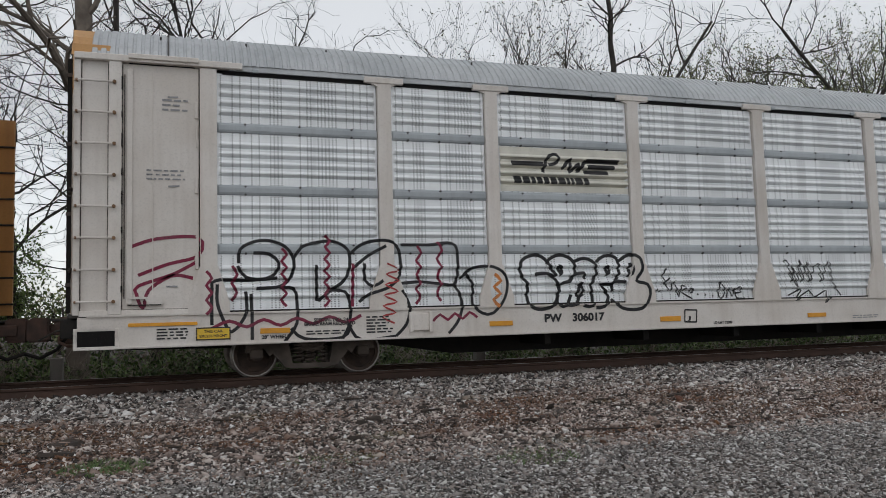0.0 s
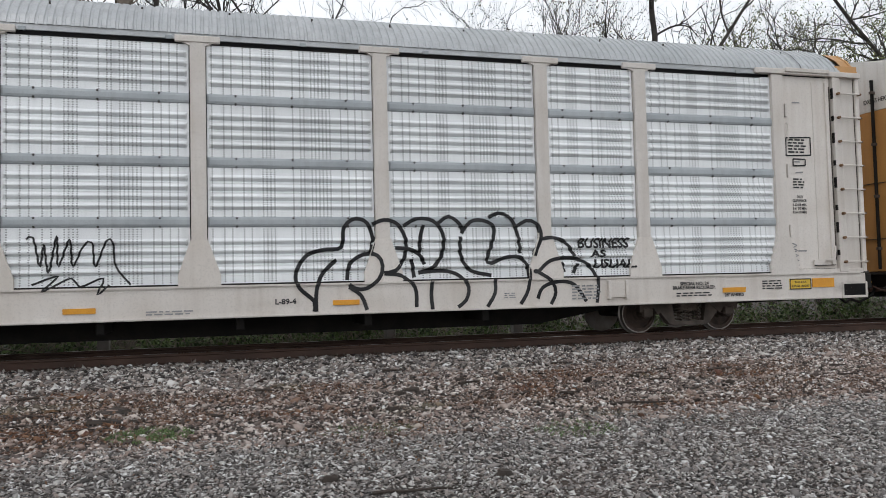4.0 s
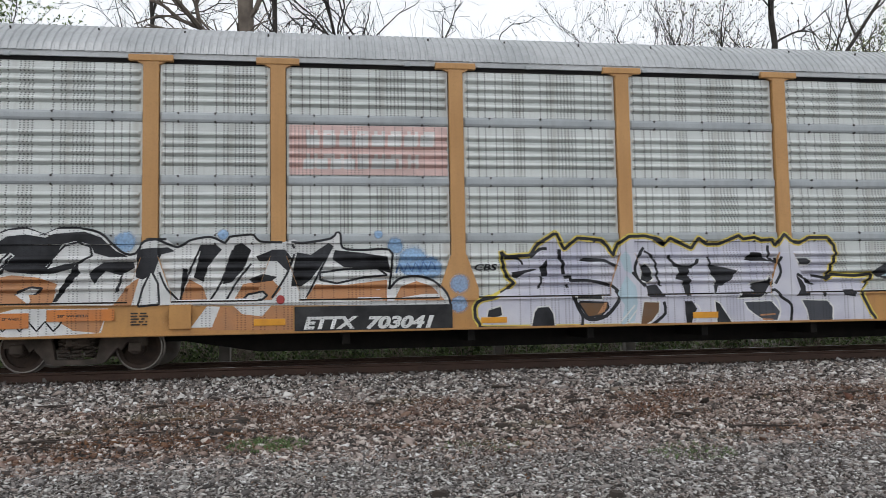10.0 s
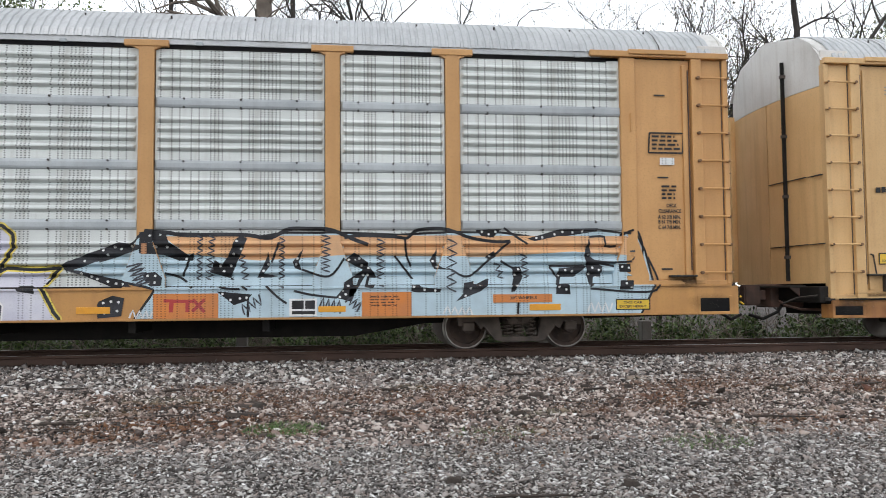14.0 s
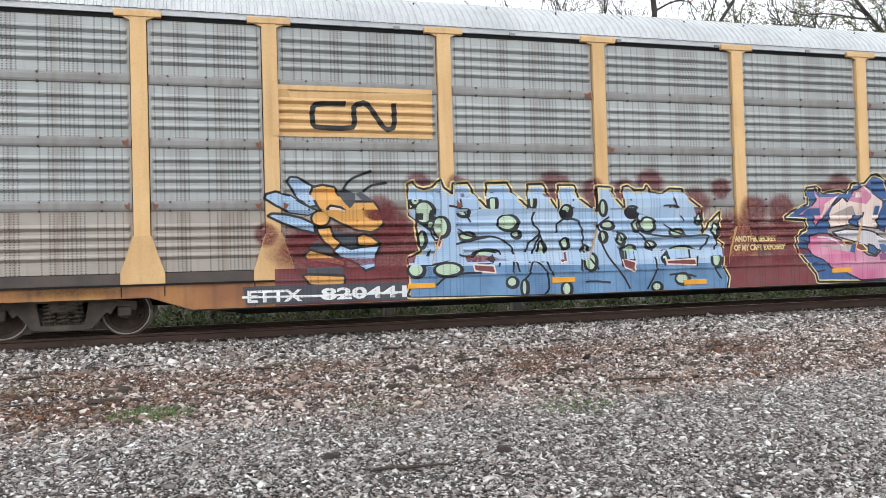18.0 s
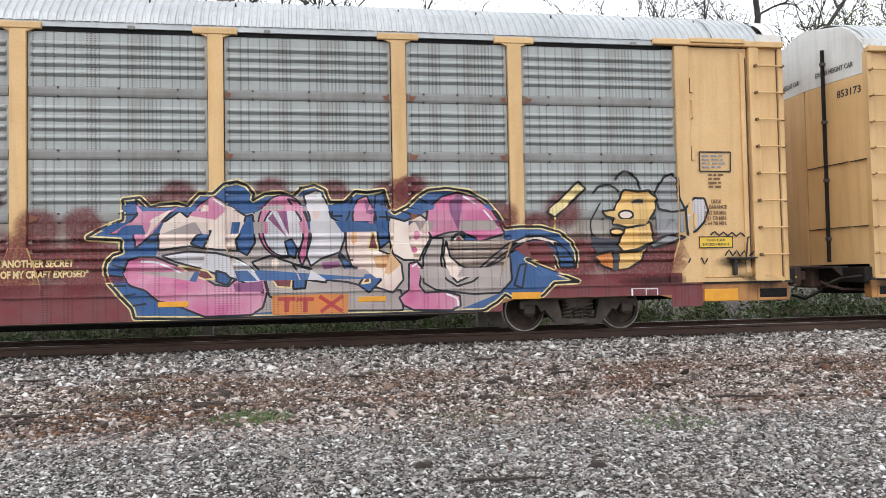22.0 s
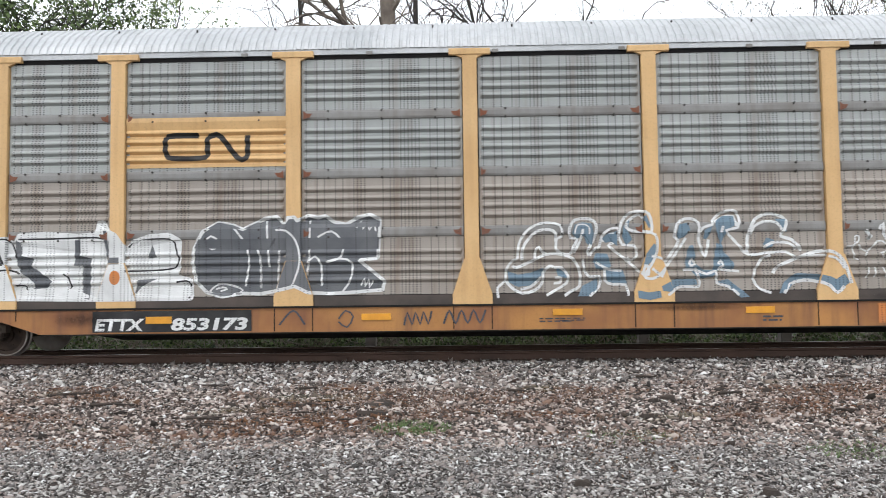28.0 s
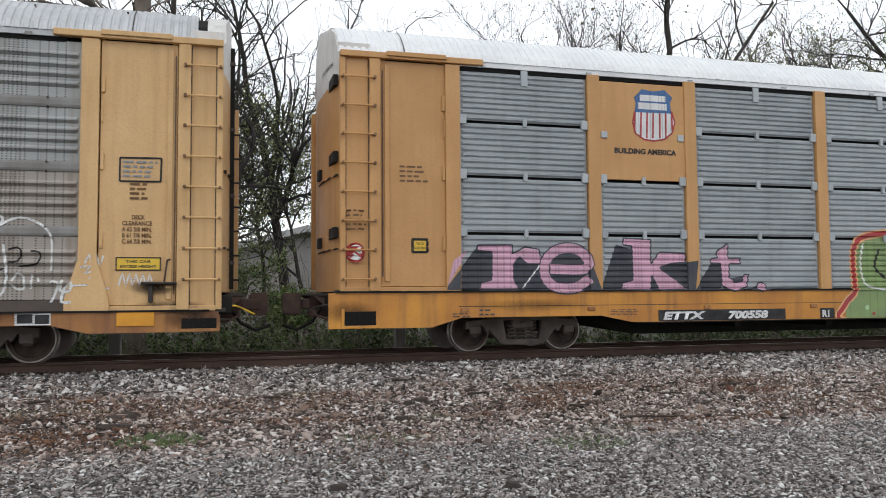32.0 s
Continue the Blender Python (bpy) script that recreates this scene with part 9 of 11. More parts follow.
    g.fill("grey", ((11.31, 2.32), (11.48, 2.56), (11.62, 2.62), (11.71, 2.54), (11.72, 2.21), (11.82, 2.01), (11.59, 1.97), (11.37, 2.04)), "black", 0.032)
    g.fill("silver", ((11.83, 2.04), (12.02, 2.21), (12.2, 2.2), (12.26, 2), (12.18, 1.8), (12.04, 1.66), (11.86, 1.58), (11.84, 1.76)), "black", 0.032)
    g.fill("grey", ((11.21, 1.44), (11.53, 1.6), (11.81, 1.55), (11.53, 1.44), (11.25, 1.38)), "black", 0.032)
    g.fill("grey", ((11.3, 1.97), (11.77, 1.96), (11.81, 1.64), (11.35, 1.56)))
    g.fill("slate", ((10.18, 1.46), (10.17, 1.64), (10.33, 1.55), (10.55, 1.54), (10.77, 1.5), (10.61, 1.32), (10.28, 1.28)))
    g.fill("bee_pale", ((10.78, 1.72), (11.22, 1.81), (11.27, 1.48), (10.98, 1.36), (10.72, 1.32), (10.63, 1.45)), "black", 0.032)
    g.fill("orange", ((10.21, 1.26), (10.54, 1.34), (10.58, 1.01), (10.36, 1.09)), "black", 0.032)
    g.fill("bee_pale", ((10.62, 1.02), (10.65, 1.31), (10.98, 1.32), (11.16, 1.41), (11.03, 1.16), (10.8, 1.03)), "black", 0.032)
    g.fill("slate", ((10.53, 1.01), (10.57, 1.33), (10.66, 1.32), (10.62, 1.01)))
    g.fill("bee_pale", ((10.37, 1.99), (10.59, 2.02), (10.76, 2.35), (11.02, 2.32), (11.2, 2.34), (11.34, 2.21), (11.28, 1.97), (11.13, 1.77), (10.82, 1.72), (10.56, 1.79), (10.58, 1.87), (10.43, 1.91)), "black", 0.032)
    g.oval("cream", 10.78, 1.93, 0.124, 0.072, "black", 0.028)
    g.oval("slate", 11.01, 2.13, 0.107, 0.065)
    g.oval("bee_pale", 10.62, 1.65, 0.114, 0.056, "black", 0.028)
    g.line("black", 0.03, ((10.23, 2.29), (10.32, 2.4), (10.54, 2.43), (10.67, 2.31)))
    g.line("black", 0.034, ((10.61, 2.51), (10.77, 2.66), (10.99, 2.54), (11.05, 2.35)))
    g.line("black", 0.02, ((10.35, 2.13), (10.18, 1.85), (10.19, 1.58)))
    g.fill("edge_yellow", ((9.42, 1.98), (9.97, 2.49), (10.1, 2.37), (9.56, 1.9)), "black", 0.032)
    g.line("yellow", 0.03, ((9.56, 1.9), (9.56, 1.69)))
    g.zigzag("black", 0.016, (11.85, 1.17), (12.22, 1.14), 0.05, 7)
    g.zigzag("black", 0.016, (12.29, 1.61), (12.92, 1.58), 0.03, 8)
    g.zigzag("black", 0.016, (12.55, 1.28), (13.03, 1.25), 0.05, 7)
    g.done()


def paint_weathered_car():
    g = Piece("weathered_rail_car", "spray_painted_white_block_lettering", "white block letters with grey shading")
    shape = ((-10.9, 1.65), (-10.86, 1.67), (-10.75, 1.75), (-10.69, 1.62), (-10.57, 1.4), (-10.41, 1.34), (-10.13, 1.29), (-10.1, 1.49), (-10.25, 1.62), (-10.27, 1.71), (-10.09, 1.9), (-9.9, 1.93), (-9.82, 1.87), (-9.71, 1.93), (-9.49, 1.91), (-9.43, 1.83), (-9.26, 1.91), (-9.07, 1.89), (-8.81, 1.92), (-8.68, 1.83), (-8.61, 1.97), (-8.15, 1.99), (-7.65, 1.95), (-7.37, 1.98), (-7.35, 2.15), (-7.26, 2.16), (-7.18, 2.02), (-7.05, 1.95), (-6.89, 1.72), (-6.79, 1.84), (-6.51, 1.93), (-6.2, 1.95), (-6.03, 1.85), (-6.04, 1.42), (-6.08, 1.29), (-5.84, 1.22), (-5.83, 0.92), (-7.24, 0.92), (-10.23, 0.97), (-10.29, 1.12), (-10.48, 1.16), (-10.72, 1.31), (-10.86, 1.5))
    g.fill("white", shape, "white", 0.05)
    g.fill("smoke", ((-10.84, 1.64), (-10.72, 1.65), (-10.63, 1.4), (-10.41, 1.29), (-10.13, 1.28), (-10.1, 0.96), (-10.22, 0.97), (-10.26, 1.14), (-10.51, 1.19), (-10.72, 1.37)))
    g.fill("smoke", ((-10.25, 1.7), (-10.09, 1.77), (-10.1, 1.52), (-10.19, 1.59)))
    g.fill("smoke", ((-9.89, 1.85), (-9.76, 1.87), (-9.75, 1.52), (-9.88, 1.52)))
    g.fill("smoke", ((-9.49, 1.83), (-9.38, 1.8), (-9.3, 1.8), (-9.37, 1.49), (-9.5, 1.44), (-9.46, 1.61)))
    g.fill("smoke", ((-9.86, 1.27), (-9.77, 1.27), (-9.74, 0.96), (-9.87, 0.96)))
    g.fill("smoke", ((-9.07, 1.86), (-9.01, 1.89), (-8.84, 1.5), (-9.11, 1.51)), "black", 0.032)
    g.fill("smoke", ((-9.15, 1.26), (-8.86, 1.28), (-9.08, 1.17), (-9.14, 0.98), (-9.22, 0.98), (-9.18, 1.2)))
    g.fill("smoke", ((-8.66, 1.89), (-8.57, 1.83), (-8.57, 1.64), (-8.39, 1.59), (-8.4, 1.44), (-8.3, 1.4), (-8.07, 1.22), (-8.24, 1.03), (-8.44, 0.97), (-8.34, 1.19), (-8.59, 1.38), (-8.67, 1.61)))
    g.fill("smoke", ((-7.71, 1.87), (-7.62, 1.89), (-7.63, 1.63), (-7.45, 1.58), (-7.46, 0.93), (-7.58, 0.96), (-7.58, 1.47), (-7.72, 1.47)))
    g.fill("smoke", ((-7.27, 2.05), (-7.21, 2.05), (-7.16, 1.59), (-6.99, 1.59), (-6.99, 1.48), (-7.18, 1.48)))
    g.fill("smoke", ((-6.48, 1.79), (-6.4, 1.59), (-6.54, 1.57)))
    g.fill("smoke", ((-6.7, 1.23), (-6.39, 1.25), (-6.64, 1.13), (-6.76, 0.97)))
    g.oval("orange", -7.05, 1.27, 0.085, 0.113)
    g.line("black", 0.022, ((-10.09, 1.86), (-9.84, 1.87), (-9.26, 1.86), (-8.81, 1.9), (-8.7, 1.77), (-8.64, 1.61)))
    g.line("black", 0.022, ((-8.62, 1.9), (-8.15, 1.9), (-7.35, 1.91), (-7.26, 1.87)))
    g.line("black", 0.022, ((-8.66, 1.16), (-8.5, 1.16), (-8.44, 0.97)))
    g.line("black", 0.022, ((-7.89, 1.34), (-7.76, 1.18), (-7.86, 0.98)))
    g.line("black", 0.022, ((-9.5, 1.27), (-9.46, 1.39), (-9.49, 0.99)))
    g.line("black", 0.022, ((-9.46, 1.44), (-9.08, 1.39), (-8.76, 1.41), (-8.59, 1.35)))
    g.line("black", 0.022, ((-6.86, 1.75), (-6.69, 1.85), (-6.2, 1.87), (-6.1, 1.72), (-6.11, 1.42), (-6.89, 1.37)))
    g.line("black", 0.022, ((-6.08, 1.19), (-5.87, 1.19), (-5.87, 0.93)))
    g.done()
    g = Piece("weathered_rail_car", "spray_painted_dark_bubble_lettering", "dark grey bubble letters with white outline")
    shape = ((-5.83, 1.49), (-5.81, 1.72), (-5.67, 1.98), (-5.42, 2.13), (-5.18, 2.08), (-5.03, 2.01), (-4.89, 2.08), (-4.67, 2.18), (-4.49, 2.21), (-4.37, 2.09), (-4.31, 2.18), (-4.2, 2.19), (-4.16, 2.13), (-3.98, 2.22), (-3.83, 2.18), (-3.72, 2.21), (-3.58, 2.11), (-3.39, 2.07), (-3.2, 2.18), (-3.01, 2.22), (-2.85, 2.14), (-2.89, 1.53), (-3.19, 1.5), (-2.79, 1.17), (-2.82, 1.03), (-3.4, 0.99), (-3.66, 0.98), (-3.99, 1), (-4.2, 1.1), (-4.46, 1.04), (-4.75, 0.99), (-5.03, 1), (-5.35, 0.95), (-5.6, 1.02), (-5.77, 1.19))
    g.fill("smoke", shape, "white", 0.055)
    g.line("white", 0.032, ((-5.18, 2.04), (-5.01, 1.81), (-4.93, 1.51), (-4.99, 1.11)))
    g.line("white", 0.032, ((-5.19, 1.76), (-4.9, 1.78), (-4.76, 1.58), (-4.74, 1.08)))
    g.line("white", 0.032, ((-4.65, 2.14), (-4.63, 1.68), (-4.61, 1.41)))
    g.line("white", 0.032, ((-4.45, 1.74), (-4.47, 1.07)))
    g.line("white", 0.032, ((-4.51, 1.99), (-4.35, 1.98), (-4.18, 1.81), (-4.12, 1.47), (-4.24, 1.1)))
    g.line("white", 0.032, ((-3.96, 2.14), (-3.98, 1.57), (-4.01, 1.27)))
    g.line("white", 0.032, ((-4.01, 1.47), (-3.89, 1.57), (-3.79, 1.43), (-3.78, 1.1)))
    g.line("white", 0.032, ((-3.84, 1.87), (-3.62, 1.96), (-3.44, 1.77), (-3.49, 1.55), (-3.71, 1.47)))
    g.line("white", 0.032, ((-3.71, 1.48), (-3.49, 1.53), (-3.3, 1.46), (-3.33, 1.19), (-3.47, 0.99)))
    g.line("white", 0.030, ((-5.43, 1.85), (-5.54, 1.91), (-5.63, 1.8), (-5.52, 1.7), (-5.43, 1.76), (-5.5, 1.81)))
    g.line("white", 0.030, ((-5.55, 1.04), (-5.42, 1.15), (-5.21, 1.13), (-5.03, 1.05), (-5.21, 0.97), (-5.46, 0.97), (-5.55, 1.04)))
    g.line("white", 0.026, ((-5.46, 1.07), (-5.35, 1.1), (-5.28, 1.07), (-5.39, 1.04)))
    g.zigzag("white", 0.026, (-3.21, 2.07), (-2.91, 2.01), 0.06, 6)
    g.zigzag("white", 0.026, (-3.15, 1.16), (-2.98, 1.12), 0.06, 5)
    g.done()
    g = Piece("weathered_rail_car", "spray_painted_outlined_lettering", "white-outlined letters partly filled with dull blue")
    g.fill("dull_blue", ((-0.86, 1.3), (-0.7, 1.24), (-0.5, 1.27), (-0.3, 1.34), (-0.3, 1.25), (-0.38, 1.19), (-0.48, 1.07), (-0.7, 1.05), (-0.84, 1.12)))
    g.fill("dull_blue", ((-0.1, 1.35), (0.02, 1.28), (0.08, 1.18), (0.02, 1.18), (-0.08, 1.22)))
    g.fill("dull_blue", ((0.16, 1.87), (0.2, 2.01), (0.32, 2.05), (0.46, 2.03), (0.5, 1.87), (0.46, 1.66), (0.38, 1.72), (0.35, 1.83), (0.24, 1.79)))
    g.fill("dull_blue", ((0.52, 1.56), (0.7, 1.55), (0.76, 1.37), (0.7, 1.29), (0.52, 1.31), (0.48, 1.46)))
    g.fill("dull_blue", ((0.68, 1.31), (0.94, 1.29), (1, 1.08), (0.72, 1.08), (0.66, 1.21)))
    g.fill("dull_blue", ((0.3, 1.05), (0.54, 1.17), (0.54, 1.01), (0.41, 0.89), (0.23, 0.89)))
    g.fill("dull_blue", ((0.62, 1.78), (0.7, 1.86), (0.86, 1.9), (0.86, 1.67), (0.76, 1.74), (0.68, 1.72)))
    g.fill("dull_blue", ((0.94, 1.82), (0.96, 1.98), (1.06, 2.08), (1.02, 1.9), (1.1, 1.77), (1, 1.67)))
    g.fill("dull_blue", ((1.31, 2.16), (1.38, 1.97), (1.35, 1.93), (1.27, 2.1)))
    g.fill("dull_blue", ((1.25, 1.36), (1.3, 1.54), (1.42, 1.7), (1.47, 1.66), (1.42, 1.46), (1.32, 1.36)))
    g.fill("dull_blue", ((1.15, 0.97), (1.32, 0.94), (1.5, 0.96), (1.52, 0.86), (1.34, 0.82), (1.16, 0.85)))
    g.fill("dull_blue", ((1.79, 1.84), (1.83, 1.99), (1.96, 2.02), (2, 1.9), (1.91, 1.8), (1.81, 1.76)))
    g.fill("dull_blue", ((2.2, 1.77), (2.22, 1.9), (2.34, 1.96), (2.3, 1.83), (2.24, 1.75)))
    g.fill("dull_blue", ((2.38, 2.04), (2.51, 2.12), (2.67, 2.12), (2.69, 1.97), (2.59, 1.91), (2.52, 1.79), (2.46, 1.66), (2.4, 1.89)))
    g.fill("dull_blue", ((1.91, 1.43), (1.97, 1.65), (2.03, 1.67), (2.07, 1.55), (2.05, 1.38), (2.19, 1.28), (2.33, 1.27), (2.37, 1.54), (2.4, 1.69), (2.48, 1.68), (2.52, 1.54), (2.66, 1.39), (2.66, 1.29), (2.42, 1.27), (2.33, 1.17), (2.09, 1.14), (1.99, 1.28), (1.91, 1.3)))
    g.fill("dull_blue", ((1.52, 1.03), (1.74, 1.14), (2.07, 1.14), (2.09, 1.05), (1.86, 1.04), (1.66, 0.94), (1.54, 0.96)))
    g.fill("dull_blue", ((2.37, 1.09), (2.56, 1.13), (2.72, 1), (2.88, 0.85), (2.74, 0.84), (2.6, 0.98), (2.41, 1.06)))
    g.fill("dull_blue", ((3.12, 1.67), (3.18, 1.77), (3.3, 1.73), (3.26, 1.63), (3.16, 1.59)))
    g.fill("dull_blue", ((3.31, 2.06), (3.47, 2.06), (3.48, 1.85), (3.41, 1.89)))
    g.fill("dull_blue", ((3.33, 0.9), (3.42, 1.07), (3.6, 1.21), (3.95, 1.19), (4.12, 1.15), (4.2, 1.11), (4.33, 1.19), (4.41, 1.06), (4.21, 0.9), (4.03, 1.05), (3.75, 1.08), (3.56, 1.04), (3.43, 0.9)))
    g.line("white", 0.04, ((-1.01, 0.88), (-1.02, 1.04), (-0.9, 1.14), (-0.88, 1.32), (-0.78, 1.46), (-0.7, 1.5), (-0.68, 1.7), (-0.58, 1.89), (-0.42, 2.01), (-0.22, 2.05), (-0.02, 2), (-0, 1.83), (-0.08, 1.8), (-0.1, 1.63)))
    g.line("white", 0.046, ((-0.63, 1.46), (-0.62, 1.64), (-0.52, 1.8), (-0.38, 1.92), (-0.2, 1.94), (-0.1, 1.88), (-0.1, 1.75)))
    g.line("white", 0.042, ((-0.44, 1.46), (-0.41, 1.62), (-0.36, 1.67), (-0.32, 1.6), (-0.2, 1.54)))
    g.line("white", 0.046, ((-0.78, 1.38), (-0.72, 1.35), (-0.5, 1.44), (-0.26, 1.55), (-0.02, 1.55), (0.16, 1.48), (0.26, 1.3), (0.26, 1.05), (0.14, 0.98), (0.02, 0.9)))
    g.line("white", 0.046, ((-0.88, 1.14), (-0.8, 1.04), (-0.64, 0.95), (-0.44, 0.99), (-0.32, 1.11), (-0.3, 1.27), (-0.2, 1.37), (-0.14, 1.35)))
    g.line("white", 0.042, ((-0.66, 1.01), (-0.5, 1.05), (-0.34, 1.19)))
    g.line("white", 0.042, ((-0.14, 1.34), (-0.02, 1.34), (0.08, 1.22), (0.06, 1.1), (-0.1, 1), (-0.26, 0.91)))
    g.line("white", 0.042, ((-0.14, 1.1), (-0.04, 1.11), (-0.03, 1.18), (-0.12, 1.18)))
    g.line("white", 0.046, ((-0.1, 1.63), (-0.02, 1.57), (0.12, 1.55), (0.18, 1.67), (0.24, 1.79), (0.13, 1.81), (0.12, 1.95), (0.2, 2.08), (0.38, 2.11), (0.52, 2.05), (0.53, 1.87), (0.46, 1.72), (0.4, 1.6), (0.42, 1.52)))
    g.line("white", 0.026, ((0.2, 1.87), (0.24, 2), (0.36, 2.01), (0.43, 1.95), (0.42, 1.81)))
    g.line("white", 0.042, ((0.18, 1.57), (0.28, 1.75), (0.33, 1.94)))
    g.line("white", 0.042, ((0.32, 1.47), (0.34, 1.3), (0.42, 1.19), (0.57, 1.2), (0.57, 1.05), (0.41, 0.89)))
    g.line("white", 0.042, ((0.42, 1.52), (0.52, 1.64), (0.58, 1.66), (0.62, 1.82), (0.72, 1.92), (0.86, 1.95), (0.89, 1.86), (0.82, 1.72), (0.72, 1.68), (0.94, 1.49), (1.22, 1.24), (1.3, 1.15)))
    g.line("white", 0.042, ((0.63, 1.74), (0.7, 1.83), (0.81, 1.86)))
    g.line("white", 0.046, ((0.88, 1.84), (0.93, 2.04), (1.06, 2.18), (1.23, 2.21), (1.35, 2.16), (1.39, 2.01), (1.38, 1.87), (1.26, 1.89), (1.1, 1.9), (1, 1.96), (1.04, 2.06), (1.19, 2.16), (1.27, 2.1)))
    g.line("white", 0.042, ((0.88, 1.84), (0.94, 1.69), (1.12, 1.67), (1.16, 1.52), (1.06, 1.44), (1, 1.49)))
    g.line("white", 0.042, ((1.26, 1.89), (1.45, 1.83), (1.46, 1.56), (1.34, 1.32), (1.26, 1.2), (1.32, 1.15), (1.46, 1.18), (1.67, 1.41), (1.93, 1.78)))
    g.line("white", 0.042, ((1.38, 1.31), (1.5, 1.21)))
    g.line("white", 0.042, ((1.38, 1.5), (1.54, 1.46), (1.6, 1.35), (1.52, 1.17)))
    g.line("white", 0.042, ((1.24, 1.24), (1.28, 1.36), (1.32, 1.32), (1.32, 1.21), (1.24, 1.24)))
    g.line("white", 0.042, ((0.52, 1.42), (0.7, 1.31), (0.92, 1.28)))
    g.line("white", 0.042, ((0.66, 1.34), (0.66, 1.13), (0.78, 1.07), (0.98, 1.06), (1.01, 0.89)))
    g.line("white", 0.046, ((1.6, 1.41), (1.79, 1.68), (1.8, 1.76), (1.75, 1.8), (1.79, 1.99), (1.92, 2.08), (2.08, 2.06), (2.14, 1.94), (2.12, 1.79), (2.21, 1.48), (2.28, 1.75)))
    g.line("white", 0.042, ((2.14, 1.84), (2.2, 1.94), (2.34, 1.98), (2.34, 2.04), (2.47, 2.16), (2.67, 2.2), (2.75, 2.11), (2.73, 1.93), (2.55, 1.89), (2.67, 1.74), (2.87, 1.51), (2.97, 1.51)))
    g.line("white", 0.042, ((2.37, 2.02), (2.51, 2.1), (2.67, 2.11), (2.71, 1.95)))
    g.line("white", 0.042, ((2.51, 1.96), (2.46, 1.79)))
    g.line("white", 0.042, ((1.62, 0.89), (1.82, 1.02), (2.11, 1.02), (2.1, 1.18), (2.05, 1.28), (1.87, 1.28)))
    g.line("white", 0.042, ((1.97, 1.36), (2.01, 1.45), (2.05, 1.36), (1.97, 1.35)))
    g.line("white", 0.042, ((2.05, 1.3), (2.23, 1.21), (2.38, 1.26), (2.39, 1.07), (2.56, 1.02), (2.72, 0.88)))
    g.line("white", 0.042, ((2.42, 1.36), (2.46, 1.42), (2.49, 1.34), (2.42, 1.29), (2.74, 1.25)))
    g.line("white", 0.05, ((2.87, 1.51), (2.89, 1.82), (3, 2.05), (3.19, 2.14), (3.35, 2.12), (3.48, 2.04), (3.45, 1.89), (3.39, 1.79), (3.57, 1.73), (3.71, 1.56)))
    g.line("white", 0.042, ((2.93, 1.82), (2.98, 1.94), (3.14, 2.02), (3.33, 2), (3.41, 1.89)))
    g.line("white", 0.042, ((2.79, 1.57), (2.93, 1.5), (3.14, 1.53), (3.3, 1.54), (3.47, 1.54), (3.61, 1.45)))
    g.line("white", 0.042, ((3.12, 1.61), (3.26, 1.69), (3.51, 1.68), (3.63, 1.58)))
    g.line("white", 0.042, ((3.21, 0.91), (3.05, 0.97), (2.95, 1.12), (2.99, 1.28), (3.09, 1.44), (3.22, 1.49)))
    g.line("white", 0.05, ((3.25, 1.21), (3.34, 1.32), (3.55, 1.41), (3.84, 1.52), (4.09, 1.55), (4.25, 1.48), (4.35, 1.32), (4.43, 1.04)))
    g.line("white", 0.042, ((3.67, 1.47), (4.08, 1.47), (4.25, 1.4), (4.33, 1.27)))
    g.line("white", 0.05, ((3.41, 0.9), (3.52, 1.04), (3.73, 1.1), (3.95, 1.07), (4.1, 1.01), (4.21, 0.9), (4.32, 1)))
    g.done()
    g = Piece("weathered_rail_car", "white_scrawl", "thin white sprayed scrawl")
    g.line("white", 0.03, ((5.32, 2.2), (5.32, 2.01), (5.32, 1.84)))
    g.line("white", 0.03, ((5.14, 2.1), (5.31, 2.01), (5.52, 1.9)))
    g.line("white", 0.03, ((5.54, 2.11), (5.31, 2.01), (5.13, 1.88)))
    g.line("white", 0.028, ((4.4, 1.61), (4.53, 1.64), (4.54, 1.77), (4.6, 1.77), (4.59, 1.69), (4.5, 1.62), (4.52, 1.44), (4.59, 1.41)))
    g.line("white", 0.028, ((4.58, 1.64), (4.71, 1.53), (4.88, 1.69), (4.99, 1.67), (5.05, 1.55), (4.93, 1.51), (4.99, 1.44)))
    g.line("white", 0.05, ((4.7, 1.87), (4.77, 1.78), (4.73, 1.72), (4.8, 1.79)))
    g.line("white", 0.05, ((4.91, 1.87), (4.97, 1.97), (4.98, 1.81), (5.05, 1.69)))
    g.line("white", 0.03, ((4.68, 1.46), (4.72, 1.53)))
    g.line("white", 0.03, ((5.12, 1.85), (5.13, 1.76), (5.23, 1.56), (5.05, 1.55), (5.2, 1.43), (5.25, 1.27), (5.26, 1.49)))
    g.line("white", 0.03, ((5.08, 1.64), (5.29, 1.79), (5.44, 1.68)))
    g.line("white", 0.03, ((5.28, 1.74), (5.27, 1.55), (5.47, 1.53), (5.54, 1.69), (5.52, 1.87)))
    g.line("white", 0.034, ((5.3, 1.38), (5.46, 1.46), (5.61, 1.42)))
    g.line("white", 0.034, ((5.61, 1.53), (5.65, 1.85), (5.77, 1.87), (5.98, 1.83)))
    g.line("white", 0.034, ((5.73, 1.54), (5.86, 1.73), (5.98, 1.77), (5.92, 1.62), (5.76, 1.51)))
    g.line("white", 0.034, ((5.76, 1.51), (5.66, 1.44), (5.64, 1.24), (5.82, 1.27), (5.99, 1.23)))
    g.line("white", 0.03, ((5.88, 1.39), (6, 1.28)))
    g.line("white", 0.02, ((4.69, 1.12), (4.75, 1.29)))
    g.line("white", 0.02, ((4.82, 1.13), (4.84, 1.29)))
    g.line("white", 0.02, ((4.96, 1.29), (5, 1.14), (5.1, 1.15)))
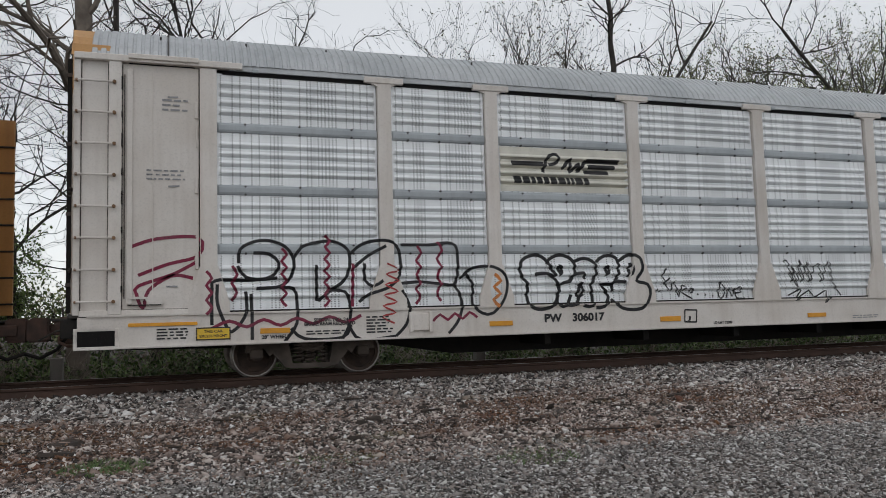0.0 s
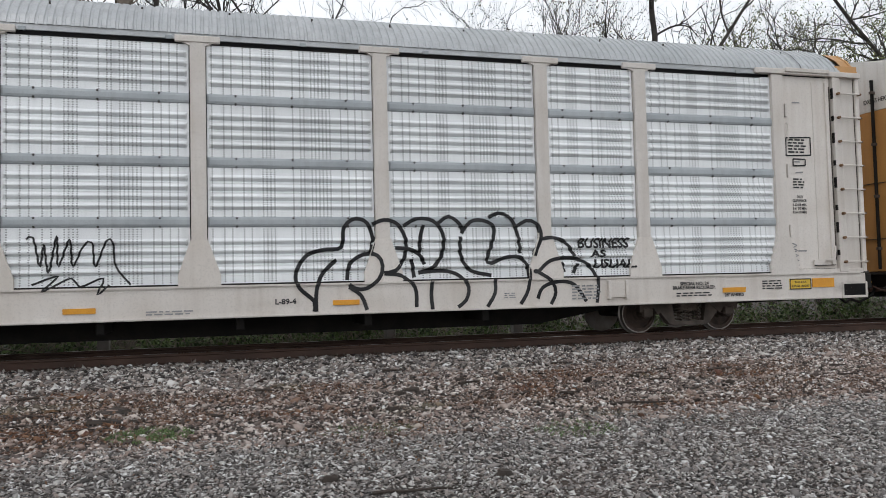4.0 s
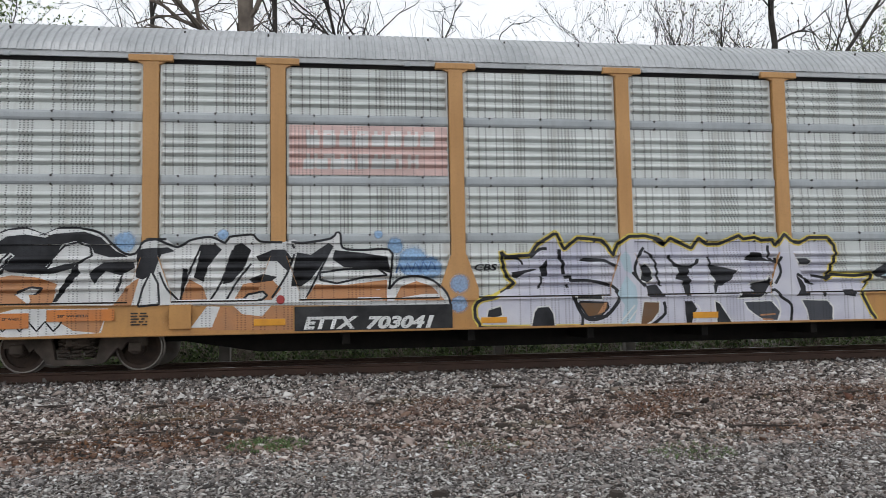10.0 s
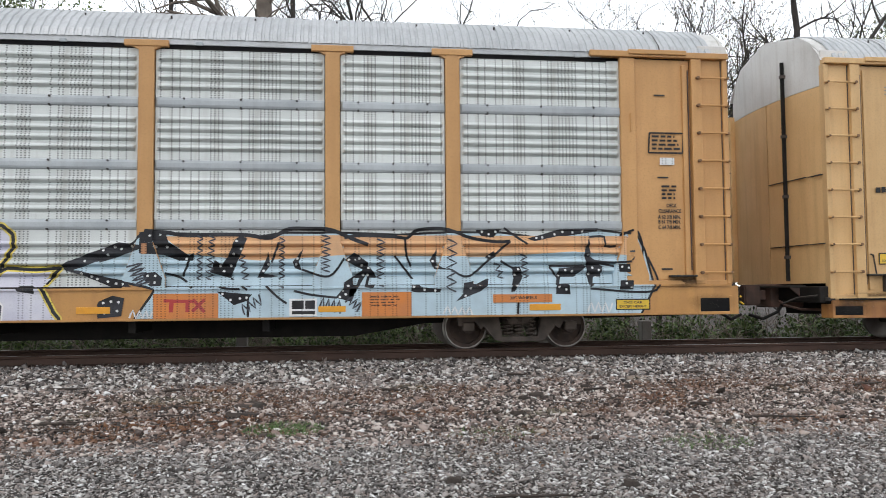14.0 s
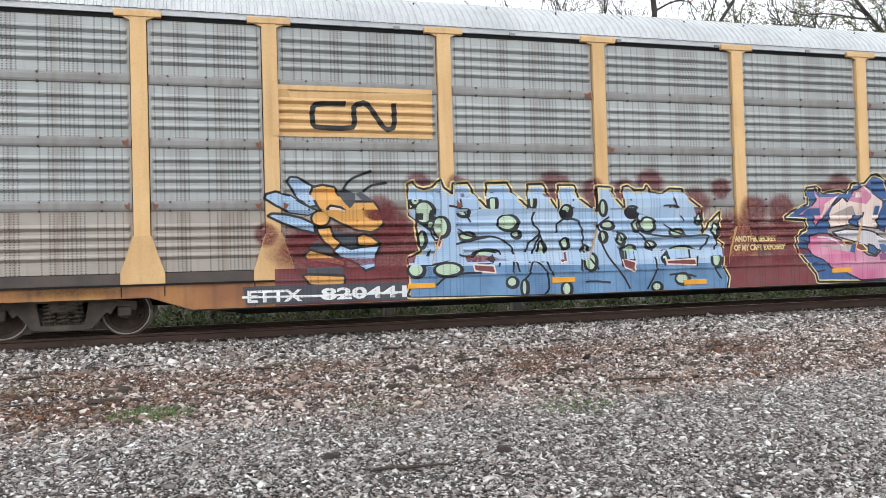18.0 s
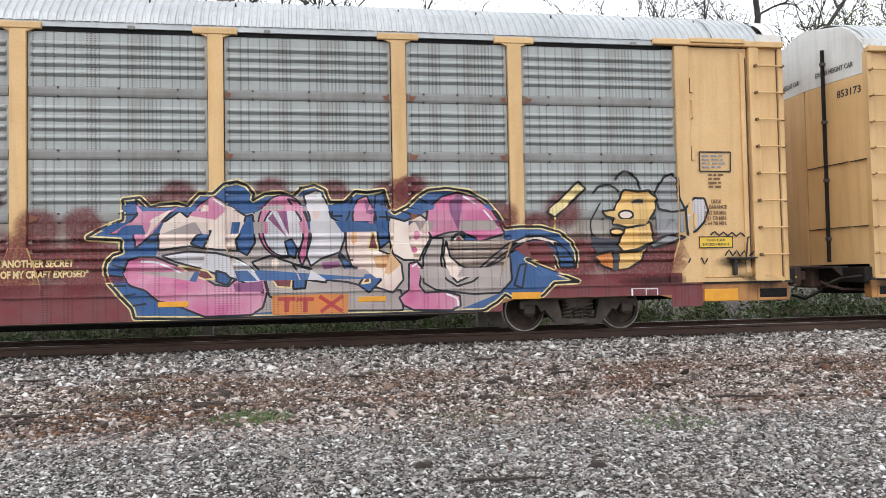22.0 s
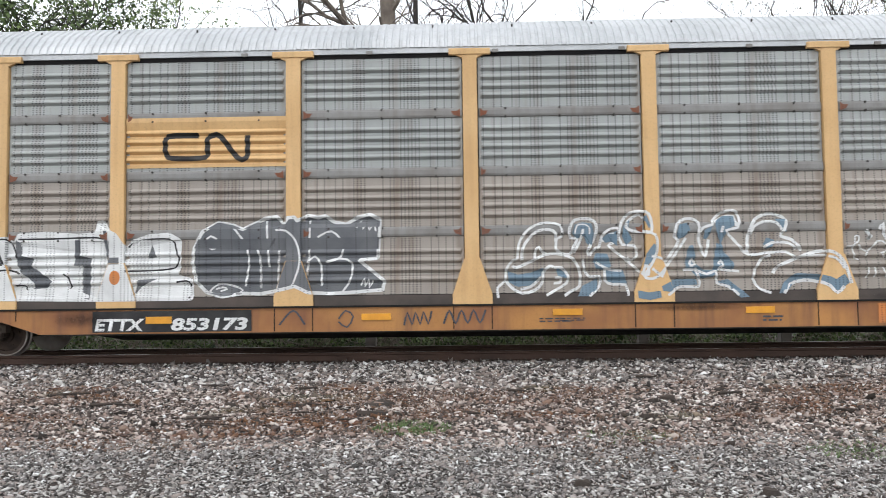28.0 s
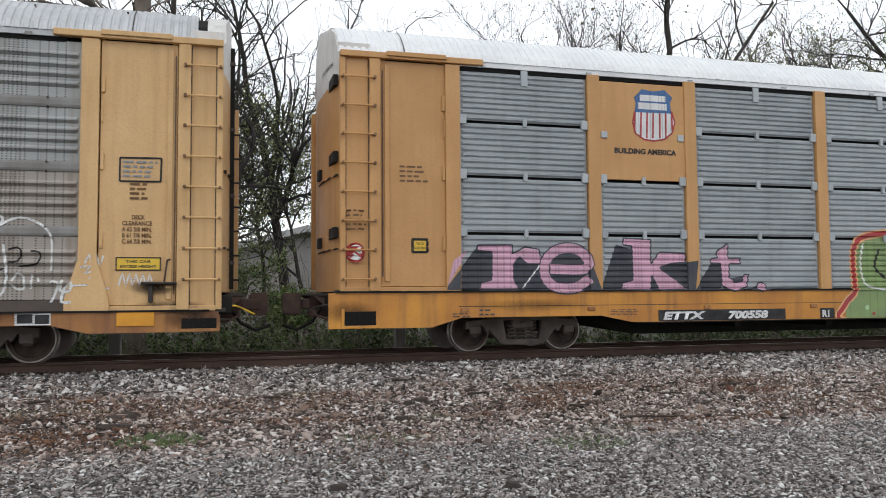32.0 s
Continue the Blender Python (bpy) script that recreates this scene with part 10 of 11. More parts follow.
    g.line("white", 0.03, ((10.06, 1.9), (9.9, 2), (9.7, 2.05), (9.53, 2.01), (9.4, 1.9), (9.35, 1.67), (9.38, 1.44), (9.47, 1.29), (9.58, 1.24)))
    g.line("white", 0.028, ((9.63, 1.94), (9.51, 1.89), (9.49, 1.76), (9.57, 1.69), (9.67, 1.76), (9.64, 1.87), (9.56, 1.84), (9.56, 1.76), (9.62, 1.78)))
    g.line("white", 0.03, ((10.08, 1.92), (10.08, 2.08), (10.12, 2.11), (10.18, 1.98), (10.25, 1.94), (10.34, 2.06), (10.44, 2.16), (10.54, 2.12)))
    g.line("white", 0.034, ((10.57, 1.38), (10.54, 1.74), (10.55, 2.04), (10.59, 2.14), (10.68, 2.15), (10.72, 2.09), (10.68, 2), (10.77, 2.07), (10.93, 2.13), (11.11, 2.09), (11.27, 1.99), (11.35, 1.86), (11.37, 1.63), (11.36, 1.37)))
    g.line("white", 0.034, ((10.43, 1.65), (10.46, 1.42), (10.46, 1.16), (10.52, 1.04), (10.64, 1), (10.74, 1.06), (10.78, 1.25), (10.77, 1.45), (10.73, 1.74)))
    g.line("white", 0.028, ((9.58, 1.24), (9.66, 1.34), (9.82, 1.38), (9.97, 1.35), (10.1, 1.23), (10.21, 1.1), (10.37, 1.01), (10.46, 1.08)))
    g.line("white", 0.026, ((9.58, 1.24), (9.73, 1.26), (9.89, 1.3), (9.74, 1.32), (9.6, 1.26), (9.73, 1.19), (9.93, 1.17)))
    g.line("black", 0.022, ((9.68, 1.65), (9.77, 1.68), (9.83, 1.63), (9.81, 1.56)))
    g.line("black", 0.022, ((10.05, 1.61), (10.13, 1.56), (10.17, 1.39)))
    g.line("black", 0.022, ((10, 1.25), (10.26, 1.21), (10.37, 1.29), (10.34, 1.45)))
    g.line("black", 0.022, ((10.8, 1.67), (10.91, 1.7), (10.97, 1.64), (10.93, 1.51), (10.81, 1.49)))
    g.line("black", 0.022, ((11.09, 1.65), (11.21, 1.63), (11.18, 1.47), (10.94, 1.43)))
    g.line("black", 0.022, ((10.64, 1.35), (10.74, 1.4)))
    g.line("white", 0.03, ((9.28, 1.02), (9.34, 0.92), (9.38, 1.07), (9.44, 0.94), (9.48, 1.07)))
    g.line("white", 0.03, ((9.5, 1.1), (9.61, 1.06), (9.52, 0.94), (9.64, 0.93), (9.7, 1.11)))
    g.line("white", 0.03, ((9.64, 0.95), (9.75, 0.95), (9.94, 1)))
    g.line("white", 0.03, ((10.85, 1.22), (10.92, 1.33), (11, 1.28), (11.01, 1.11), (10.9, 1.12), (10.85, 1.18)))
    g.line("white", 0.03, ((11.11, 1.32), (11.1, 1.11)))
    g.line("white", 0.02, ((11.19, 1.27), (11.2, 1.21)))
    g.line("white", 0.034, ((11.35, 1.21), (11.45, 1.2), (11.43, 1.07), (11.37, 0.91)))
    g.line("white", 0.04, ((11.51, 1.24), (11.48, 1.09), (11.61, 1.07), (11.64, 1.2), (11.53, 1.1), (11.51, 0.92), (11.64, 0.92)))
    g.line("white", 0.026, ((11.62, 1.15), (11.84, 1.16), (11.97, 1.14), (12, 1.08)))
    g.line("white", 0.03, ((6.21, 1.16), (6.45, 1.29), (6.51, 1.06)))
    g.line("white", 0.03, ((6.59, 1.46), (6.63, 1.28), (6.77, 1.44)))
    g.line("white", 0.03, ((6.63, 1.19), (6.53, 1.11), (6.69, 1.06)))
    g.line("white", 0.03, ((6.84, 1.41), (7.05, 1.36)))
    g.line("white", 0.03, ((7, 1.41), (6.86, 1.23)))
    g.zigzag("white", 0.022, (11.81, 1.45), (12.08, 1.08), 0.07, 9)
    g.zigzag("white", 0.022, (11.82, 1.54), (12.05, 1.52), 0.07, 5)
    g.zigzag("white", 0.02, (12.27, 1.24), (12.74, 1.23), 0.09, 10)
    g.done()


def paint_white_roofed_car():
    g = Piece("white_roofed_rail_car", "spray_painted_pink_word", "pink slab letters with dark blue-grey shadow")
    g.fill("slate", ((-11.64, 1.06), (-11.06, 1.79), (-10.81, 1.68), (-10.82, 1.06)))
    g.fill("slate", ((-10.81, 1.68), (-10.43, 1.69), (-9.75, 1.59), (-9.75, 1.05), (-10.82, 1.06)))
    g.fill("slate", ((-9.74, 1.74), (-9.07, 1.65), (-8.84, 1.05), (-9.75, 1.05)))
    g.fill("slate", ((-8.84, 1.05), (-8.54, 1.83), (-8.21, 1.75), (-8.22, 1.04)))
    g.fill("slate", ((-7.88, 1.35), (-7.47, 1.5), (-6.94, 1.56), (-7.01, 1.04), (-7.88, 1.04)))
    g.fill("slate", ((-7.01, 1.04), (-6.64, 1.53), (-6.28, 1.51), (-6.48, 1.04)))
    g.fill("slate", ((-6.29, 1.24), (-5.92, 1.3), (-6.11, 1.03)))
    g.fill("slate", ((-5.87, 1.03), (-5.62, 1.19), (-5.47, 1.03)))
    g.fill("rose", ((-11.59, 1.13), (-11.49, 1.54), (-11.22, 1.73)))
    g.fill("rose", ((-11.06, 1.8), (-10.45, 1.81), (-10.45, 1.66), (-10.22, 1.78), (-9.98, 1.74), (-9.9, 1.49), (-10.19, 1.49), (-10.32, 1.61), (-10.43, 1.49), (-10.43, 1.23), (-10.33, 1.06), (-11.05, 1.06), (-11, 1.18), (-10.82, 1.23), (-10.81, 1.69), (-11.07, 1.71)), "slate", 0.02)
    g.fill("rose", ((-8.4, 1.95), (-7.86, 1.93), (-7.87, 1.5), (-7.69, 1.71), (-7.17, 1.69), (-7.18, 1.53), (-7.47, 1.51), (-7.7, 1.43), (-7.3, 1.17), (-7.16, 1.05), (-7.71, 1.04), (-7.85, 1.3), (-7.88, 1.04), (-8.46, 1.06), (-8.42, 1.17), (-8.22, 1.22), (-8.23, 1.81), (-8.4, 1.83)), "slate", 0.02)
    g.fill("rose", ((-6.55, 1.72), (-6.3, 1.88), (-6.31, 1.61), (-6.05, 1.61), (-6.05, 1.51), (-6.28, 1.51), (-6.29, 1.27), (-6.17, 1.17), (-6.02, 1.19), (-5.98, 1.32), (-5.88, 1.31), (-5.93, 1.09), (-6.21, 1.01), (-6.44, 1.11), (-6.46, 1.51), (-6.67, 1.52), (-6.65, 1.6), (-6.52, 1.62)), "slate", 0.02)
    g.line("slate", 0.21, ((-9.77, 1.41), (-9.13, 1.41), (-9.1, 1.6), (-9.31, 1.75), (-9.64, 1.73), (-9.85, 1.54), (-9.87, 1.3), (-9.7, 1.11), (-9.33, 1.09), (-9.04, 1.25)))
    g.line("rose", 0.165, ((-9.77, 1.41), (-9.13, 1.41), (-9.1, 1.6), (-9.31, 1.75), (-9.64, 1.73), (-9.85, 1.54), (-9.87, 1.3), (-9.7, 1.11), (-9.33, 1.09), (-9.04, 1.25)))
    g.oval("rose", -5.62, 1.09, 0.1, 0.078, "slate", 0.02)
    g.line("white", 0.012, ((-10.28, 1.08), (-9.96, 1.47)))
    g.done()
    g = Piece("white_roofed_rail_car", "spray_painted_green_lettering", "green letters with red and peach outline")
    shape = ((-3.79, 0.42), (-3.81, 0.75), (-3.56, 1.02), (-3.57, 1.52), (-3.52, 1.85), (-3.24, 2.05), (-2.27, 2.12), (-1.43, 1.87), (-1.18, 1.24), (-1.3, 0.38))
    g.fill("moss", shape, "peach", 0.16, True)
    g.line("red", 0.09, shape, True)
    g.line("white", 0.04, ((-3.32, 1.91), (-3.4, 1.52), (-3.29, 1.13), (-2.88, 1.02)))
    g.line("black", 0.04, ((-2.95, 1.8), (-3.07, 1.46), (-2.82, 1.24)))
    g.line("red", 0.06, ((-2.63, 0.68), (-2.18, 1.24), (-1.93, 0.67)))
    g.oval("red", -3.16, 0.57, 0.036, 0.036)
    g.oval("green", -3.31, 0.69, 0.046, 0.046)
    g.done()


paint_white_car()
paint_orange_car()
paint_maroon_car()
paint_weathered_car()
paint_white_roofed_car()

# signs, numbers, marks and reflectors
def reflector(car, x0, x1, z0, z1):
    part("reflector", boxes((x0, x1, side_face((x0 + x1) / 2, (z0 + z1) / 2, "A") - 0.022, -HALF_W + 0.01, z0, z1), r=0.003), RED_GLASS, CARS[car][0], "amber reflective strip")


def height_sign(car, x0, x1, z0, z1):
    """A yellow warning plate with black border and words."""
    y = side_face((x0 + x1) / 2, z0 + 0.05, "A") - 0.012
    plate = part("warning_plate", boxes((x0, x1, y, y + 0.012, z0, z1), r=0.003), SIGN_Y, CARS[car][0], "yellow warning plate with black border")
    w, h = x1 - x0, z1 - z0
    b = 0.018
    part("plate_border", boxes((x0, x1, y - 0.004, y - 0.001, z0, z0 + b), (x0, x1, y - 0.004, y - 0.001, z1 - b, z1), (x0, x0 + b, y - 0.004, y - 0.001, z0 + b, z1 - b), (x1 - b, x1, y - 0.004, y - 0.001, z0 + b, z1 - b)), INK, plate)
    for words, k, s in (("THIS CAR", 0.58, 0.55), ("EXCESS HEIGHT", 0.22, 0.8)):
        flat_text(plate, words, x0 + w * (1 - s) / 2, y - 0.003, z0 + h * k, h * 0.2, w * s, INK)


def text_bm(words, h, width):
    cu = bpy.data.curves.new("words", "FONT")
    cu.body, cu.size, cu.offset, cu.resolution_u = words, h / 0.70, h * 0.03, 2
    ob = bpy.data.objects.new("words", cu)
    me = bpy.data.meshes.new_from_object(ob)
    bm = bmesh.new()
    bm.from_mesh(me)
    bpy.data.objects.remove(ob)
    bpy.data.meshes.remove(me)
    bpy.data.curves.remove(cu)
    span = max((v.co.x for v in bm.verts), default=1.0)
    for v in bm.verts:
        v.co = (v.co.x * width / span, 0, v.co.y)
    return bm


def flat_text(parent, words, x, y, z, h, width, mat):
    bm = text_bm(words, h, width)
    for v in bm.verts:
        v.co += Vector((x, y, z))
    return part("end_lettering", bm, mat, parent)


def end_text(car, s, words, y, z, h, width, mat):
    """Words on the bowed end of a car."""
    bm = text_bm(words, h, width)
    for v in bm.verts:
        yy = y - v.co.x if s < 0 else y + v.co.x
        v.co = (s * (13.62 + 0.16 * (1 - (yy / HALF_W) ** 2) + 0.004) + ENDS[car][0 if s < 0 else 1], yy, z + v.co.z)
    return part("end_lettering", bm, mat, CARS[car][0])



def mark_white_car():
    g = Piece("white_rail_car", "painted_board", "cream board with a dark ribbon emblem")
    g.rect("plate_cream", -6.88, -4.36, 3.02, 3.80)
    g.rect("plate_black", -6.67, -6.05, 3.47, 3.56)
    g.rect("plate_black", -5.21, -4.53, 3.55, 3.63)
    g.rect("plate_black", -5.18, -4.63, 3.45, 3.53)
    g.rect("plate_black", -5.26, -4.76, 3.35, 3.43)
    g.line("plate_black", 0.06, ((-6.07, 3.36), (-5.99, 3.58), (-5.92, 3.67), (-5.79, 3.69), (-5.75, 3.59), (-5.85, 3.52), (-5.96, 3.5)))
    g.line("plate_black", 0.06, ((-5.69, 3.44), (-5.51, 3.62), (-5.55, 3.38), (-5.34, 3.56), (-5.39, 3.38), (-5.21, 3.6)))
    g.bars("plate_black", -6.63, 3.11, 1.93, 0.18, 1, 1, 0.7)
    g.done()
    g = Piece("white_rail_car", "stencilled_mark", "black stencilled numbers and notes")
    g.text("plate_black", "306017", -5.62, 0.75, 0.132, width=0.64, bold=0.008)
    g.text("plate_black", "PW", -6.16, 0.75, 0.132, width=0.34, bold=0.008)
    g.text("plate_black", "LD LMT 72000", -2.68, 0.61, 0.05, width=0.419, bold=0.002)
    g.line("black", 0.015, ((-3.3, 0.89), (-3.04, 0.88)))
    g.line("black", 0.015, ((-3.04, 0.88), (-3.06, 0.66)))
    g.line("black", 0.015, ((-3.06, 0.66), (-3.31, 0.67)))
    g.line("black", 0.015, ((-3.31, 0.67), (-3.3, 0.89)))
    g.text("plate_black", "J", -3.23, 0.71, 0.062, width=0.054)
    g.bars("grey", 0.65, 0.61, 0.72, 0.08, 2, 2, 0.5)
    g.text("plate_black", "28\" WHEELS", -10.94, 0.63, 0.055, width=0.421, bold=0.002)
    g.text("plate_black", "SPECIAL NO. 24", -10.14, 0.87, 0.051, width=0.548, bold=0.002)
    g.text("plate_black", "BRAKE BEAM REQUIRED", -10.29, 0.81, 0.051, width=0.809, bold=0.002)
    g.bars("plate_black", -10.26, 0.65, 0.75, 0.08, 2, 3, 0.5)
    g.bars("plate_black", -9.3, 0.64, 0.46, 0.29, 6, 4, 0.5)
    g.bars("plate_black", -12.45, 0.65, 0.47, 0.18, 4, 5, 0.5)
    g.bars("grey", -12.38, 4.06, 0.39, 0.22, 3, 6, 0.4)
    g.bars("grey", -12.6, 3.01, 0.64, 0.19, 3, 7, 0.4)
    g.line("grey", 0.015, ((-12.3, 4.31), (-12.15, 4.32)))
    g.line("grey", 0.015, ((-12.29, 2.95), (-12.13, 2.96)))
    g.line("grey", 0.015, ((-12.32, 1.45), (-12.16, 1.45)))
    g.text("plate_black", "L-89-4", 2.51, 0.74, 0.08, width=0.322, bold=0.002)
    g.bars("grey", 7.49, 0.65, 0.63, 0.27, 5, 8, 0.5)
    g.bars("grey", 6.26, 0.72, 0.22, 0.1, 3, 9, 0.5)
    g.text("plate_black", "SPECIAL NO. 24", 9.6, 0.87, 0.057, width=0.589, bold=0.002)
    g.text("plate_black", "BRAKE BEAM REQUIRED:", 9.45, 0.8, 0.057, width=0.872, bold=0.002)
    g.bars("plate_black", 9.52, 0.65, 0.79, 0.09, 2, 10, 0.5)
    g.text("plate_black", "28\" WHEELS", 10.52, 0.65, 0.052, width=0.401, bold=0.002)
    g.bars("plate_black", 11.33, 0.74, 0.47, 0.18, 4, 11, 0.5)
    g.line("black", 0.015, ((12.02, 3.6), (12.57, 3.62)))
    g.line("black", 0.015, ((12.57, 3.62), (12.57, 3.28)))
    g.line("black", 0.015, ((12.57, 3.28), (12.01, 3.26)))
    g.line("black", 0.015, ((12.01, 3.26), (12.02, 3.6)))
    g.bars("plate_black", 12.06, 3.29, 0.47, 0.29, 5, 12, 0.5)
    g.line("black", 0.015, ((12.16, 3.2), (12.44, 3.2)))
    g.line("black", 0.015, ((12.44, 3.2), (12.43, 3.08)))
    g.line("black", 0.015, ((12.43, 3.08), (12.16, 3.07)))
    g.line("black", 0.015, ((12.16, 3.07), (12.16, 3.2)))
    g.bars("grey", 12.19, 3.11, 0.21, 0.05, 1, 13, 0.5)
    g.bars("plate_black", 12.14, 2.62, 0.26, 0.21, 4, 14, 0.5)
    g.line("grey", 0.015, ((12.19, 4.28), (12.36, 4.28)))
    g.line("grey", 0.015, ((12.2, 2.94), (12.37, 2.95)))
    g.text("plate_black", "DECK", 12.21, 2.46, 0.046, width=0.144)
    g.text("plate_black", "CLEARANCE", 12.11, 2.39, 0.046, width=0.314)
    g.text("plate_black", "A 62 3/8 MIN.", 12.11, 2.31, 0.046, width=0.314)
    g.text("plate_black", "B 61 7/8 MIN.", 12.11, 2.24, 0.046, width=0.314)
    g.text("plate_black", "C 64 7/8 MIN.", 12.11, 2.17, 0.046, width=0.314)
    g.zigzag("grey", 0.015, (12.1, 1.61), (12.14, 1.18), 0.06, 9)
    g.line("grey", 0.02, ((12.19, 1.46), (12.38, 1.46)))
    g.done()
    reflector("white_rail_car", -3.83, -3.4, 0.69, 0.78)
    reflector("white_rail_car", -0.47, -0.03, 0.68, 0.76)
    reflector("white_rail_car", -10.96, -10.51, 0.71, 0.79)
    reflector("white_rail_car", -7.18, -6.76, 0.71, 0.79)
    reflector("white_rail_car", -12.84, -11.88, 0.87, 0.92)
    reflector("white_rail_car", 10.48, 10.96, 0.72, 0.81)
    reflector("white_rail_car", 12.44, 12.93, 0.77, 0.94)
    reflector("white_rail_car", 3.4, 3.82, 0.7, 0.78)
    height_sign("white_rail_car", -11.9, -11.4, 0.64, 0.83)
    height_sign("white_rail_car", 11.93, 12.41, 0.74, 0.94)
    part("vent_box", boxes((-8.4-0.14, -8.4+0.14, -HALF_W - 0.07, -HALF_W, 0.81-0.13, 0.81+0.14), (-8.4-0.19, -8.4-0.14, -HALF_W - 0.1, -HALF_W, 0.81-0.16, 0.81+0.17), (-8.4+0.14, -8.4+0.19, -HALF_W - 0.1, -HALF_W, 0.81-0.16, 0.81+0.17), r=0.008), WHITE_CAR, CARS["white_rail_car"][0])
    part("vent_box", boxes((8.35-0.14, 8.35+0.14, -HALF_W - 0.07, -HALF_W, 0.82-0.13, 0.82+0.14), (8.35-0.19, 8.35-0.14, -HALF_W - 0.1, -HALF_W, 0.82-0.16, 0.82+0.17), (8.35+0.14, 8.35+0.19, -HALF_W - 0.1, -HALF_W, 0.82-0.16, 0.82+0.17), r=0.008), WHITE_CAR, CARS["white_rail_car"][0])
    for y in (-1.3, 0.3):
        end_text("white_rail_car", 1, "EXCESS HEIGHT CAR", y, 4.52, 0.07, 0.95, INK_WHITE)


def mark_orange_car():
    g = Piece("orange_rail_car", "faded_board", "faded pink board with pale worn blocks")
    g.rect("fade_pink", -6.86, -4.37, 3.01, 3.80)
    for z, count in ((3.50, 8), (3.12, 7)):
        for k in range(count):
            x = -6.60 + 0.265 * k
            g.rect("fade_white", x, x + 0.055, z, z + 0.22)
            g.rect("fade_white", x + 0.12, x + 0.175, z, z + 0.22)
            g.rect("fade_white", x + 0.055, x + 0.12, z + (0.16 if k % 2 else 0.08), z + (0.22 if k % 2 else 0.14))
    g.fill("white", ((-6.59, 3.44), (-6.4, 3.44), (-6.39, 3.63), (-6.59, 3.63)))
    g.fill("white", ((-6.34, 3.44), (-6.15, 3.45), (-6.14, 3.64), (-6.34, 3.63)))
    g.fill("white", ((-6.09, 3.45), (-5.89, 3.45), (-5.89, 3.64), (-6.09, 3.64)))
    g.fill("white", ((-5.84, 3.45), (-5.64, 3.45), (-5.63, 3.64), (-5.83, 3.64)))
    g.fill("white", ((-5.58, 3.46), (-5.38, 3.46), (-5.38, 3.65), (-5.58, 3.65)))
    g.fill("white", ((-5.33, 3.46), (-5.12, 3.46), (-5.12, 3.65), (-5.32, 3.65)))
    g.fill("white", ((-5.07, 3.46), (-4.86, 3.47), (-4.86, 3.66), (-5.06, 3.65)))
    g.fill("white", ((-4.81, 3.47), (-4.6, 3.47), (-4.6, 3.66), (-4.8, 3.66)))
    g.fill("white", ((-6.65, 3.1), (-6.49, 3.1), (-6.48, 3.27), (-6.64, 3.26)))
    g.fill("white", ((-6.44, 3.1), (-6.27, 3.1), (-6.27, 3.27), (-6.43, 3.27)))
    g.fill("white", ((-6.23, 3.1), (-6.06, 3.1), (-6.06, 3.27), (-6.22, 3.27)))
    g.fill("white", ((-6.02, 3.1), (-5.85, 3.1), (-5.84, 3.27), (-6.01, 3.27)))
    g.fill("white", ((-5.8, 3.1), (-5.63, 3.11), (-5.63, 3.28), (-5.8, 3.27)))
    g.fill("white", ((-5.59, 3.11), (-5.42, 3.11), (-5.41, 3.28), (-5.58, 3.28)))
    g.fill("white", ((-5.37, 3.11), (-5.2, 3.11), (-5.2, 3.28), (-5.37, 3.28)))
    g.done()
    g = Piece("orange_rail_car", "number_plate_panel", "black panel with white sloping numerals")
    g.rect("plate_black", -6.79, -4.34, 0.58, 0.96)
    g.text("white", "703041", -5.71, 0.61, 0.174, width=1.078, bold=0.012, shear=0.25)
    g.text("white", "ETTX", -6.66, 0.62, 0.174, width=0.84, bold=0.012, shear=0.25)
    g.done()
    g = Piece("orange_rail_car", "stencilled_mark", "small stencilled notes and marks")
    g.bars("plate_black", -12.56, 4.28, 0.35, 0.19, 3, 15, 0.35)
    g.line("plate_black", 0.015, ((-12.37, 4.2), (-12.19, 4.2)))
    g.line("plate_black", 0.015, ((-12.39, 2.82), (-12.21, 2.82)))
    g.fill("plate_black", ((-12.49, 2), (-12.42, 2), (-12.42, 2.08), (-12.49, 2.08)))
    g.fill("plate_black", ((-12.4, 2), (-12.34, 1.99), (-12.34, 2.08), (-12.41, 2.08)))
    for x, z, rx, rz in ((-12.50, 3.95, 0.09, 0.26), (-12.30, 3.80, 0.20, 0.08), (-12.55, 3.55, 0.26, 0.06), (-12.62, 3.45, 0.16, 0.09), (-12.15, 3.62, 0.07, 0.22), (-12.33, 3.22, 0.10, 0.22), (-12.18, 3.05, 0.24, 0.10), (-12.10, 3.25, 0.12, 0.08)):
        g.mist("teal", x, z, rx, rz, 0.6, 0.6)
    g.fill("orange", ((-10.37, 0.97), (-9.42, 0.97), (-9.42, 0.8), (-10.37, 0.8)))
    g.text("plate_black", "28\" WHEELS", -10.22, 0.86, 0.035, width=0.433, bold=0.002)
    g.bars("plate_black", -9.19, 0.7, 0.29, 0.21, 5, 16, 0.5)
    g.fill("orange", ((-11.07, 0.93), (-10.61, 0.93), (-10.61, 0.71), (-11.07, 0.7)))
    g.text("plate_black", "28\" WHEELS", -10.98, 0.83, 0.035, width=0.275)
    g.line("black", 0.015, ((-12.82, 0.75), (-12.57, 0.74)))
    g.line("black", 0.015, ((-12.57, 0.74), (-12.57, 0.61)))
    g.line("black", 0.015, ((-12.57, 0.61), (-12.82, 0.61)))
    g.line("black", 0.015, ((-12.82, 0.61), (-12.82, 0.75)))
    g.rect("orange", 4.36, 5.31, 0.58, 0.96)
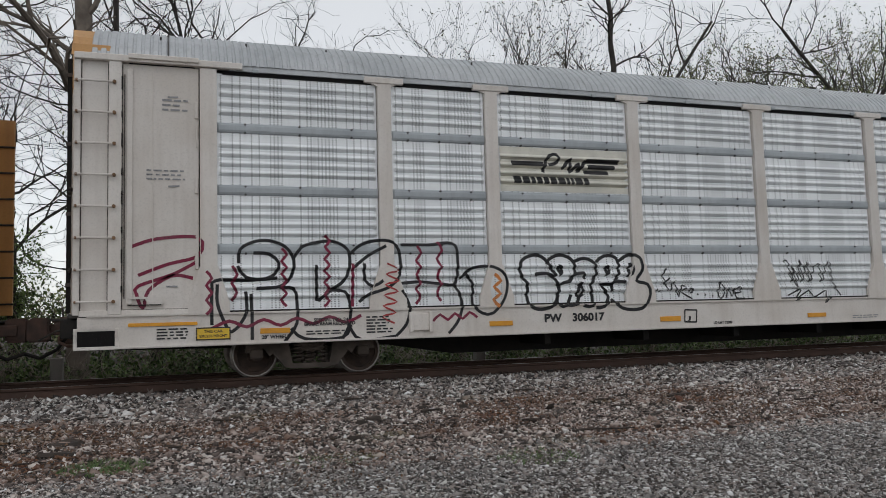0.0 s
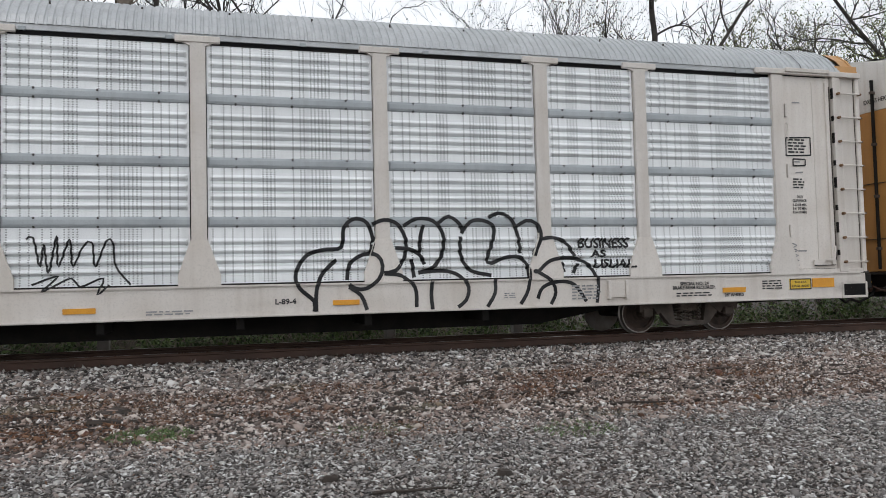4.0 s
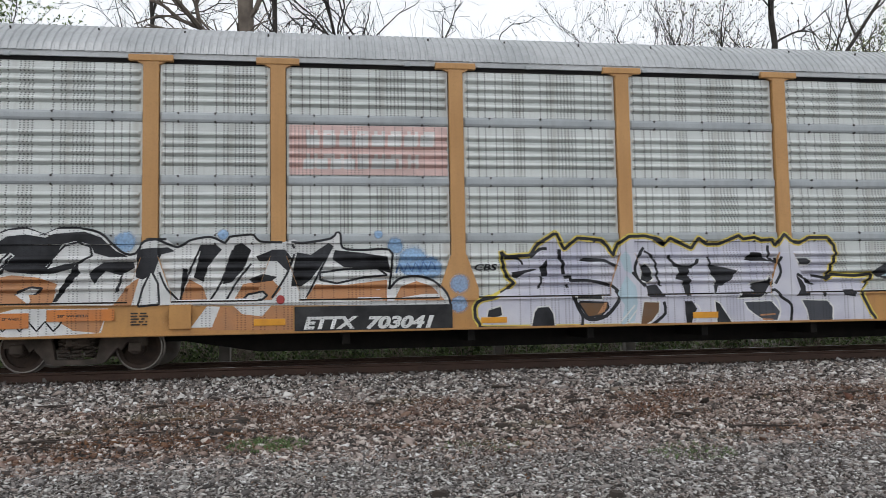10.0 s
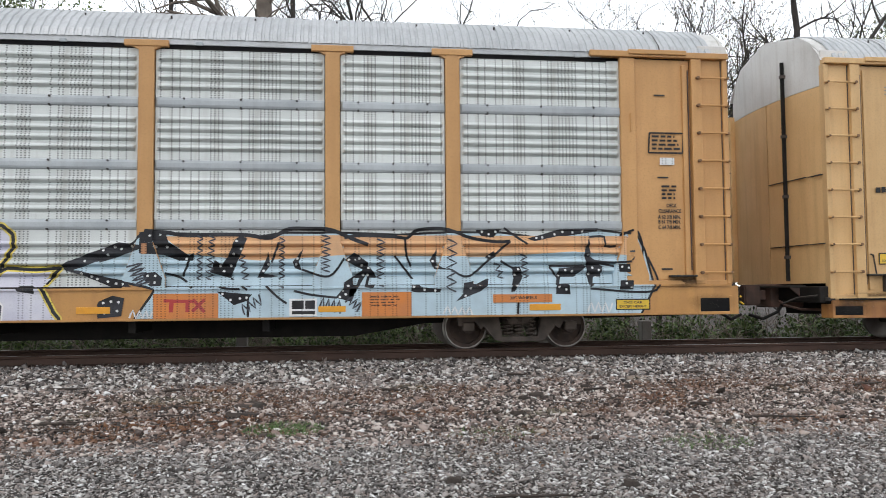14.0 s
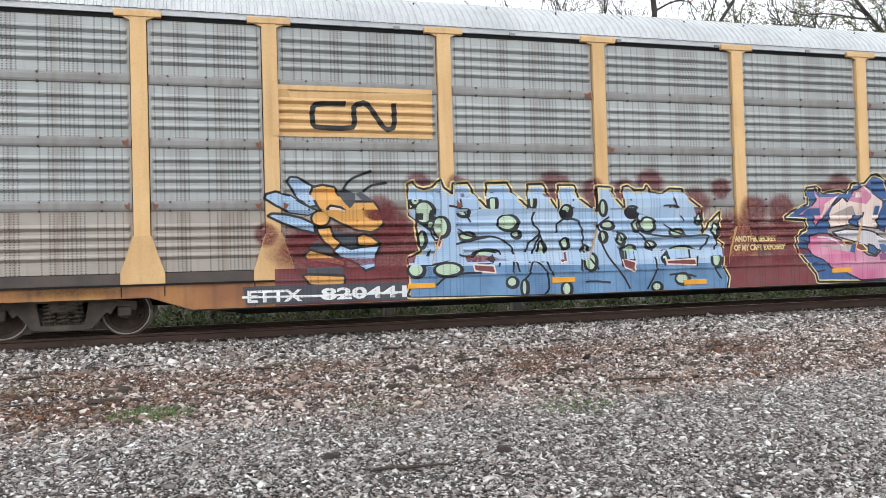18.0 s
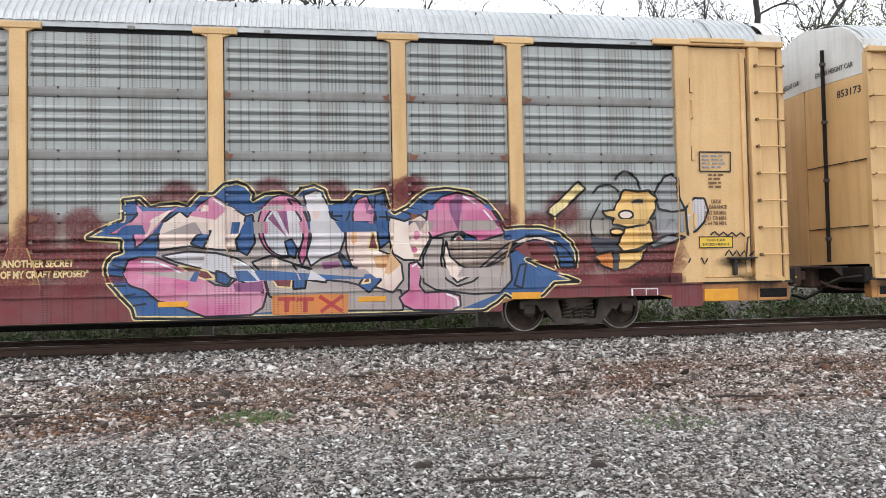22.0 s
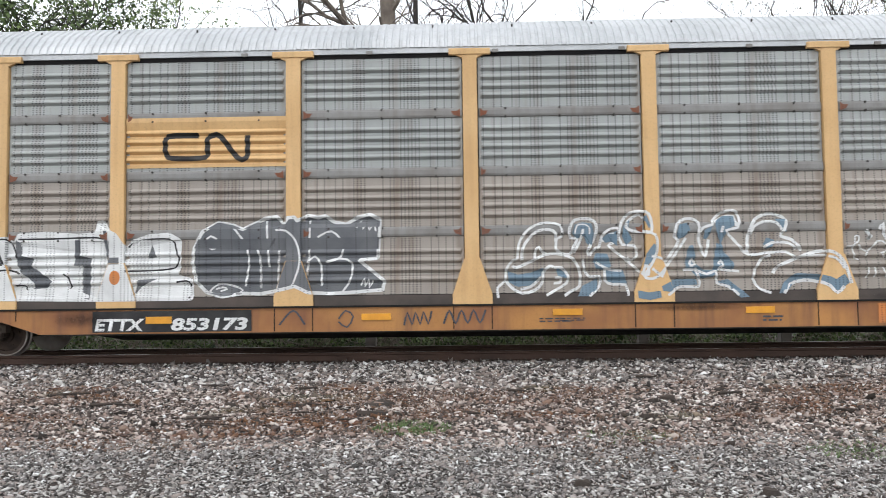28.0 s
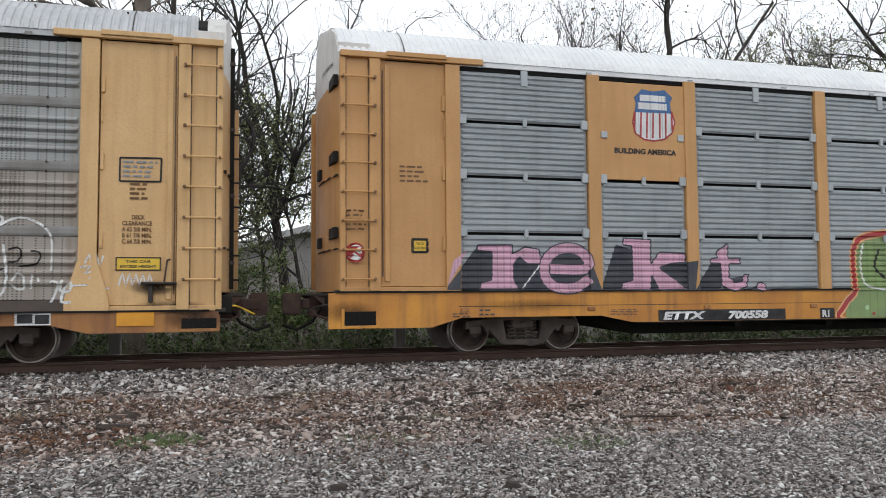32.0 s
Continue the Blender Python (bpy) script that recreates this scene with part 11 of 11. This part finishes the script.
    g.fill("red", ((4.51, 0.88), (4.75, 0.87), (4.74, 0.82), (4.66, 0.82), (4.65, 0.68), (4.59, 0.68), (4.59, 0.83), (4.51, 0.83)))
    g.fill("red", ((4.75, 0.87), (4.98, 0.87), (4.98, 0.82), (4.89, 0.82), (4.89, 0.68), (4.83, 0.68), (4.83, 0.82), (4.74, 0.82)))
    g.line("red", 0.05, ((4.94, 0.87), (5.11, 0.68)))
    g.line("red", 0.05, ((5.11, 0.87), (4.93, 0.69)))
    g.rect("white", 6.37, 6.79, 0.6, 0.87)
    g.rect("plate_black", 6.41, 6.59, 0.71, 0.84)
    g.rect("plate_black", 6.61, 6.76, 0.71, 0.84)
    g.rect("plate_black", 6.41, 6.76, 0.63, 0.68)
    g.rect("orange", 7.48, 8.25, 0.57, 0.96)
    g.bars("plate_black", 7.61, 0.72, 0.5, 0.18, 4, 17, 0.5)
    g.rect("orange", 9.55, 10.51, 0.78, 0.91)
    g.text("plate_black", "28\" WHEELS", 9.82, 0.83, 0.044, width=0.442)
    g.line("black", 0.015, ((12.21, 3.55), (12.8, 3.55)))
    g.line("black", 0.015, ((12.8, 3.55), (12.78, 3.22)))
    g.line("black", 0.015, ((12.78, 3.22), (12.19, 3.22)))
    g.line("black", 0.015, ((12.19, 3.22), (12.21, 3.55)))
    g.bars("plate_black", 12.25, 3.24, 0.5, 0.27, 4, 18, 0.5)
    g.rect("white", 12.38, 12.63, 3.02, 3.14)
    g.bars("plate_black", 12.4, 2.42, 0.28, 0.26, 4, 19, 0.5)
    g.text("plate_black", "DECK", 12.48, 2.32, 0.057, width=0.179)
    g.text("plate_black", "CLEARANCE", 12.34, 2.23, 0.057, width=0.391)
    g.text("plate_black", "A 62 3/8 MIN.", 12.33, 2.13, 0.057, width=0.391)
    g.text("plate_black", "B 61 7/8 MIN.", 12.33, 2.05, 0.057, width=0.391)
    g.text("plate_black", "C 64 7/8 MIN.", 12.33, 1.96, 0.057, width=0.391)
    g.line("plate_black", 0.015, ((12.3, 4.18), (12.49, 4.18)))
    g.line("plate_black", 0.015, ((12.33, 2.81), (12.52, 2.81)))
    g.line("plate_black", 0.015, ((12.37, 1.3), (12.56, 1.3)))
    g.done()
    reflector("orange_rail_car", -7.4, -6.93, 0.68, 0.78)
    reflector("orange_rail_car", -12.98, -12.01, 0.82, 0.91)
    reflector("orange_rail_car", -3.88, -3.46, 0.65, 0.74)
    reflector("orange_rail_car", -0.31, 0.13, 0.66, 0.76)
    reflector("orange_rail_car", 3.26, 3.74, 0.67, 0.77)
    reflector("orange_rail_car", 10.14, 10.65, 0.65, 0.75)
    reflector("orange_rail_car", 6.81, 7.23, 0.66, 0.75)
    height_sign("orange_rail_car", -11.99, -11.46, 0.64, 0.85)
    height_sign("orange_rail_car", 11.57, 12.15, 0.64, 0.82)
    part("vent_box", boxes((-8.48-0.16, -8.48+0.16, -HALF_W - 0.06, -HALF_W, 0.85-0.2, 0.85+0.17), r=0.01), ORANGE, CARS["orange_rail_car"][0])
    for y in (1.35, -0.35):
        end_text("orange_rail_car", -1, "EXCESS HEIGHT CAR", y, 4.62, 0.09, 0.95, INK)
    end_text("orange_rail_car", -1, "703041", -0.9, 4.1, 0.13, 0.55, INK)


def mark_maroon_car():
    g = Piece("maroon_painted_rail_car", "painted_board", "ochre board with a black looping line emblem")
    g.rect(YELLOW_PALE, -7.01, -4.44, 3.01, 3.81)
    g.line("plate_black", 0.085, ((-5.86, 3.54), (-6.26, 3.53), (-6.38, 3.47), (-6.38, 3.21), (-6.27, 3.16), (-5.84, 3.16), (-5.73, 3.22), (-5.73, 3.49), (-5.62, 3.55), (-5.51, 3.54), (-5.25, 3.18), (-5.14, 3.16), (-5.08, 3.23), (-5.08, 3.57)))
    g.done()
    g = Piece("maroon_painted_rail_car", "stencilled_mark", "white crossed-out numerals and small notes")
    g.fill("slate", ((-7.51, 0.7), (-4.97, 0.69), (-4.95, 0.42), (-7.46, 0.42)))
    g.text("white", "820441", -6.33, 0.46, 0.172, width=1.375, bold=0.008)
    g.text("white", "ETTX", -7.46, 0.46, 0.172, width=0.84, bold=0.008)
    g.line("white", 0.035, ((-7.53, 0.54), (-6.28, 0.52), (-4.97, 0.53)))
    g.fill("orange", ((5.03, 0.73), (6.19, 0.73), (6.18, 0.43), (5.03, 0.43)))
    g.fill("red", ((5.12, 0.7), (5.38, 0.7), (5.38, 0.64), (5.29, 0.64), (5.28, 0.47), (5.21, 0.47), (5.21, 0.64), (5.12, 0.64)))
    g.fill("red", ((5.4, 0.69), (5.66, 0.69), (5.66, 0.63), (5.57, 0.63), (5.56, 0.46), (5.49, 0.46), (5.49, 0.63), (5.39, 0.63)))
    g.line("red", 0.06, ((5.74, 0.7), (6.09, 0.46)))
    g.line("red", 0.06, ((6.1, 0.7), (5.76, 0.46)))
    g.text("plate_black", "99213", -12.36, 2.6, 0.08, width=0.407, bold=0.003)
    g.fill("plate_black", ((-12.65, 2.59), (-12.56, 2.59), (-12.56, 2.68), (-12.64, 2.68)))
    g.fill("plate_black", ((-12.54, 2.59), (-12.46, 2.6), (-12.46, 2.69), (-12.54, 2.69)))
    g.bars("grey", -12.42, 4.25, 0.25, 0.18, 3, 20, 0.3)
    g.line("black", 0.015, ((12.13, 2.99), (12.7, 2.99)))
    g.line("black", 0.015, ((12.7, 2.99), (12.69, 2.66)))
    g.line("black", 0.015, ((12.69, 2.66), (12.13, 2.66)))
    g.line("black", 0.015, ((12.13, 2.66), (12.13, 2.99)))
    g.bars("grey", 12.17, 2.69, 0.48, 0.25, 4, 21, 0.5)
    g.bars("plate_brown", 12.28, 2.35, 0.28, 0.27, 4, 22, 0.5)
    g.text("plate_brown", "DECK", 12.32, 2.12, 0.061, width=0.191)
    g.text("plate_brown", "CLEARANCE", 12.19, 2.03, 0.061, width=0.416)
    g.text("plate_brown", "A 62 3/8 MIN.", 12.19, 1.93, 0.061, width=0.416)
    g.text("plate_brown", "B 61 7/8 MIN.", 12.18, 1.84, 0.061, width=0.416)
    g.text("plate_brown", "C 64 7/8 MIN.", 12.18, 1.75, 0.061, width=0.416)
    g.rect("white", 10.83, 11.3, 0.47, 0.71)
    g.rect("maroon", 10.86, 11.08, 0.59, 0.7)
    g.rect("maroon", 11.1, 11.28, 0.59, 0.69)
    g.rect("maroon", 10.85, 11.27, 0.49, 0.56)
    g.zigzag("white", 0.02, (-11.87, 1.15), (-11.59, 1.16), 0.1, 5)
    g.done()
    reflector("maroon_painted_rail_car", -4.93, -4.48, 0.58, 0.66)
    reflector("maroon_painted_rail_car", -2.42, -1.99, 0.59, 0.68)
    reflector("maroon_painted_rail_car", 0.14, 0.6, 0.47, 0.56)
    reflector("maroon_painted_rail_car", 3.36, 3.8, 0.59, 0.67)
    reflector("maroon_painted_rail_car", 6.34, 6.77, 0.6, 0.68)
    reflector("maroon_painted_rail_car", 8.8, 9.28, 0.58, 0.69)
    reflector("maroon_painted_rail_car", 12.13, 12.74, 0.47, 0.67)
    height_sign("maroon_painted_rail_car", -12.63, -12.03, 1.36, 1.56)
    height_sign("maroon_painted_rail_car", 12.08, 12.7, 1.36, 1.56)


def mark_weathered_car():
    g = Piece("weathered_rail_car", "painted_board", "ochre board with a black looping line emblem")
    g.rect(YELLOW_PALE, -6.9, -4.32, 3.01, 3.81)
    g.line("plate_black", 0.085, ((-5.74, 3.52), (-6.15, 3.52), (-6.27, 3.47), (-6.26, 3.22), (-6.14, 3.16), (-5.71, 3.16), (-5.6, 3.21), (-5.6, 3.46), (-5.5, 3.52), (-5.39, 3.5), (-5.12, 3.16), (-5.01, 3.14), (-4.96, 3.2), (-4.96, 3.52)))
    g.done()
    g = Piece("weathered_rail_car", "stencilled_mark", "white numerals on black and small notes")
    g.rect("plate_black", -7.4, -4.88, 0.41, 0.74)
    g.text("white", "853173", -6.16, 0.44, 0.177, width=1.221, bold=0.01, shear=0.15)
    g.text("white", "ETTX", -7.37, 0.44, 0.177, width=0.80, bold=0.01, shear=0.15)
    g.rect("orange", 4.83, 6.08, 0.43, 0.73)
    g.fill("red", ((5.14, 0.65), (5.32, 0.64), (5.32, 0.6), (5.26, 0.6), (5.26, 0.49), (5.2, 0.49), (5.2, 0.6), (5.14, 0.6)))
    g.fill("red", ((5.34, 0.64), (5.53, 0.64), (5.53, 0.59), (5.46, 0.6), (5.46, 0.48), (5.4, 0.48), (5.4, 0.6), (5.34, 0.6)))
    g.line("red", 0.05, ((5.54, 0.63), (5.73, 0.49)))
    g.line("red", 0.05, ((5.74, 0.63), (5.54, 0.49)))
    g.rect("slate", 6.09, 6.36, 0.42, 0.73)
    g.line("black", 0.015, ((12.26, 3.04), (12.84, 3.05)))
    g.line("black", 0.015, ((12.84, 3.05), (12.83, 2.7)))
    g.line("black", 0.015, ((12.83, 2.7), (12.26, 2.69)))
    g.line("black", 0.015, ((12.26, 2.69), (12.26, 3.04)))
    g.bars("grey", 12.3, 2.72, 0.49, 0.28, 4, 23, 0.5)
    g.bars("plate_brown", 12.4, 2.39, 0.27, 0.28, 4, 24, 0.5)
    g.text("plate_brown", "DECK", 12.43, 2.13, 0.061, width=0.191)
    g.text("plate_brown", "CLEARANCE", 12.3, 2.04, 0.061, width=0.416)
    g.text("plate_brown", "A 62 3/8 MIN.", 12.3, 1.95, 0.061, width=0.416)
    g.text("plate_brown", "B 61 7/8 MIN.", 12.3, 1.86, 0.061, width=0.416)
    g.text("plate_brown", "C 64 7/8 MIN.", 12.3, 1.77, 0.061, width=0.416)
    g.text("plate_black", "99182", -12.32, 2.42, 0.08, width=0.389, bold=0.003)
    g.fill("plate_black", ((-12.6, 2.42), (-12.53, 2.42), (-12.52, 2.51), (-12.6, 2.51)))
    g.fill("plate_black", ((-12.5, 2.42), (-12.43, 2.42), (-12.43, 2.51), (-12.5, 2.51)))
    g.bars("grey", -12.39, 4.18, 0.21, 0.18, 3, 25, 0.3)
    for run in (((-12.74, 1.66), (-12.68, 1.92), (-12.56, 1.68), (-12.50, 1.96)), ((-12.40, 1.90), (-12.47, 1.78), (-12.38, 1.68), (-12.29, 1.80), (-12.40, 1.90)), ((-12.22, 1.98), (-12.20, 1.72)), ((-12.12, 1.96), (-11.99, 1.95), (-12.12, 1.74), (-11.96, 1.76)), ((-11.80, 1.97), (-11.90, 1.88), (-11.84, 1.70), (-11.72, 1.74)), ((-11.88, 1.84), (-11.76, 1.86)), ((-12.60, 2.04), (-12.48, 2.10))):
        g.line("white", 0.026, run)
    g.zigzag("white", 0.02, (-11.85, 1.07), (-11.45, 1.09), 0.08, 8)
    g.rect("white", 10.91, 11.38, 0.52, 0.76)
    g.rect("plate_black", 10.94, 11.14, 0.62, 0.75)
    g.rect("plate_black", 11.17, 11.36, 0.61, 0.74)
    g.rect("plate_black", 10.93, 11.35, 0.54, 0.58)
    g.bars("slate", -0.06, 0.5, 0.42, 0.06, 2, 26, 0.5)
    g.bars("slate", 3.06, 0.45, 0.36, 0.11, 2, 27, 0.5)
    g.bars("slate", -0.38, 0.48, 0.58, 0.08, 2, 28, 0.5)
    g.line("slate", 0.03, ((-4.44, 0.5), (-4.22, 0.72), (-4.04, 0.5)))
    g.zigzag("slate", 0.03, (-2.49, 0.57), (-2.05, 0.59), 0.1, 7)
    g.zigzag("slate", 0.03, (-1.87, 0.59), (-1.21, 0.6), 0.1, 7)
    g.line("slate", 0.02, ((-3.51, 0.58), (-3.4, 0.71), (-3.28, 0.62), (-3.38, 0.45), (-3.51, 0.54)))
    g.done()
    reflector("weathered_rail_car", -6.55, -6.14, 0.54, 0.65)
    reflector("weathered_rail_car", -3.15, -2.69, 0.56, 0.66)
    reflector("weathered_rail_car", -0.17, 0.29, 0.6, 0.7)
    reflector("weathered_rail_car", 2.81, 3.25, 0.6, 0.7)
    reflector("weathered_rail_car", 6.08, 6.52, 0.59, 0.7)
    reflector("weathered_rail_car", 8.97, 9.22, 0.6, 0.7)
    reflector("weathered_rail_car", 9.25, 9.49, 0.6, 0.7)
    reflector("weathered_rail_car", 12.25, 12.77, 0.56, 0.76)
    reflector("weathered_rail_car", -11.49, -11.01, 0.51, 0.72)
    height_sign("weathered_rail_car", -12.57, -12.0, 1.36, 1.56)
    height_sign("weathered_rail_car", 12.22, 12.85, 1.37, 1.57)


def mark_white_roofed_car():
    g = Piece("white_roofed_rail_car", "painted_shield", "blue, red and white striped shield emblem")
    g.fill("white", ((-8.12, 4.2), (-7.39, 4.21), (-7.33, 4.04), (-7.39, 3.84), (-7.55, 3.72), (-7.76, 3.68), (-7.95, 3.7), (-8.12, 3.8), (-8.17, 4)), "red", 0.03)
    g.line("red", 0.034, ((-8.12, 4.19), (-8.14, 3.83)))
    g.line("red", 0.034, ((-8, 4.19), (-8.02, 3.72)))
    g.line("red", 0.034, ((-7.88, 4.2), (-7.9, 3.73)))
    g.line("red", 0.034, ((-7.76, 4.21), (-7.78, 3.73)))
    g.line("red", 0.034, ((-7.63, 4.21), (-7.64, 3.74)))
    g.line("red", 0.034, ((-7.51, 4.22), (-7.52, 3.74)))
    g.line("red", 0.034, ((-7.39, 4.23), (-7.39, 3.87)))
    g.fill("deep_blue", ((-8.14, 4.44), (-7.98, 4.6), (-7.76, 4.57), (-7.53, 4.61), (-7.37, 4.48), (-7.42, 4.38), (-7.4, 4.19), (-8.13, 4.18), (-8.1, 4.34)))
    g.rect("white", -8.02, -7.51, 4.39, 4.5)
    g.rect("white", -8.06, -7.49, 4.24, 4.36)
    g.done()
    g = Piece("white_roofed_rail_car", "stencilled_mark", "white numerals on black and small notes")
    g.text("plate_black", "BUILDING AMERICA", -8.54, 3.44, 0.088, width=1.224, bold=0.006)
    g.rect("plate_black", -7.76, -5.14, 0.49, 0.69)
    g.text("white", "700558", -6.36, 0.53, 0.125, width=0.848, bold=0.01, shear=0.2)
    g.text("white", "ETTX", -7.67, 0.53, 0.125, width=0.86, bold=0.01, shear=0.2)
    g.rect("plate_black", -4.38, -4.06, 0.49, 0.69)
    g.text("white", "R1", -4.34, 0.53, 0.12, width=0.164, bold=0.006)
    g.bars("plate_brown", -12.37, 2.77, 0.47, 0.31, 4, 29, 0.4)
    g.bars("plate_brown", -13.25, 1.98, 0.33, 0.36, 5, 30, 0.4)
    g.bars("slate", -11.05, 0.46, 0.3, 0.28, 4, 31, 0.4)
    g.bars("slate", -11.51, 0.5, 0.34, 0.18, 4, 32, 0.4)
    g.bars("slate", -8.68, 0.6, 0.55, 0.11, 4, 33, 0.4)
    g.oval("red", -13.1, 1.66, 0.159, 0.159)
    g.oval("white", -13.1, 1.66, 0.124, 0.124)
    g.line("red", 0.03, ((-13.21, 1.75), (-13, 1.58)))
    g.line("black", 0.015, ((-12.17, 1.89), (-11.91, 1.89)))
    g.line("black", 0.015, ((-11.91, 1.89), (-11.91, 1.67)))
    g.line("black", 0.015, ((-11.91, 1.67), (-12.17, 1.67)))
    g.line("black", 0.015, ((-12.17, 1.67), (-12.17, 1.89)))
    g.done()
    height_sign("white_roofed_rail_car", -12.16, -11.92, 1.68, 1.88)
    for y in (1.3, -0.4):
        end_text("white_roofed_rail_car", -1, "EXCESS HEIGHT CAR", y, 4.75, 0.07, 0.8, INK)


def grime_patches():
    """Grease and soot round the steps, the pockets and the foot of the corner doors."""
    for car, spots in (
        ("maroon_painted_rail_car", ((12.72, 1.12, 0.42, 0.13, 0.85), (12.9, 0.86, 0.4, 0.10, 0.6), (13.25, 0.72, 0.5, 0.2, 0.6), (11.4, 0.84, 0.9, 0.10, 0.6), (-12.6, 0.82, 0.8, 0.10, 0.6), (-13.2, 0.66, 0.5, 0.22, 0.6), (-9.9, 0.70, 1.2, 0.12, 0.5), (-12.3, 0.60, 0.4, 0.15, 0.5))),
        ("weathered_rail_car", ((12.75, 1.12, 0.42, 0.13, 0.85), (13.0, 0.84, 0.6, 0.10, 0.7), (13.3, 0.68, 0.5, 0.22, 0.7), (-12.75, 1.08, 0.42, 0.12, 0.8), (-13.2, 0.70, 0.55, 0.22, 0.7), (-12.4, 0.84, 0.9, 0.09, 0.6), (-10.1, 0.70, 1.3, 0.12, 0.55), (10.1, 0.70, 1.3, 0.12, 0.55), (-7.6, 0.62, 0.5, 0.14, 0.5), (2.0, 0.70, 1.0, 0.07, 0.5), (5.6, 0.84, 1.2, 0.08, 0.5))),
        ("orange_rail_car", ((12.75, 1.10, 0.4, 0.12, 0.7), (13.2, 0.72, 0.5, 0.2, 0.45), (-13.2, 0.72, 0.5, 0.2, 0.45), (-8.48, 0.82, 0.3, 0.22, 0.6))),
        ("white_rail_car", ((13.3, 0.70, 0.4, 0.2, 0.35), (-13.3, 0.70, 0.4, 0.2, 0.35))),
        ("white_roofed_rail_car", ((-13.2, 0.72, 0.5, 0.2, 0.5), (-10.1, 0.80, 1.2, 0.12, 0.35), (-12.3, 1.08, 0.8, 0.06, 0.5))),
    ):
        g = Piece(car, "grime_stain", "dark greasy stains at the car ends and on the sill")
        for x, z, rx, rz, dense in spots:
            g.mist("soot", x, z, rx, rz, dense, 0.7)
        g.done()


mark_white_car()
mark_orange_car()
mark_maroon_car()
mark_weathered_car()
mark_white_roofed_car()
grime_patches()

# ---------------------------------------------------------------- rust at the belt ends
def rust_stains(car, share, seed):
    r = random.Random(seed)
    paint_mat("rust", (0.20, 0.075, 0.04), 0.3)
    g = Piece(car, "rust_stain", "brown rust stains where the belts meet the posts")
    for p in posts_of(car)[1:-1]:
        for z0, z1 in BELTS["C"]:
            for k in (-1, 1):
                if r.random() < share:
                    x, z, w = p + k * 0.16, z0 + 0.07, r.uniform(0.07, 0.15)
                    g.fill("rust", [(x, z - 0.06), (x + k * w * 0.7, z - 0.03), (x + k * w, z + 0.03), (x + k * w * 0.4, z + 0.03), (x, z + 0.07)])
    g.done()


rust_stains("weathered_rail_car", 0.75, 3)
rust_stains("maroon_painted_rail_car", 0.4, 4)
for y in (-0.35, 1.1):
    end_text("weathered_rail_car", -1, "EXCESS HEIGHT CAR", y, 4.62, 0.09, 0.95, INK)
end_text("weathered_rail_car", -1, "853173", -0.9, 4.12, 0.13, 0.55, INK)

# ---------------------------------------------------------------- movement
def rolled(t):
    """Metres rolled at t, smoothly between the rows."""
    n = len(ROLL)
    i = max(k for k in range(n - 1) if ROLL[k][0] <= t or k == 0)
    (a, p), (b, q) = ROLL[i], ROLL[i + 1]
    before, after = ROLL[max(i - 1, 0)], ROLL[min(i + 2, n - 1)]
    m0, m1 = (q - before[1]) / (b - before[0]), (after[1] - p) / (after[0] - a)
    h, u = b - a, (t - a) / (b - a)
    return (2 * u**3 - 3 * u**2 + 1) * p + (u**3 - 2 * u**2 + u) * h * m0 + (-2 * u**3 + 3 * u**2) * q + (u**3 - u**2) * h * m1


def motions():
    steps = [0.5 * k for k in range(65)]
    for car, cx in CARS.values():
        walk(car, [(t, pose(cx - rolled(t), CAR_Y, 0)) for t in steps])
    fine = [0.1 * k for k in range(321)]
    angles = [-math.degrees(rolled(t) / 0.357) for t in fine]
    for i, ws in enumerate(WHEELS):
        x, y, z = ws.location
        lead = 40 * i
        walk(ws, [(t, pose(x, y, z, 0, a + lead, 0)) for t, a in zip(fine, angles)])


motions()
